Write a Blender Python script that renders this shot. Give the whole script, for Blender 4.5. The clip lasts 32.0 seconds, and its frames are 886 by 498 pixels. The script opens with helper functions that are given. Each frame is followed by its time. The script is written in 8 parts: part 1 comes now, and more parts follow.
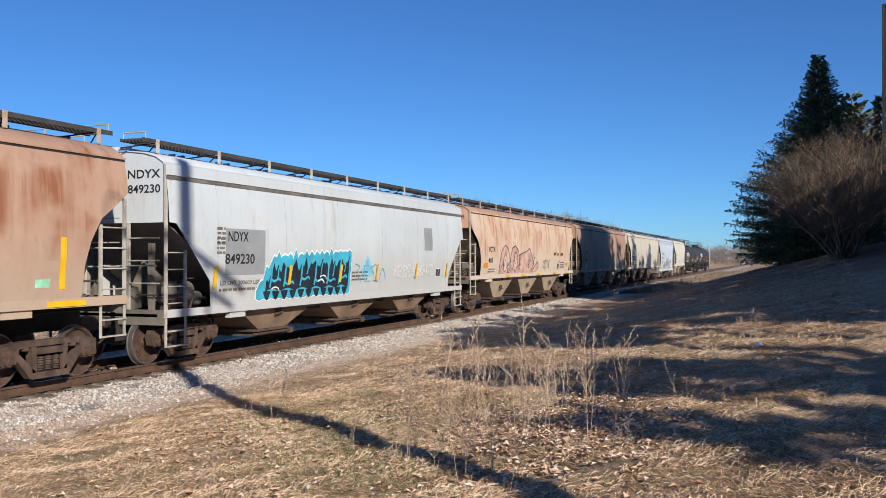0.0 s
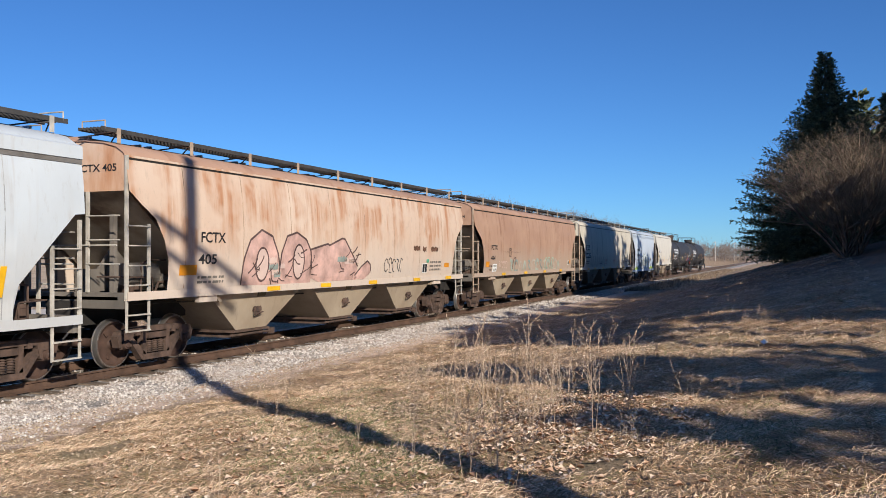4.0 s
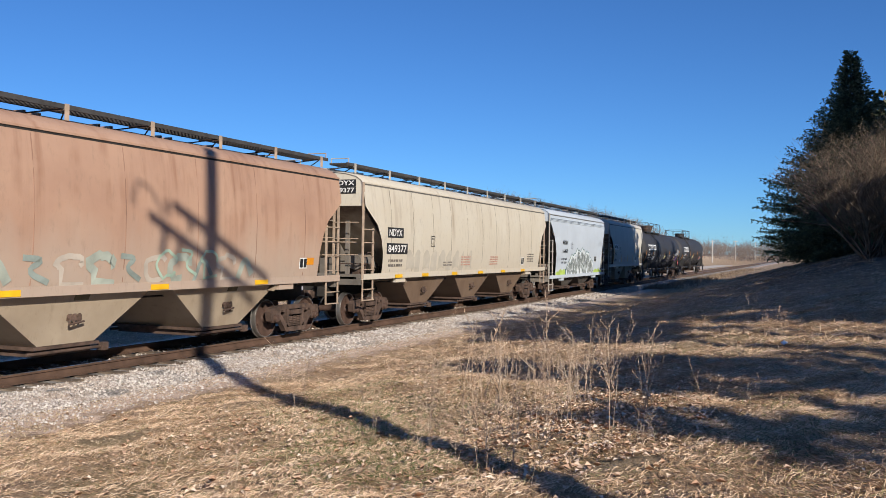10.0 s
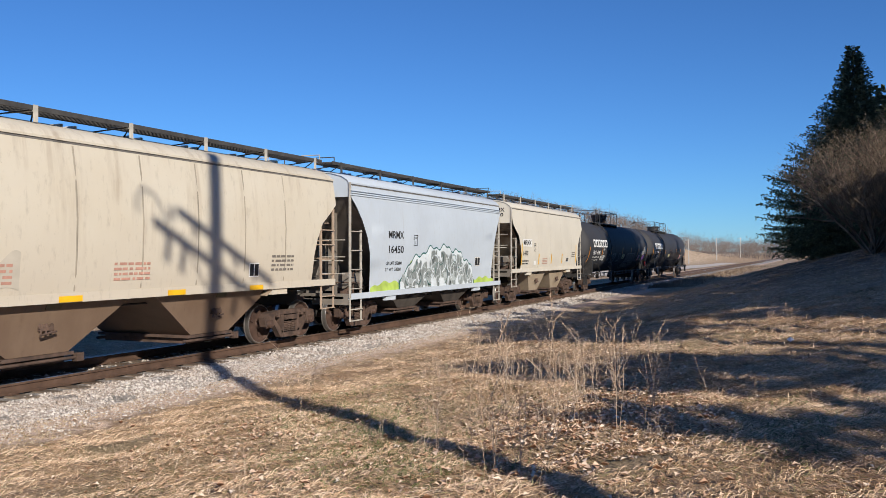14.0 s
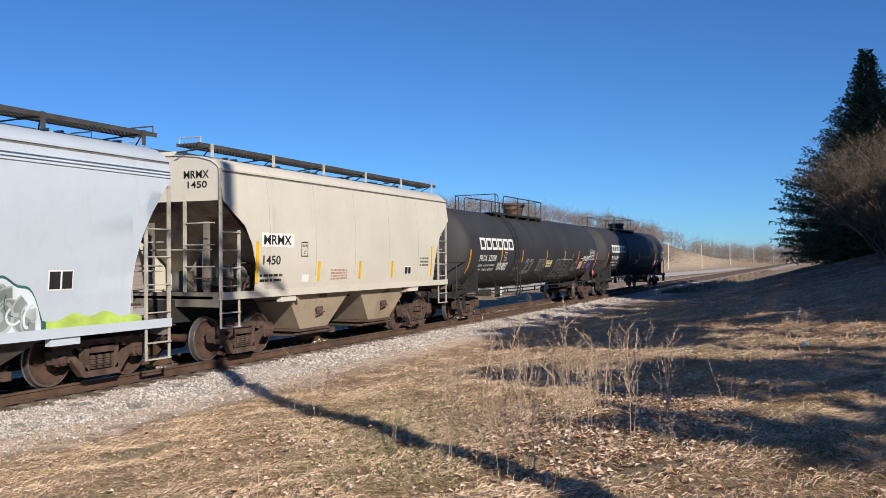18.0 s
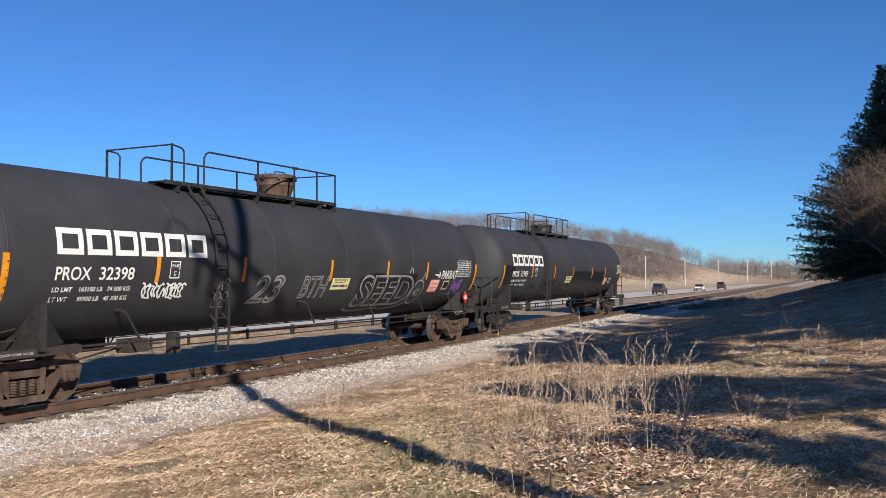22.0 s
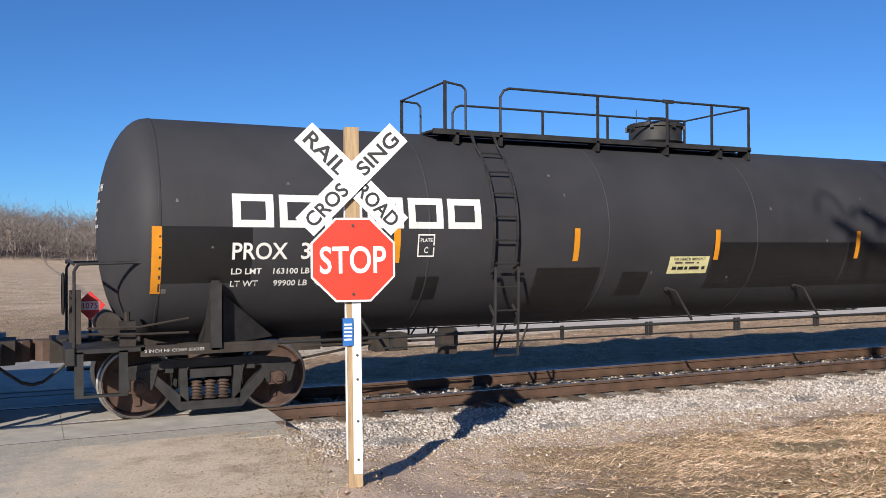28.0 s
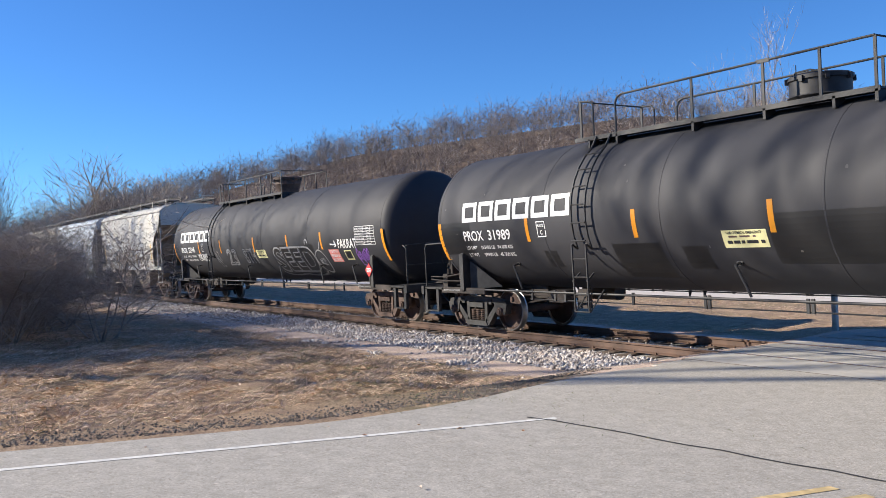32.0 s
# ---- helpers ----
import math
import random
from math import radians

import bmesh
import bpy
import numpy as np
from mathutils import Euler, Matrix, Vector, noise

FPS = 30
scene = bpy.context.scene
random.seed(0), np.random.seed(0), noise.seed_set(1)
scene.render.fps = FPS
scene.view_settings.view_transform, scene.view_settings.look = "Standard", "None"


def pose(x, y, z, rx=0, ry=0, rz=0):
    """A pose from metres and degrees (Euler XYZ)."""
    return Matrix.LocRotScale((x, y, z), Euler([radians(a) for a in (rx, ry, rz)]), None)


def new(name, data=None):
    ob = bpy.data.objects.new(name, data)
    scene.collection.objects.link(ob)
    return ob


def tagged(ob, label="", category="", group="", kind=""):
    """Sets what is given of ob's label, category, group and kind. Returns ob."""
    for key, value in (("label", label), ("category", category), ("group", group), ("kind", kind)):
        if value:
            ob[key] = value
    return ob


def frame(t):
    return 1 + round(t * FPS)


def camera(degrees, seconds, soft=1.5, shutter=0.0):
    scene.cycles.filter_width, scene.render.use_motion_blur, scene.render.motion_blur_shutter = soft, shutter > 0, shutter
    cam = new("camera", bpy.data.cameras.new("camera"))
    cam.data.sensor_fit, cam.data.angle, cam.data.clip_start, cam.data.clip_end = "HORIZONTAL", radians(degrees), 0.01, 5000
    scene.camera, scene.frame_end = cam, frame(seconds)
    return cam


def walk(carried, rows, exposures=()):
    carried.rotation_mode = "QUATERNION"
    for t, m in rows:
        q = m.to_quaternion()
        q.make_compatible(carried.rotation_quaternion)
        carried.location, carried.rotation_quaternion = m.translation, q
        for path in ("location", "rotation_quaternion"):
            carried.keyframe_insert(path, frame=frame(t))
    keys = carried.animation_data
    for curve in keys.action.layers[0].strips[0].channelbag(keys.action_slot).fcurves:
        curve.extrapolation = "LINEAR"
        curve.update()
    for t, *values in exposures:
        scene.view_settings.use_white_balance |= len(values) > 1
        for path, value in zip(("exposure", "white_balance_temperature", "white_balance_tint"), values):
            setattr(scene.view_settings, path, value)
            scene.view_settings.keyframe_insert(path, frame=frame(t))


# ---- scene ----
# the one lens and the hand-held path: still beside the track, then a pan after the train
cam = camera(53.84, 32.0, 0.6)
PATH = [
    (0.0, pose(0.003, -12.793, 2.110, 90.69, 0.13, -68.86)),
    (0.5, pose(0.003, -12.793, 2.110, 90.88, 0.13, -68.85)),
    (1.0, pose(0.003, -12.792, 2.110, 90.76, 0.02, -68.69)),
    (1.5, pose(0.003, -12.793, 2.110, 90.71, -0.13, -68.87)),
    (2.0, pose(0.003, -12.793, 2.110, 90.49, -0.10, -68.80)),
    (2.5, pose(0.003, -12.792, 2.110, 90.38, -0.12, -68.65)),
    (3.0, pose(0.003, -12.792, 2.110, 90.41, -0.04, -68.66)),
    (3.5, pose(0.003, -12.792, 2.110, 90.56, 0.08, -68.62)),
    (5.5, pose(0.002, -12.790, 2.110, 90.29, 0.13, -68.03)),
    (6.0, pose(0.001, -12.788, 2.110, 90.51, 0.16, -67.68)),
    (6.5, pose(0.001, -12.787, 2.110, 90.62, 0.21, -67.38)),
    (7.0, pose(0.000, -12.786, 2.110, 90.68, 0.19, -67.08)),
    (7.5, pose(-0.001, -12.783, 2.110, 90.76, 0.16, -66.42)),
    (8.0, pose(-0.002, -12.781, 2.110, 90.72, -0.09, -65.95)),
    (8.5, pose(-0.000, -12.785, 2.110, 90.50, -0.50, -66.97)),
    (9.0, pose(0.001, -12.787, 2.110, 90.36, -0.59, -67.30)),
    (9.5, pose(0.001, -12.787, 2.110, 90.33, -0.64, -67.30)),
    (10.0, pose(0.001, -12.787, 2.110, 90.18, -0.77, -67.31)),
    (10.5, pose(0.000, -12.786, 2.110, 89.94, -0.68, -67.14)),
    (11.0, pose(0.000, -12.785, 2.110, 89.88, -0.70, -67.02)),
    (11.5, pose(-0.000, -12.785, 2.110, 89.98, -0.53, -66.93)),
    (12.0, pose(-0.000, -12.785, 2.110, 90.21, -0.33, -66.87)),
    (12.5, pose(0.000, -12.785, 2.110, 90.47, -0.19, -67.05)),
    (13.0, pose(0.000, -12.786, 2.110, 90.46, -0.06, -67.25)),
    (13.5, pose(0.000, -12.786, 2.110, 90.27, 0.01, -67.14)),
    (14.0, pose(0.000, -12.785, 2.110, 90.29, 0.07, -67.04)),
    (14.5, pose(-0.000, -12.785, 2.110, 90.31, 0.02, -66.83)),
    (16.5, pose(-0.001, -12.784, 2.110, 90.37, -0.32, -66.58)),
    (17.0, pose(-0.001, -12.783, 2.110, 90.40, -0.29, -66.57)),
    (17.5, pose(-0.001, -12.783, 2.110, 90.48, -0.20, -66.46)),
    (18.0, pose(-0.001, -12.782, 2.110, 90.69, 0.34, -66.25)),
    (18.5, pose(-0.001, -12.782, 2.110, 91.36, 0.43, -66.19)),
    (19.0, pose(-0.001, -12.782, 2.110, 91.65, 0.47, -66.29)),
    (19.5, pose(-0.001, -12.782, 2.110, 91.76, 0.51, -66.31)),
    (20.0, pose(-0.001, -12.782, 2.110, 91.71, 0.34, -66.18)),
    (20.5, pose(-0.001, -12.782, 2.110, 91.83, 0.16, -66.18)),
    (21.0, pose(-0.002, -12.781, 2.110, 91.85, 0.09, -65.95)),
    (21.5, pose(-0.003, -12.779, 2.110, 91.84, 0.09, -65.53)),
    (22.0, pose(-0.003, -12.778, 2.110, 91.71, 0.14, -65.24)),
    (22.5, pose(-0.004, -12.776, 2.110, 91.70, 0.10, -64.79)),
    (23.0, pose(-0.004, -12.775, 2.110, 91.75, 0.16, -64.58)),
    (23.5, pose(-0.005, -12.775, 2.110, 91.86, 0.22, -64.50)),
    (24.0, pose(-0.005, -12.775, 2.110, 91.75, 0.11, -64.43)),
    (24.5, pose(-0.006, -12.773, 2.110, 91.50, 0.16, -63.97)),
    (25.0, pose(-0.010, -12.765, 2.110, 91.40, 0.02, -61.97)),
    (25.5, pose(-0.022, -12.743, 2.110, 91.20, -0.26, -56.51)),
    (26.0, pose(-0.043, -12.717, 2.110, 91.25, -0.24, -49.18)),
    (26.5, pose(-0.063, -12.696, 2.110, 90.97, 0.70, -42.81)),
    (28.5, pose(-0.156, -12.641, 2.110, 90.16, -0.02, -18.64)),
    (29.0, pose(-0.192, -12.631, 2.110, 90.10, 0.05, -10.45)),
    (29.5, pose(-0.247, -12.627, 2.110, 89.84, 0.04, 1.83)),
    (30.0, pose(-0.294, -12.633, 2.110, 89.84, 0.51, 12.27)),
    (30.5, pose(-0.347, -12.650, 2.110, 89.26, 1.19, 24.45)),
    (31.0, pose(-0.395, -12.679, 2.110, 89.47, 1.64, 36.97)),
    (31.5, pose(-0.430, -12.710, 2.110, 89.13, 2.05, 47.17)),
    (32.0, pose(-0.455, -12.743, 2.110, 89.36, 2.70, 56.34)),
]
walk(cam, PATH, exposures=[(0.0, 0.15), (20.0, 0.12), (22.0, 0.2), (24.0, 0.22), (26.0, 0.1), (27.5, 0.17), (29.0, 0.4), (30.0, 0.85), (31.0, 0.88), (32.0, 0.75)])

# how far the train has rolled along the track (towards -x) at each second
ROLL = [(0.0, -0.00), (1.0, -4.80), (2.0, -9.64), (3.0, -14.49), (5.5, -26.76), (7.0, -34.21), (8.0, -39.16), (9.0, -43.98), (10.0, -48.74), (11.0, -53.58), (12.0, -58.57), (13.0, -63.53), (14.0, -68.45), (16.5, -80.61), (18.0, -87.81), (19.0, -92.57), (20.0, -97.34), (21.0, -101.99), (22.0, -106.83), (23.0, -111.70), (24.0, -116.51), (25.0, -121.30), (26.0, -126.06), (28.5, -137.74), (29.5, -142.46), (30.5, -147.17), (32.0, -154.06)]

# ---- daylight: low winter sun from behind the camera, clear sky ----
SUN_WAY = Vector((0.663, 0.749, -0.456)).normalized()
world = bpy.data.worlds.new("sky")
scene.world = world
world.use_nodes = True
wn = world.node_tree.nodes
sky = wn.new("ShaderNodeTexSky")
sky.sky_type = 'NISHITA'
sky.sun_disc = False
sky.sun_elevation = radians(24.5)
sky.sun_rotation = radians(221.5)
sky.altitude = 1500
sky.air_density = 1.0
sky.dust_density = 0.15
sky.ozone_density = 5.0
deep = wn.new("ShaderNodeMix")
deep.data_type, deep.blend_type = 'RGBA', 'MULTIPLY'
deep.inputs[0].default_value = 1.0
deep.inputs[7].default_value = (0.62, 1.02, 1.43, 1)
world.node_tree.links.new(sky.outputs[0], deep.inputs[6])
world.node_tree.links.new(deep.outputs[2], wn["Background"].inputs[0])
wn["Background"].inputs[1].default_value = 0.071
sun = new("sun", bpy.data.lights.new("sun", 'SUN'))
sun.data.energy = 5.0
sun.data.angle = radians(0.53)
sun.data.color = (1.0, 0.915, 0.79)
sun.matrix_world = Matrix.Translation((0, -40, 60)) @ SUN_WAY.to_track_quat("-Z", "Y").to_matrix().to_4x4()


# ---- materials ----
class Nodes:
    """A short way to wire a node material."""

    def __init__(self, name, rough=0.7, metal=0.0, spec=0.5):
        self.m = bpy.data.materials.new(name)
        self.m.use_nodes = True
        self.t = self.m.node_tree
        self.b = self.t.nodes["Principled BSDF"]
        self.b.inputs["Roughness"].default_value = rough
        self.b.inputs["Metallic"].default_value = metal
        self.b.inputs["Specular IOR Level"].default_value = spec
        self.co = self.t.nodes.new("ShaderNodeTexCoord").outputs["Object"]

    def put(self, socket, value):
        if isinstance(value, bpy.types.NodeSocket):
            self.t.links.new(value, socket)
        else:
            socket.default_value = (*value, 1) if isinstance(value, tuple) and len(value) == 3 else value

    def scaled(self, sx, sy, sz, world=False):
        n = self.t.nodes.new("ShaderNodeMapping")
        if world:
            g = self.t.nodes.new("ShaderNodeNewGeometry")
            self.t.links.new(g.outputs["Position"], n.inputs[0])
        else:
            self.t.links.new(self.co, n.inputs[0])
        n.inputs["Scale"].default_value = (sx, sy, sz)
        return n.outputs[0]

    def noise(self, vec, scale, detail=4, rough=0.55):
        n = self.t.nodes.new("ShaderNodeTexNoise")
        self.t.links.new(vec, n.inputs["Vector"])
        n.inputs["Scale"].default_value, n.inputs["Detail"].default_value = scale, detail
        n.inputs["Roughness"].default_value = rough
        return n.outputs[0]

    def ramp(self, fac, *stops):
        n = self.t.nodes.new("ShaderNodeValToRGB")
        self.put(n.inputs[0], fac)
        e = n.color_ramp.elements
        while len(e) < len(stops):
            e.new(0.5)
        for el, (p, c) in zip(e, stops):
            el.position, el.color = p, (*c, 1) if isinstance(c, tuple) else (c, c, c, 1)
        return n.outputs[0]

    def mix(self, fac, a, b, how='MIX'):
        n = self.t.nodes.new("ShaderNodeMix")
        n.data_type, n.blend_type = 'RGBA', how
        self.put(n.inputs[0], fac), self.put(n.inputs[6], a), self.put(n.inputs[7], b)
        return n.outputs[2]

    def math(self, op, a, b=0.0):
        n = self.t.nodes.new("ShaderNodeMath")
        n.operation = op
        self.put(n.inputs[0], a), self.put(n.inputs[1], b)
        return n.outputs[0]

    def rnd(self):
        return self.t.nodes.new("ShaderNodeObjectInfo").outputs["Random"]

    def island(self):
        return self.t.nodes.new("ShaderNodeNewGeometry").outputs["Random Per Island"]

    def bump(self, h, strength=0.3, dist=0.01):
        n = self.t.nodes.new("ShaderNodeBump")
        n.inputs["Strength"].default_value, n.inputs["Distance"].default_value = strength, dist
        self.t.links.new(h, n.inputs["Height"])
        self.t.links.new(n.outputs[0], self.b.inputs["Normal"])

    def color(self, c):
        self.put(self.b.inputs["Base Color"], c)
        return self.m


def plain(name, c, rough=0.6, metal=0.0, var=0.25, scale=6.0):
    """A paint or metal with blotches of its own colour."""
    n = Nodes(name, rough, metal)
    k = n.noise(n.co, scale, 5)
    d = tuple(x * (1 - var) for x in c)
    e = tuple(min(1, x * (1 + var)) for x in c)
    n.bump(n.noise(n.co, 60, 3), 0.15, 0.004)
    return n.color(n.ramp(k, (0.3, d), (0.7, e)))


def car_paint(name, base, rust, amount, dirt=(0.16, 0.12, 0.09), seed=0.0, pale=None, dust=None):
    """Weathered wagon paint: rust that runs down from the eaves, blotches, pale dust rubbed into the lower sheets."""
    n = Nodes(name, 0.62)
    mp = n.t.nodes.new("ShaderNodeMapping")
    n.t.links.new(n.co, mp.inputs[0])
    mp.inputs["Location"].default_value = (seed, seed * 0.7, 0)
    mp.inputs["Scale"].default_value = (1.7, 0.6, 0.12)
    streak = n.noise(mp.outputs[0], 1.9, 6, 0.62)
    mp2 = n.t.nodes.new("ShaderNodeMapping")
    n.t.links.new(n.co, mp2.inputs[0])
    mp2.inputs["Location"].default_value = (seed * 3, 5, seed)
    blot = n.noise(mp2.outputs[0], 0.55, 5, 0.6)
    fine = n.noise(n.scaled(1, 1, 0.35), 9.0, 6, 0.7)
    specks = n.noise(n.scaled(1, 1, 0.6), 26.0, 4, 0.7)
    z = n.t.nodes.new("ShaderNodeSeparateXYZ")
    n.t.links.new(n.co, z.inputs[0])
    high = n.math('ADD', z.outputs[2], n.math('MULTIPLY', n.math('SUBTRACT', n.noise(n.scaled(1, 1, 0.3), 1.2, 4), 0.5), 1.6))
    a = n.mix(n.ramp(blot, (0.35, 0.0), (0.7, 1.0)), base, pale or tuple(min(1, x * 1.12) for x in base))
    s = n.math('MULTIPLY', n.ramp(streak, (0.62 - amount * 0.4, 0.0), (0.84 - amount * 0.4, 1.0)), n.ramp(n.noise(mp2.outputs[0], 0.9, 3), (0.42, 0.12), (0.56, 1.0)))
    run = n.t.nodes.new("ShaderNodeMapRange")
    n.t.links.new(high, run.inputs[0])
    run.inputs[1].default_value, run.inputs[2].default_value, run.inputs[3].default_value, run.inputs[4].default_value = 2.0, 3.0, 0.22, 1.0
    a = n.mix(n.math('MULTIPLY', s, run.outputs[0]), a, rust)
    if dust:
        low = n.t.nodes.new("ShaderNodeMapRange")
        n.t.links.new(high, low.inputs[0])
        low.inputs[1].default_value, low.inputs[2].default_value, low.inputs[3].default_value, low.inputs[4].default_value = 2.7, 1.5, 0.0, 0.75
        a = n.mix(low.outputs[0], a, dust)
    a = n.mix(n.ramp(fine, (0.55, 0.0), (0.8, 0.35)), a, dirt)
    a = n.mix(n.ramp(specks, (0.66, 0.0), (0.76, 0.5)), a, dirt)
    n.bump(n.noise(n.scaled(1, 1, 0.5), 1.1, 3), 0.3, 0.035)
    return n.color(a)


M_RUSTSTEEL = plain("rusty_truck_steel", (0.088, 0.056, 0.043), 0.85, 0.0, 0.5, 5)
M_WHEEL = plain("brown_wheel_steel", (0.085, 0.05, 0.038), 0.7, 0.1, 0.4, 4)
M_TREAD = plain("polished_wheel_tread", (0.42, 0.4, 0.38), 0.35, 0.9, 0.15, 8)
# grimy steel, darkened further for shade under wagons and eaves
M_DARKFRAME = plain("grimy_frame_and_shade_dark", (0.028, 0.025, 0.023), 0.8, 0.0, 0.4, 4)
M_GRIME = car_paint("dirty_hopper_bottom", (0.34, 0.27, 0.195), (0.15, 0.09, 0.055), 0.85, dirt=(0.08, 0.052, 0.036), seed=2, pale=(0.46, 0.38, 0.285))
# grey takes in the shade of the open wagon ends; also print and fittings
M_SHADOWGREY = plain("grimy_shadow_grey_steel", (0.17, 0.15, 0.13), 0.8, 0.0, 0.35, 1.4)
M_GALV = plain("galvanised_walkway", (0.075, 0.072, 0.07), 0.7, 0.3, 0.25, 5)
M_LADDER = plain("dusty_white_ladder_paint", (0.45, 0.42, 0.37), 0.7, 0.0, 0.3, 4)
M_YELLOW = plain("yellow_reflective_sheet", (0.85, 0.48, 0.02), 0.4, 0.0, 0.15, 3)
M_ORANGE = plain("orange_reflective_sheet", (0.74, 0.29, 0.02), 0.4, 0.0, 0.15, 3)
M_WHITE = plain("white_paint", (0.8, 0.8, 0.78), 0.5, 0.0, 0.08, 5)
M_BLACKPAINT = plain("black_stencil_paint", (0.02, 0.02, 0.022), 0.6, 0.0, 0.3, 6)
M_GREYPATCH = plain("grey_paint_patch", (0.30, 0.32, 0.34), 0.6, 0.0, 0.1, 2)
M_RED = plain("red_placard", (0.62, 0.04, 0.04), 0.5, 0.0, 0.1, 6)
M_PINK = plain("faded_red_label", (0.75, 0.24, 0.2), 0.5, 0.0, 0.2, 6)
M_CREAMLABEL = plain("pale_yellow_label", (0.72, 0.68, 0.36), 0.5, 0.0, 0.1, 8)


# ---- mesh building ----
class G:
    """Gathers boxes, rods, prisms and lathed forms into one mesh."""

    def __init__(self):
        self.v, self.f = [], []

    def add(self, vs, fs):
        k = len(self.v)
        self.v += [tuple(p) for p in vs]
        self.f += [tuple(k + i for i in q) for q in fs]
        return self

    def box(self, x0, x1, y0, y1, z0, z1, m=None):
        vs = [Vector((x, y, z)) for x in (x0, x1) for y in (y0, y1) for z in (z0, z1)]
        if m:
            vs = [m @ p for p in vs]
        return self.add(vs, [(0, 1, 3, 2), (4, 6, 7, 5), (0, 4, 5, 1), (2, 3, 7, 6), (0, 2, 6, 4), (1, 5, 7, 3)])

    def rod(self, a, b, r, n=8, r2=None, cap=True):
        a, b = Vector(a), Vector(b)
        r2 = r if r2 is None else r2
        d = (b - a).normalized()
        u = d.orthogonal().normalized()
        w = d.cross(u)
        vs = []
        for p, q in ((a, r), (b, r2)):
            vs += [p + (u * math.cos(6.28318 * i / n) + w * math.sin(6.28318 * i / n)) * q for i in range(n)]
        fs = [(i, (i + 1) % n, n + (i + 1) % n, n + i) for i in range(n)]
        if cap:
            fs += [tuple(range(n))[::-1], tuple(range(n, 2 * n))]
        return self.add(vs, fs)

    def pipe(self, pts, r, n=6):
        for a, b in zip(pts[:-1], pts[1:]):
            self.rod(a, b, r, n)
        return self

    def prism(self, pts, y0, y1, swap=None):
        """A polygon in x, z, drawn out from y0 to y1; swap turns (x, y, z) into another order."""
        n = len(pts)
        vs = [Vector((x, y, z)) for y in (y0, y1) for x, z in pts]
        if swap:
            vs = [Vector(swap(*p)) for p in vs]
        fs = [tuple(range(n))[::-1], tuple(range(n, 2 * n))] + [(i, (i + 1) % n, n + (i + 1) % n, n + i) for i in range(n)]
        return self.add(vs, fs)

    def lathe(self, prof, n=32, m=None):
        """A profile of (radius, y) turned about the y axis."""
        vs = [Vector((r * math.cos(6.28318 * i / n), y, r * math.sin(6.28318 * i / n))) for r, y in prof for i in range(n)]
        if m:
            vs = [m @ p for p in vs]
        fs = [(j * n + i, j * n + (i + 1) % n, (j + 1) * n + (i + 1) % n, (j + 1) * n + i) for j in range(len(prof) - 1) for i in range(n)]
        return self.add(vs, fs)

    def mesh(self, name, mat, smooth=False):
        me = bpy.data.meshes.new(name)
        me.from_pydata(self.v, [], self.f)
        bm = bmesh.new()
        bm.from_mesh(me)
        bmesh.ops.recalc_face_normals(bm, faces=bm.faces)
        bm.to_mesh(me)
        bm.free()
        me.materials.append(mat)
        if smooth:
            me.shade_smooth()
            me.set_sharp_from_angle(angle=radians(38))
        return me


def pieces(name, g, mat, parent, label=""):
    """Each loose piece that g gathered becomes a part of its own."""
    root = list(range(len(g.v)))

    def find(i):
        while root[i] != i:
            root[i] = root[root[i]]
            i = root[i]
        return i
    for f in g.f:
        for i in f[1:]:
            root[find(i)] = find(f[0])
    groups = {}
    for f in g.f:
        groups.setdefault(find(f[0]), []).append(f)
    for fs in groups.values():
        ids = sorted({i for f in fs for i in f})
        at = {i: k for k, i in enumerate(ids)}
        h = G()
        h.v, h.f = [g.v[i] for i in ids], [tuple(at[i] for i in f) for f in fs]
        part(name, h, mat, parent, label)


def part(name, g, mat, parent, label="", smooth=False, m=None):
    """Links what g gathered (or a finished mesh) as one part under parent."""
    me = g.mesh(name, mat, smooth) if isinstance(g, G) else g
    ob = new(name, me)
    ob.parent = parent
    if m is not None:
        ob.matrix_basis = m
    return tagged(ob, label)


def thing(name, label, category, group="", kind="", m=None):
    ob = new(name)
    ob.empty_display_size = 0.2
    if m is not None:
        ob.matrix_basis = m
    return tagged(ob, label, category, group, kind)


def quick(name, v, f, mat, smooth=False):
    """A large mesh from arrays."""
    me = bpy.data.meshes.new(name)
    v, f = np.asarray(v, dtype=np.float32), np.asarray(f, dtype=np.int32)
    me.vertices.add(len(v))
    me.vertices.foreach_set("co", v.ravel())
    k = f.shape[1]
    me.loops.add(f.size)
    me.loops.foreach_set("vertex_index", f.ravel())
    me.polygons.add(len(f))
    me.polygons.foreach_set("loop_start", np.arange(len(f), dtype=np.int32) * k)
    me.update(calc_edges=True)
    me.validate()
    me.materials.append(mat)
    if smooth:
        me.shade_smooth()
    return me


def smooth01(t):
    t = np.clip(t, 0, 1)
    return t * t * (3 - 2 * t)


# ---- the lie of the land ----
RIDGES = [  # x, y, height of the bare ground along each ridge, and the width of its foot
    ([(102, 451, 3), (-50, 404, 12), (-170, 316, 36), (-255, 256, 49), (-365, 200, 46), (-445, 142, 31), (-560, 86, 2)], 150.0),
    ([(350, 262, 28), (405, 190, 28), (448, 146, 26), (463, 111, 20), (469, 90, 8), (474, 70, 0)], 100.0),
    ([(900, 500, 9), (1100, 300, 7), (1250, 60, 5), (1300, -200, 5)], 260.0),
    ([(500, 110, 1), (545, 70, 1), (580, 30, 3.5), (585, -30, 4.5), (560, -110, 4)], 110.0),
]


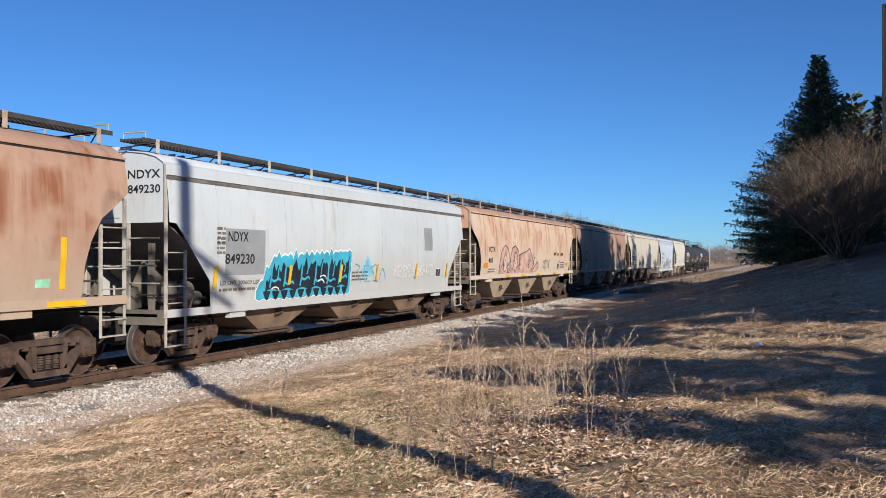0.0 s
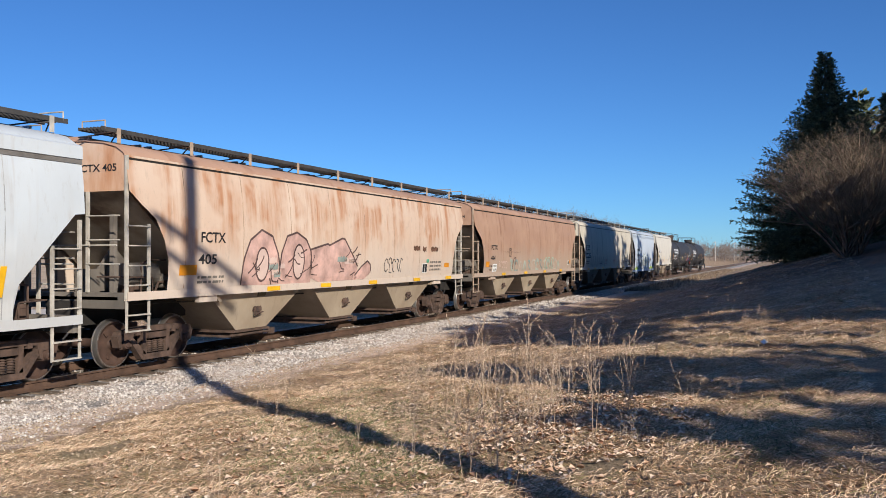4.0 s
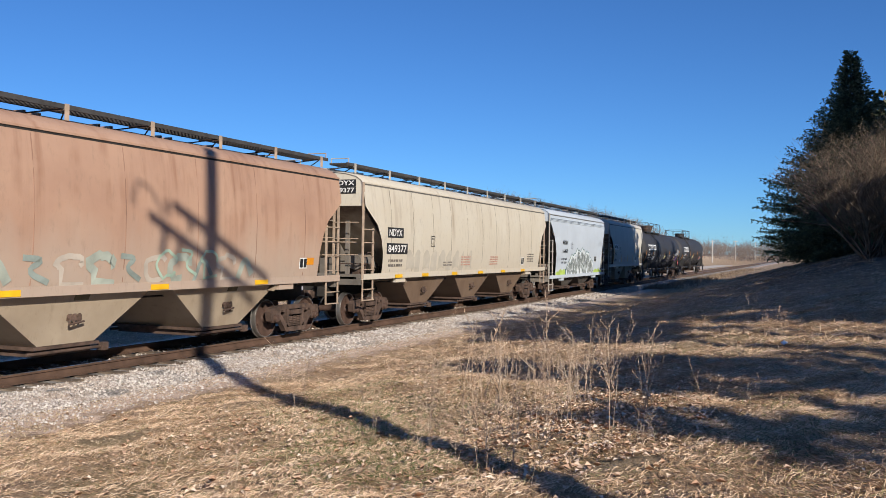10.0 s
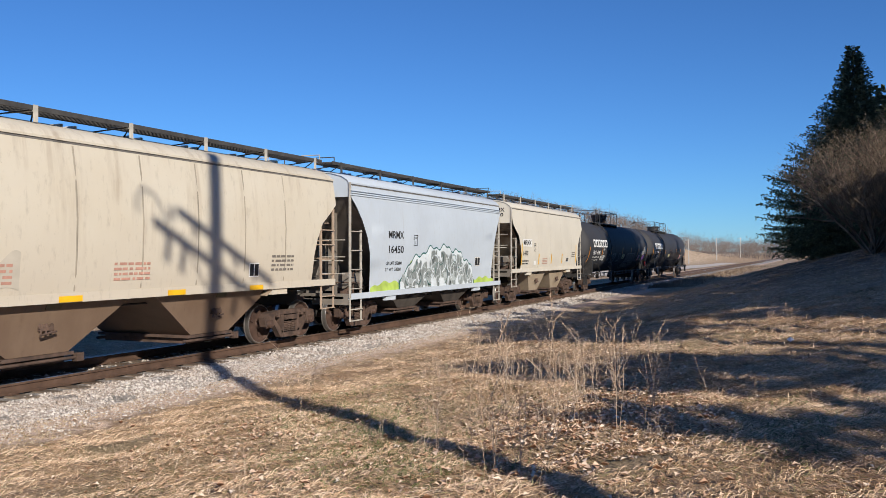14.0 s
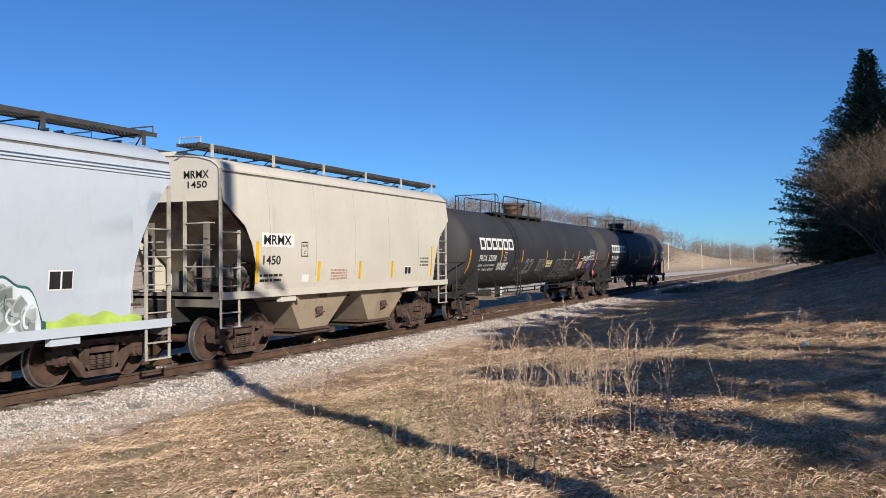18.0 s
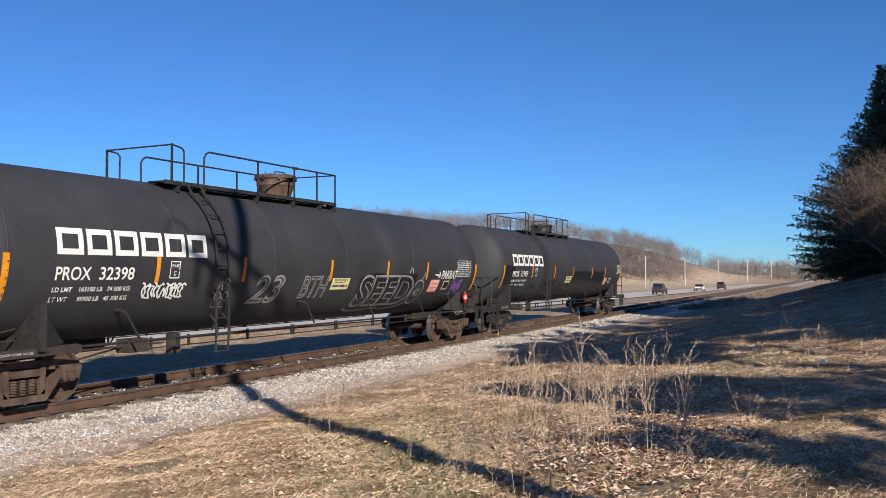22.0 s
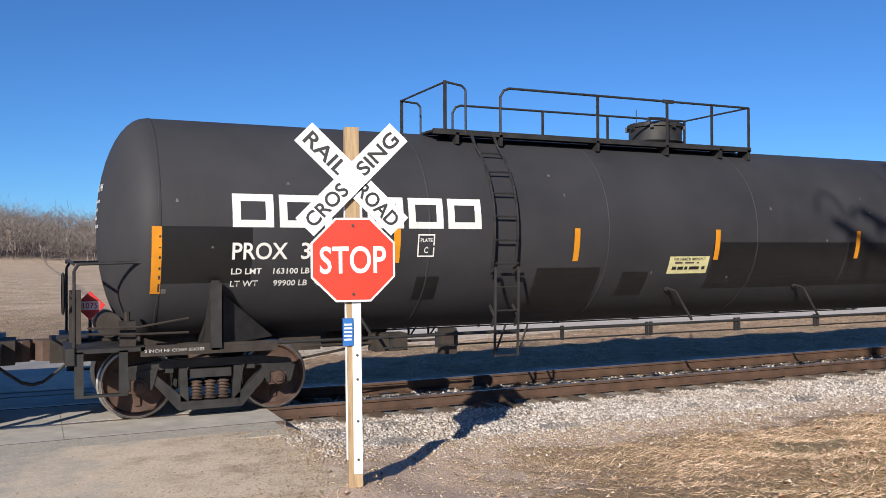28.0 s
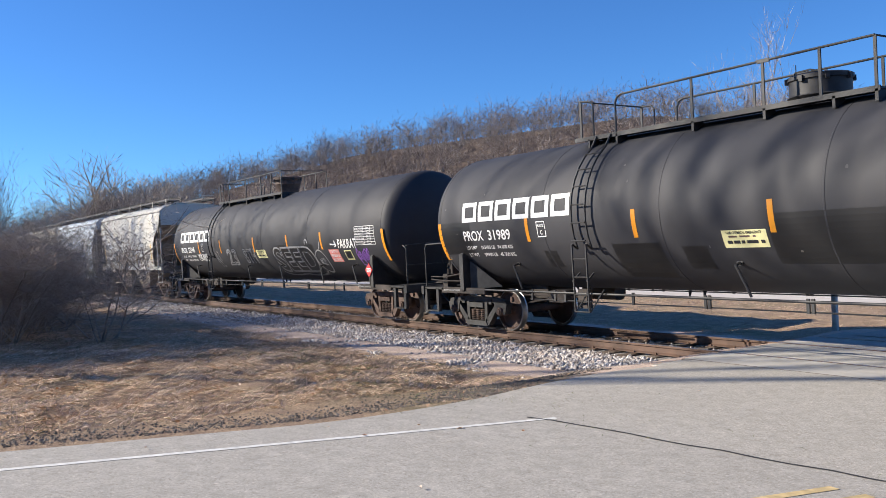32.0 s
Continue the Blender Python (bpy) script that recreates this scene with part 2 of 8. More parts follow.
def rough(x, y, s, k):
    return np.sin(x * s + k) * np.cos(y * s * 1.13 + k * 2.1) + 0.5 * np.sin(x * s * 2.3 + y * s * 1.7 + k * 3)


def ground_z(x, y):
    """Height of the ground over the rail tops."""
    x, y = np.asarray(x, float), np.asarray(y, float)
    # a bank that climbs away from the track, steeper towards +x, flat by the road
    slope = 0.092 + 0.172 * smooth01((x - 10) / 34) - 0.055 * smooth01((-x - 1) / 5)
    slope = slope * (1 - 0.75 * smooth01((x - 60) / 90))
    bank = np.where(y < -6.2, slope * (-y - 6.2), 0)
    bank = np.minimum(bank, 3.6 + 0 * y)
    near = -0.17 + 0.17 * smooth01((-y - 4.6) / 2.2) + bank
    far = -0.45 - 0.25 * smooth01((y - 8) / 8)
    z = np.where(y < 0, near, far)
    # flush with the rails where the road crosses
    cross = smooth01((x + 11.5) / 1.2) * smooth01((3.6 - x) / 1.0)
    road = np.where(y < -6.0, 0.035 * (-y - 6.0), np.where(y > 3.0, -0.06 * np.minimum(y - 3.0, 8.0), 0.0)) - 0.015
    z = z * (1 - cross) + road * cross
    bumps = 0.04 * rough(x, y, 1.3, 0.4) + 0.026 * rough(x, y, 3.7, 1.9) + 0.014 * rough(x + 0.4 * y, y, 6.3, 0.7)
    amp = (1 - cross) * smooth01((np.abs(y) - 3.2) / 1.5) * np.where(y > 10.5, 0.25, 1.0)
    z = z + bumps * amp
    # lower ground under the track; the ballast lies on it
    bed = (1 - smooth01((np.abs(y) - 2.3) / 0.8)) * (1 - cross)
    z = z * (1 - bed) + (-0.42) * bed
    for line, foot in RIDGES:
        h = np.zeros_like(z)
        for (x0, y0, h0), (x1, y1, h1) in zip(line[:-1], line[1:]):
            dx, dy = x1 - x0, y1 - y0
            t = np.clip(((x - x0) * dx + (y - y0) * dy) / (dx * dx + dy * dy), 0, 1)
            d = np.hypot(x - x0 - t * dx, y - y0 - t * dy)
            h = np.maximum(h, (h0 + t * (h1 - h0)) * smooth01(1 - d / foot))
        z = z + h
    z = z - 0.005 * np.clip(x - 20, 0, 330) * smooth01((y - 4) / 8)
    # the far field swells gently
    z = z + 2.2 * smooth01((y - 45) / 120) * smooth01((x - 20) / 120)
    return z


def gz(x, y):
    return float(ground_z(x, y))


def axis(spans):
    out = []
    for a, b, step in spans:
        out += list(np.arange(a, b, step))
    return np.array(out + [spans[-1][1]])


# dry turf, bare soil and stray gravel
gm = Nodes("dry_turf_and_soil", 0.95, 0, 0.2)
pos = gm.scaled(1, 1, 1, True)
big = gm.noise(pos, 0.35, 4)
mid = gm.noise(pos, 2.2, 6, 0.65)
tiny = gm.noise(gm.scaled(1, 1, 1, True), 38, 6, 0.75)
straw = gm.ramp(tiny, (0.30, (0.135, 0.088, 0.053)), (0.5, (0.49, 0.345, 0.22)), (0.70, (0.77, 0.57, 0.40)))
soil = gm.ramp(tiny, (0.3, (0.17, 0.108, 0.076)), (0.7, (0.44, 0.31, 0.23)))
green = gm.ramp(tiny, (0.3, (0.12, 0.125, 0.05)), (0.7, (0.34, 0.32, 0.15)))
c = gm.mix(gm.ramp(mid, (0.45, 0.0), (0.62, 0.75)), straw, soil)
c = gm.mix(gm.math('MULTIPLY', gm.ramp(big, (0.5, 0.0), (0.66, 0.55)), gm.ramp(mid, (0.4, 0.3), (0.6, 1.0))), c, green)
att = gm.t.nodes.new("ShaderNodeAttribute")
att.attribute_name = "gravel"
stone = gm.ramp(gm.noise(pos, 55, 3, 0.8), (0.35, (0.32, 0.215, 0.155)), (0.5, (0.63, 0.475, 0.37)), (0.68, (0.84, 0.69, 0.57)))
gfac = gm.ramp(gm.math('ADD', att.outputs["Fac"], gm.math('MULTIPLY', gm.math('SUBTRACT', mid, 0.5), 1.2)), (0.42, 0.0), (0.62, 1.0))
c = gm.mix(gfac, c, stone)
att2 = gm.t.nodes.new("ShaderNodeAttribute")
att2.attribute_name = "field"
tan = gm.ramp(gm.noise(pos, 0.6, 5), (0.35, (0.46, 0.335, 0.22)), (0.65, (0.66, 0.51, 0.36)))
c = gm.mix(att2.outputs["Fac"], c, tan)
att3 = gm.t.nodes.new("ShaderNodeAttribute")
att3.attribute_name = "wood_and_shade"
# woods-floor brown; on the bank it also paints in shade
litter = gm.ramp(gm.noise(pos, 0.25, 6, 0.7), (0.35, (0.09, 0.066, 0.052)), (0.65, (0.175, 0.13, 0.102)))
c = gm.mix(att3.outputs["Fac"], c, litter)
gm.bump(gm.math('MULTIPLY', gm.math('ADD', tiny, gm.math('MULTIPLY', mid, 2.0)), gm.math('SUBTRACT', 1.0, gm.math('MULTIPLY', gfac, 0.7))), 0.9, 0.05)
M_GROUND = gm.color(c)

gx = axis([(-3000, -400, 200), (-400, -60, 12), (-60, -24, 1.2), (-24, 4, 0.3), (4, 22, 0.16), (22, 34, 0.3), (34, 70, 0.9), (70, 600, 12), (600, 1500, 50), (1500, 3200, 250)])
gy = axis([(-2500, -200, 200), (-200, -40, 12), (-40, -16, 1.2), (-16, -4, 0.16), (-4, 12, 0.28), (12, 26, 1.2), (26, 420, 10), (420, 1000, 50), (1000, 3000, 250)])
X, Y = np.meshgrid(gx, gy, indexing="ij")
Zg = ground_z(X, Y)
nx, ny = X.shape
idx = np.arange(nx * ny).reshape(nx, ny)
quads = np.stack([idx[:-1, :-1].ravel(), idx[1:, :-1].ravel(), idx[1:, 1:].ravel(), idx[:-1, 1:].ravel()], 1)
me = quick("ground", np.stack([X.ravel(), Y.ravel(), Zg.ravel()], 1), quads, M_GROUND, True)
grav = np.maximum(smooth01((np.abs(Y) - 5.5) / -3.0), 0.78 * smooth01((8.5 - X) / 6) * smooth01((Y + 8.0) / 3.0) * smooth01((X + 1) / 2) * (Y < 0))
me.attributes.new("gravel", 'FLOAT', 'POINT').data.foreach_set("value", grav.ravel().astype(np.float32))
fld = smooth01((Y - 24) / 8)
me.attributes.new("field", 'FLOAT', 'POINT').data.foreach_set("value", fld.ravel().astype(np.float32))
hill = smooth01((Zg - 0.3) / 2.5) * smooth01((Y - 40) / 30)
# leaf-mould colour under the spruces, put there to deepen the bank's shade
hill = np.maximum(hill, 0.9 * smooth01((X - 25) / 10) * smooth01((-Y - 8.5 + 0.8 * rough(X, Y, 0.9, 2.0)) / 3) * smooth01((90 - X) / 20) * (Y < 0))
me.attributes.new("wood_and_shade", 'FLOAT', 'POINT').data.foreach_set("value", hill.ravel().astype(np.float32))
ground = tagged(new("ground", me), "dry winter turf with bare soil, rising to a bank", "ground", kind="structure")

# ---- the road that crosses the track, and the highway beyond ----
rd = Nodes("worn_grey_asphalt", 0.9, 0, 0.3)
pos = rd.scaled(1, 1, 1, True)
agg = rd.noise(pos, 130, 3, 0.8)
blot = rd.noise(pos, 0.5, 5, 0.6)
c = rd.ramp(agg, (0.3, (0.31, 0.282, 0.235)), (0.55, (0.50, 0.46, 0.395)), (0.75, (0.66, 0.61, 0.53)))
c = rd.mix(rd.ramp(blot, (0.4, 0.0), (0.75, 0.4)), c, (0.39, 0.355, 0.30))
speck = rd.noise(pos, 34, 5, 0.85)
c = rd.mix(rd.ramp(speck, (0.34, 0.8), (0.47, 0.0)), c, (0.20, 0.175, 0.14))
c = rd.mix(rd.ramp(speck, (0.55, 0.0), (0.68, 0.75)), c, (0.84, 0.78, 0.68))
mott = rd.noise(pos, 5.5, 6, 0.75)
c = rd.mix(rd.ramp(mott, (0.36, 0.35), (0.52, 0.0)), c, (0.27, 0.245, 0.205))
c = rd.mix(rd.ramp(mott, (0.55, 0.0), (0.72, 0.3)), c, (0.80, 0.75, 0.66))
rd.bump(agg, 0.4, 0.006)
att = rd.t.nodes.new("ShaderNodeAttribute")
att.attribute_name = "sand"
snd = rd.math('ADD', att.outputs["Fac"], rd.math('MULTIPLY', rd.math('SUBTRACT', rd.noise(pos, 1.6, 6, 0.7), 0.5), 1.1))
c = rd.mix(rd.ramp(snd, (0.48, 0.0), (0.78, 1.0)), c, rd.ramp(rd.noise(pos, 60, 4, 0.8), (0.35, (0.46, 0.36, 0.26)), (0.5, (0.70, 0.58, 0.44)), (0.68, (0.84, 0.74, 0.60))))
dirt = rd.math('MULTIPLY', rd.ramp(snd, (0.72, 0.0), (1.0, 0.7)), rd.ramp(rd.noise(pos, 2.6, 6, 0.75), (0.46, 0.0), (0.60, 1.0)))
c = rd.mix(dirt, c, rd.ramp(rd.noise(pos, 70, 4, 0.8), (0.35, (0.16, 0.11, 0.07)), (0.65, (0.46, 0.35, 0.25))))
M_ROAD = rd.color(c)
M_TAR = plain("black_tar_seam", (0.05, 0.048, 0.046), 0.8, 0, 0.3, 8)
M_CONCRETE = plain("pale_concrete_panel", (0.47, 0.44, 0.39), 0.9, 0, 0.18, 3)
M_LINE = plain("worn_white_road_paint", (0.76, 0.735, 0.67), 0.85, 0, 0.2, 9)
M_YLINE = plain("worn_yellow_road_paint", (0.62, 0.46, 0.22), 0.85, 0, 0.3, 9)


def sheet(name, rows, mat, lift, label, cat):
    """A strip of paving: rows of (y, x from, x to), laid on the ground."""
    v, f = [], []
    n = 14
    for y, xa, xb in rows:
        for i in range(n + 1):
            x = xa + (xb - xa) * i / n
            v.append((x, y, gz(x, y) + lift * (1 if i < n else 0.0) + (0.0 if i < n else 0.002)))
    for j in range(len(rows) - 1):
        for i in range(n):
            a = j * (n + 1) + i
            f.append((a, a + 1, a + n + 2, a + n + 1))
    me = quick(name, v, f, mat)
    # sand and grit washed over the edge on the +x side
    me.attributes.new("sand", 'FLOAT', 'POINT').data.foreach_set("value", np.array([float(smooth01((i - 8.0) / 5.0)) * 0.95 * float(smooth01((y + 13) / 7)) for y, xa, xb in rows for i in range(n + 1)], np.float32))
    return tagged(new(name, me), label, cat, kind="structure")


def centre(y):
    return -4.7 + 0.21 * (y + 6.2)


rows = [(y, centre(y) - 4.3, centre(y) + 3.4) for y in np.arange(-70, -12, 2.0)]
rows += [(y, centre(y) - 4.3 - 1.6 * float(smooth01((y + 9) / 6)), centre(y) + 3.4 + 3.4 * float(smooth01((y + 11) / 6.5)) + 0.22 * math.sin(y * 2.3) + 0.14 * math.sin(y * 5.1)) for y in np.arange(-12, -2.2, 0.25)]
sheet("road", rows, M_ROAD, 0.02, "worn grey asphalt road running up to the track", "road")
rows = [(y, -9.6 - 0.1 * max(0, y - 3), 2.4 + 0.15 * max(0, y - 3) ** 2) for y in np.arange(2.2, 14.6, 0.5)]
sheet("road_beyond_track", rows, M_ROAD, 0.03, "grey asphalt apron between track and highway", "road")


def along(name, y0, y1, x0, x1, step, z0, mat, label, cat):
    v, f = [], []
    xs = np.arange(x0, x1 + step, step)
    for i, x in enumerate(xs):
        for y in (y0, y1):
            v.append((x, y, z0(x)))
        if i:
            a = 2 * i
            f.append((a - 2, a, a + 1, a - 1))
    return tagged(new(name, quick(name, v, f, mat)), label, cat, kind="structure")


def hw_z(x):
    return -0.58 - 0.005 * min(max(x - 20, 0), 330)


hc = Nodes("pale_concrete_highway", 0.85, 0, 0.3)
M_HIGHWAY = hc.color(hc.mix(hc.ramp(hc.noise(hc.scaled(0.15, 1.5, 1, True), 1.2, 5, 0.6), (0.4, 0.0), (0.7, 0.5)), (0.64, 0.57, 0.49), (0.50, 0.44, 0.37)))
along("highway", 14.2, 24.6, -500, 900, 20, hw_z, M_HIGHWAY, "pale two-lane highway parallel to the track", "road")
along("highway_edge_line", 15.4, 15.53, -400, 700, 20, lambda x: hw_z(x) + 0.006, M_LINE, "white line along the highway's edge", "road marking")
along("highway_centre_line", 19.2, 19.35, -400, 700, 20, lambda x: hw_z(x) + 0.006, M_YLINE, "yellow line along the highway's middle", "road marking")


def stripe(name, pts, w, mat, label, lift=0.0238):
    v, f = [], []
    P = [np.array(p, float) for p in pts]
    Q = []
    for a, b in zip(P[:-1], P[1:]):
        n = max(1, int(np.linalg.norm(b - a) / 0.4))
        Q += [a + (b - a) * i / n for i in range(n)]
    Q.append(P[-1])
    for i, p in enumerate(Q):
        d = Q[min(i + 1, len(Q) - 1)] - Q[max(i - 1, 0)]
        d = np.array([-d[1], d[0]]) / np.hypot(*d) * w / 2
        for s in (-1, 1):
            q = p + s * d
            v.append((q[0], q[1], gz(*q) + lift))
        if i:
            a = 2 * i
            f.append((a - 2, a, a + 1, a - 1))
    return tagged(new(name, quick(name, v, f, mat)), label, "road marking", kind="structure")


stripe("edge_line", [(centre(-6.2) - 3.35, -6.25), (centre(-30) - 3.7, -30)], 0.092, M_LINE, "worn white edge line on the road")
for k in (-0.02, 0.27):
    stripe("centre_line", [(-4.45 + k, -6.5), (-4.45 + k + 0.21 * -23.5, -30)], 0.10, M_YLINE, "worn yellow centre line on the road")
rng = random.Random(3)
stripe("tar_seam", [(-8.3 + i * 0.35, -6.46 + 0.08 * i ** 0.7 + rng.uniform(-0.03, 0.03)) for i in range(14)] + [(-3.4 + i * 0.5, -5.98 + rng.uniform(-0.04, 0.04)) for i in range(9)], 0.04, M_TAR, "dark tar seam across the road", 0.024)

# ---- the track ----
M_RAIL = plain("brown_rusted_rail", (0.11, 0.065, 0.045), 0.75, 0.1, 0.35, 3)
M_RAILTOP = plain("worn_bright_rail_head", (0.36, 0.31, 0.27), 0.4, 0.8, 0.15, 3)
tw = Nodes("weathered_sleeper_wood", 0.9, 0, 0.2)
gr = tw.noise(tw.scaled(10, 1.2, 10), 4, 6, 0.7)
M_TIE = tw.color(tw.mix(tw.rnd(), tw.ramp(gr, (0.35, (0.07, 0.05, 0.04)), (0.7, (0.22, 0.165, 0.125))), tw.ramp(gr, (0.35, (0.12, 0.095, 0.075)), (0.7, (0.33, 0.27, 0.21)))))
track = thing("railway_track", "rusty steel rails on weathered wooden sleepers", "railway track", kind="structure")
RAILPROF = [(-0.070, -0.17), (0.070, -0.17), (0.070, -0.158), (0.012, -0.135), (0.009, -0.045), (0.035, -0.035), (0.035, -0.006), (0.028, -0.001), (-0.028, -0.001), (-0.035, -0.006), (-0.035, -0.035), (-0.009, -0.045), (-0.012, -0.135), (-0.070, -0.158)]
for s in (-0.753, 0.753):
    part("rail", G().prism([(y + s, z) for y, z in RAILPROF], -420, 700, lambda a, b, c: (b, a, c)), M_RAIL, track, "rust-brown steel rail")
    part("rail_head", G().box(-420, 700, s - 0.027, s + 0.027, -0.0009, 0.0004), M_RAILTOP, track, "worn bright running surface")
TIES = {}
for k in range(6):
    r = random.Random(k)
    g = G()
    L, w, h = 1.29 + r.uniform(-0.03, 0.03), 0.115 + r.uniform(-0.01, 0.012), 0.16
    pts = []
    for sx in (-1, 1):
        for sy in (-1, 0, 1):
            for sz in (-1, 0):
                pts.append((sx * w + r.uniform(-0.012, 0.012), sy * L + r.uniform(-0.02, 0.02), sz * h + r.uniform(-0.008, 0.004)))
    g.add(pts, [(0, 2, 3, 1), (2, 4, 5, 3), (6, 7, 9, 8), (8, 9, 11, 10), (1, 3, 9, 7), (3, 5, 11, 9), (0, 6, 8, 2), (2, 8, 10, 4), (0, 1, 7, 6), (4, 10, 11, 5)])
    TIES[k] = g.mesh("tie", M_TIE)
rng = random.Random(11)
tie_places = []
x = -72.0
while x < 82:
    if not -10.3 < x < 2.8:
        tie_places.append(x)
    x += 0.545
for x in tie_places[:298]:
    part("tie", TIES[rng.randrange(6)], None, track, m=pose(x + rng.uniform(-0.03, 0.03), rng.uniform(-0.05, 0.05), -0.172 + rng.uniform(-0.008, 0.0), 0, 0, rng.uniform(-1.5, 1.5)))
g = G()
for i in range(300):
    for x in (-72.5 - 0.545 * i, 84 + 0.545 * i):
        g.box(x - 0.11, x + 0.11, -1.29, 1.29, -0.33, -0.174)
tagged(part("far_ties", g, M_TIE, track), kind="stuff")
# tie plates and spikes along the near stretch
g = G()
for x in tie_places:
    if -30 < x < 45:
        for s in (-0.753, 0.753):
            g.box(x - 0.09, x + 0.09, s - 0.16, s + 0.16, -0.172, -0.166)
            for q in (-0.085, 0.085):
                g.box(x - 0.045, x - 0.02, s + q - 0.012, s + q + 0.012, -0.166, -0.135)
tagged(part("tie_plates", g, M_RAIL, track, "rusty tie plates and spikes"), kind="stuff")

# concrete crossing panels, with gaps beside the rails
crossing = thing("level_crossing", "pale concrete panels between the rails at the road", "crossing", kind="structure")
for i in range(5):
    xa, xb = -10.1 + i * 2.57, -10.1 + (i + 1) * 2.57 - 0.006
    for y0, y1 in ((-1.75, -0.80), (-0.67, 0.67), (0.80, 1.75)):
        part("panel", G().box(xa, xb, y0, y1, -0.22, -0.004), M_CONCRETE, crossing)
part("timber_edge", G().box(-10.1, 2.75, -1.80, -1.755, -0.2, -0.001), M_TIE, crossing, "dark timber along the panels")
part("asphalt_fill", G().box(-10.0, 2.6, -2.6, -1.81, -0.25, 0.004).box(-10.0, 2.6, 1.81, 2.6, -0.25, 0.004), M_ROAD, crossing, "asphalt beside the panels")

# ---- ballast ----
bs = Nodes("crushed_limestone", 0.9, 0, 0.3)
pos = bs.scaled(1, 1, 1, True)
M_BED = bs.color(bs.ramp(bs.noise(pos, 26, 4, 0.8), (0.3, (0.12, 0.10, 0.085)), (0.5, (0.34, 0.31, 0.28)), (0.68, (0.62, 0.59, 0.55))))
bs.bump(bs.noise(pos, 26, 3, 0.7), 1.0, 0.05)
bs = Nodes("ballast_stone", 0.9, 0, 0.3)
tone = bs.ramp(bs.island(), (0.0, (0.26, 0.225, 0.20)), (0.35, (0.45, 0.405, 0.37)), (0.7, (0.63, 0.58, 0.535)), (1.0, (0.78, 0.735, 0.69)))
M_STONE = bs.color(bs.mix(bs.ramp(bs.noise(bs.scaled(1, 1, 1, True), 1.1, 3), (0.40, 0.05), (0.66, 0.45)), tone, (0.38, 0.275, 0.20)))


def bed_z(x, y):
    """Top of the ballast: level under the track, sloping to its toe."""
    x, y = np.asarray(x, float), np.asarray(y, float)
    toe = np.where(y < 0, np.where(x < -9, 3.95, 2.75) + 0.25 * np.sin(x * 0.9) + 0.12 * np.sin(x * 2.7), 2.7)
    a = np.abs(y)
    top = -0.205 + 0.012 * np.sin(x * 5.1 + y * 7)
    t = np.clip((a - 1.55) / (toe - 1.55), 0, 1)
    low = ground_z(x, np.sign(y + 1e-6) * toe) - 0.03
    return np.where(a < 1.55, top, top + (low - top) * t ** 1.1)


def strip(x0, x1, step):
    ys = np.concatenate([np.linspace(-4.3, -1.55, 12), np.linspace(-1.3, 1.3, 5), np.linspace(1.55, 3.0, 6)])
    xs = np.arange(x0, x1 + step * 0.5, step)
    X, Y = np.meshgrid(xs, ys, indexing="ij")
    Z = bed_z(X, Y)
    Z = np.where(np.abs(Y) > 1.5, np.minimum(Z, Z), Z)
    n, m = X.shape
    i = np.arange(n * m).reshape(n, m)
    q = np.stack([i[:-1, :-1].ravel(), i[1:, :-1].ravel(), i[1:, 1:].ravel(), i[:-1, 1:].ravel()], 1)
    return np.stack([X.ravel(), Y.ravel(), Z.ravel()], 1), q


va, fa = strip(-420, -10.3, 0.8)
vb, fb = strip(2.95, 700, 0.8)
tagged(new("ballast_bed", quick("ballast_bed", np.vstack([va, vb]), np.vstack([fa, fb + len(va)]), M_BED, True)), "bank of pale crushed stone under the track", "ballast", kind="structure")

OCTA = np.array([(1, 0, 0), (-1, 0, 0), (0, 1, 0), (0, -1, 0), (0, 0, 1), (0, 0, -1)], float)
OCTF = np.array([(0, 2, 4), (2, 1, 4), (1, 3, 4), (3, 0, 4), (2, 0, 5), (1, 2, 5), (3, 1, 5), (0, 3, 5)])


def scatter_stones(name, px, py, pz, size, seed, mat, label):
    r = np.random.RandomState(seed)
    n = len(px)
    v = OCTA[None] * (r.uniform(0.55, 1.3, (n, 6, 1)) * size[:, None, None]) + r.uniform(-0.35, 0.35, (n, 6, 3)) * size[:, None, None]
    v[:, :, 2] *= 0.75
    a = r.uniform(0, 6.28, n)
    c, s = np.cos(a)[:, None], np.sin(a)[:, None]
    x, y = v[:, :, 0] * c - v[:, :, 1] * s, v[:, :, 0] * s + v[:, :, 1] * c
    v = np.stack([x + px[:, None], y + py[:, None], v[:, :, 2] + pz[:, None]], 2)
    f = (OCTF[None] + 6 * np.arange(n)[:, None, None]).reshape(-1, 3)
    return tagged(new(name, quick(name, v.reshape(-1, 3), f, mat)), label, "stones", kind="stuff")


r = np.random.RandomState(4)
px, py, sz = [], [], []
for x0, x1, y0, y1, n, s in ((2.9, 16, -2.85, -1.15, 23000, 0.028), (16, 40, -2.85, -1.15, 15000, 0.038), (40, 90, -2.9, -1.15, 8000, 0.055), (3, 45, -0.68, 0.68, 5000, 0.036),
                             (3, 60, 0.85, 2.8, 5000, 0.04), (-26, -10.3, -4.1, -1.15, 21000, 0.042), (-60, -26, -4.0, -1.15, 9000, 0.055), (-45, -10.3, -0.68, 0.68, 3000, 0.042), (-40, -10.3, 0.85, 2.8, 3000, 0.05)):
    px.append(r.uniform(x0, x1, n))
    py.append(r.uniform(y0, y1, n))
    sz.append(s * r.uniform(0.6, 1.35, n))
px, py, sz = np.concatenate(px), np.concatenate(py), np.concatenate(sz)
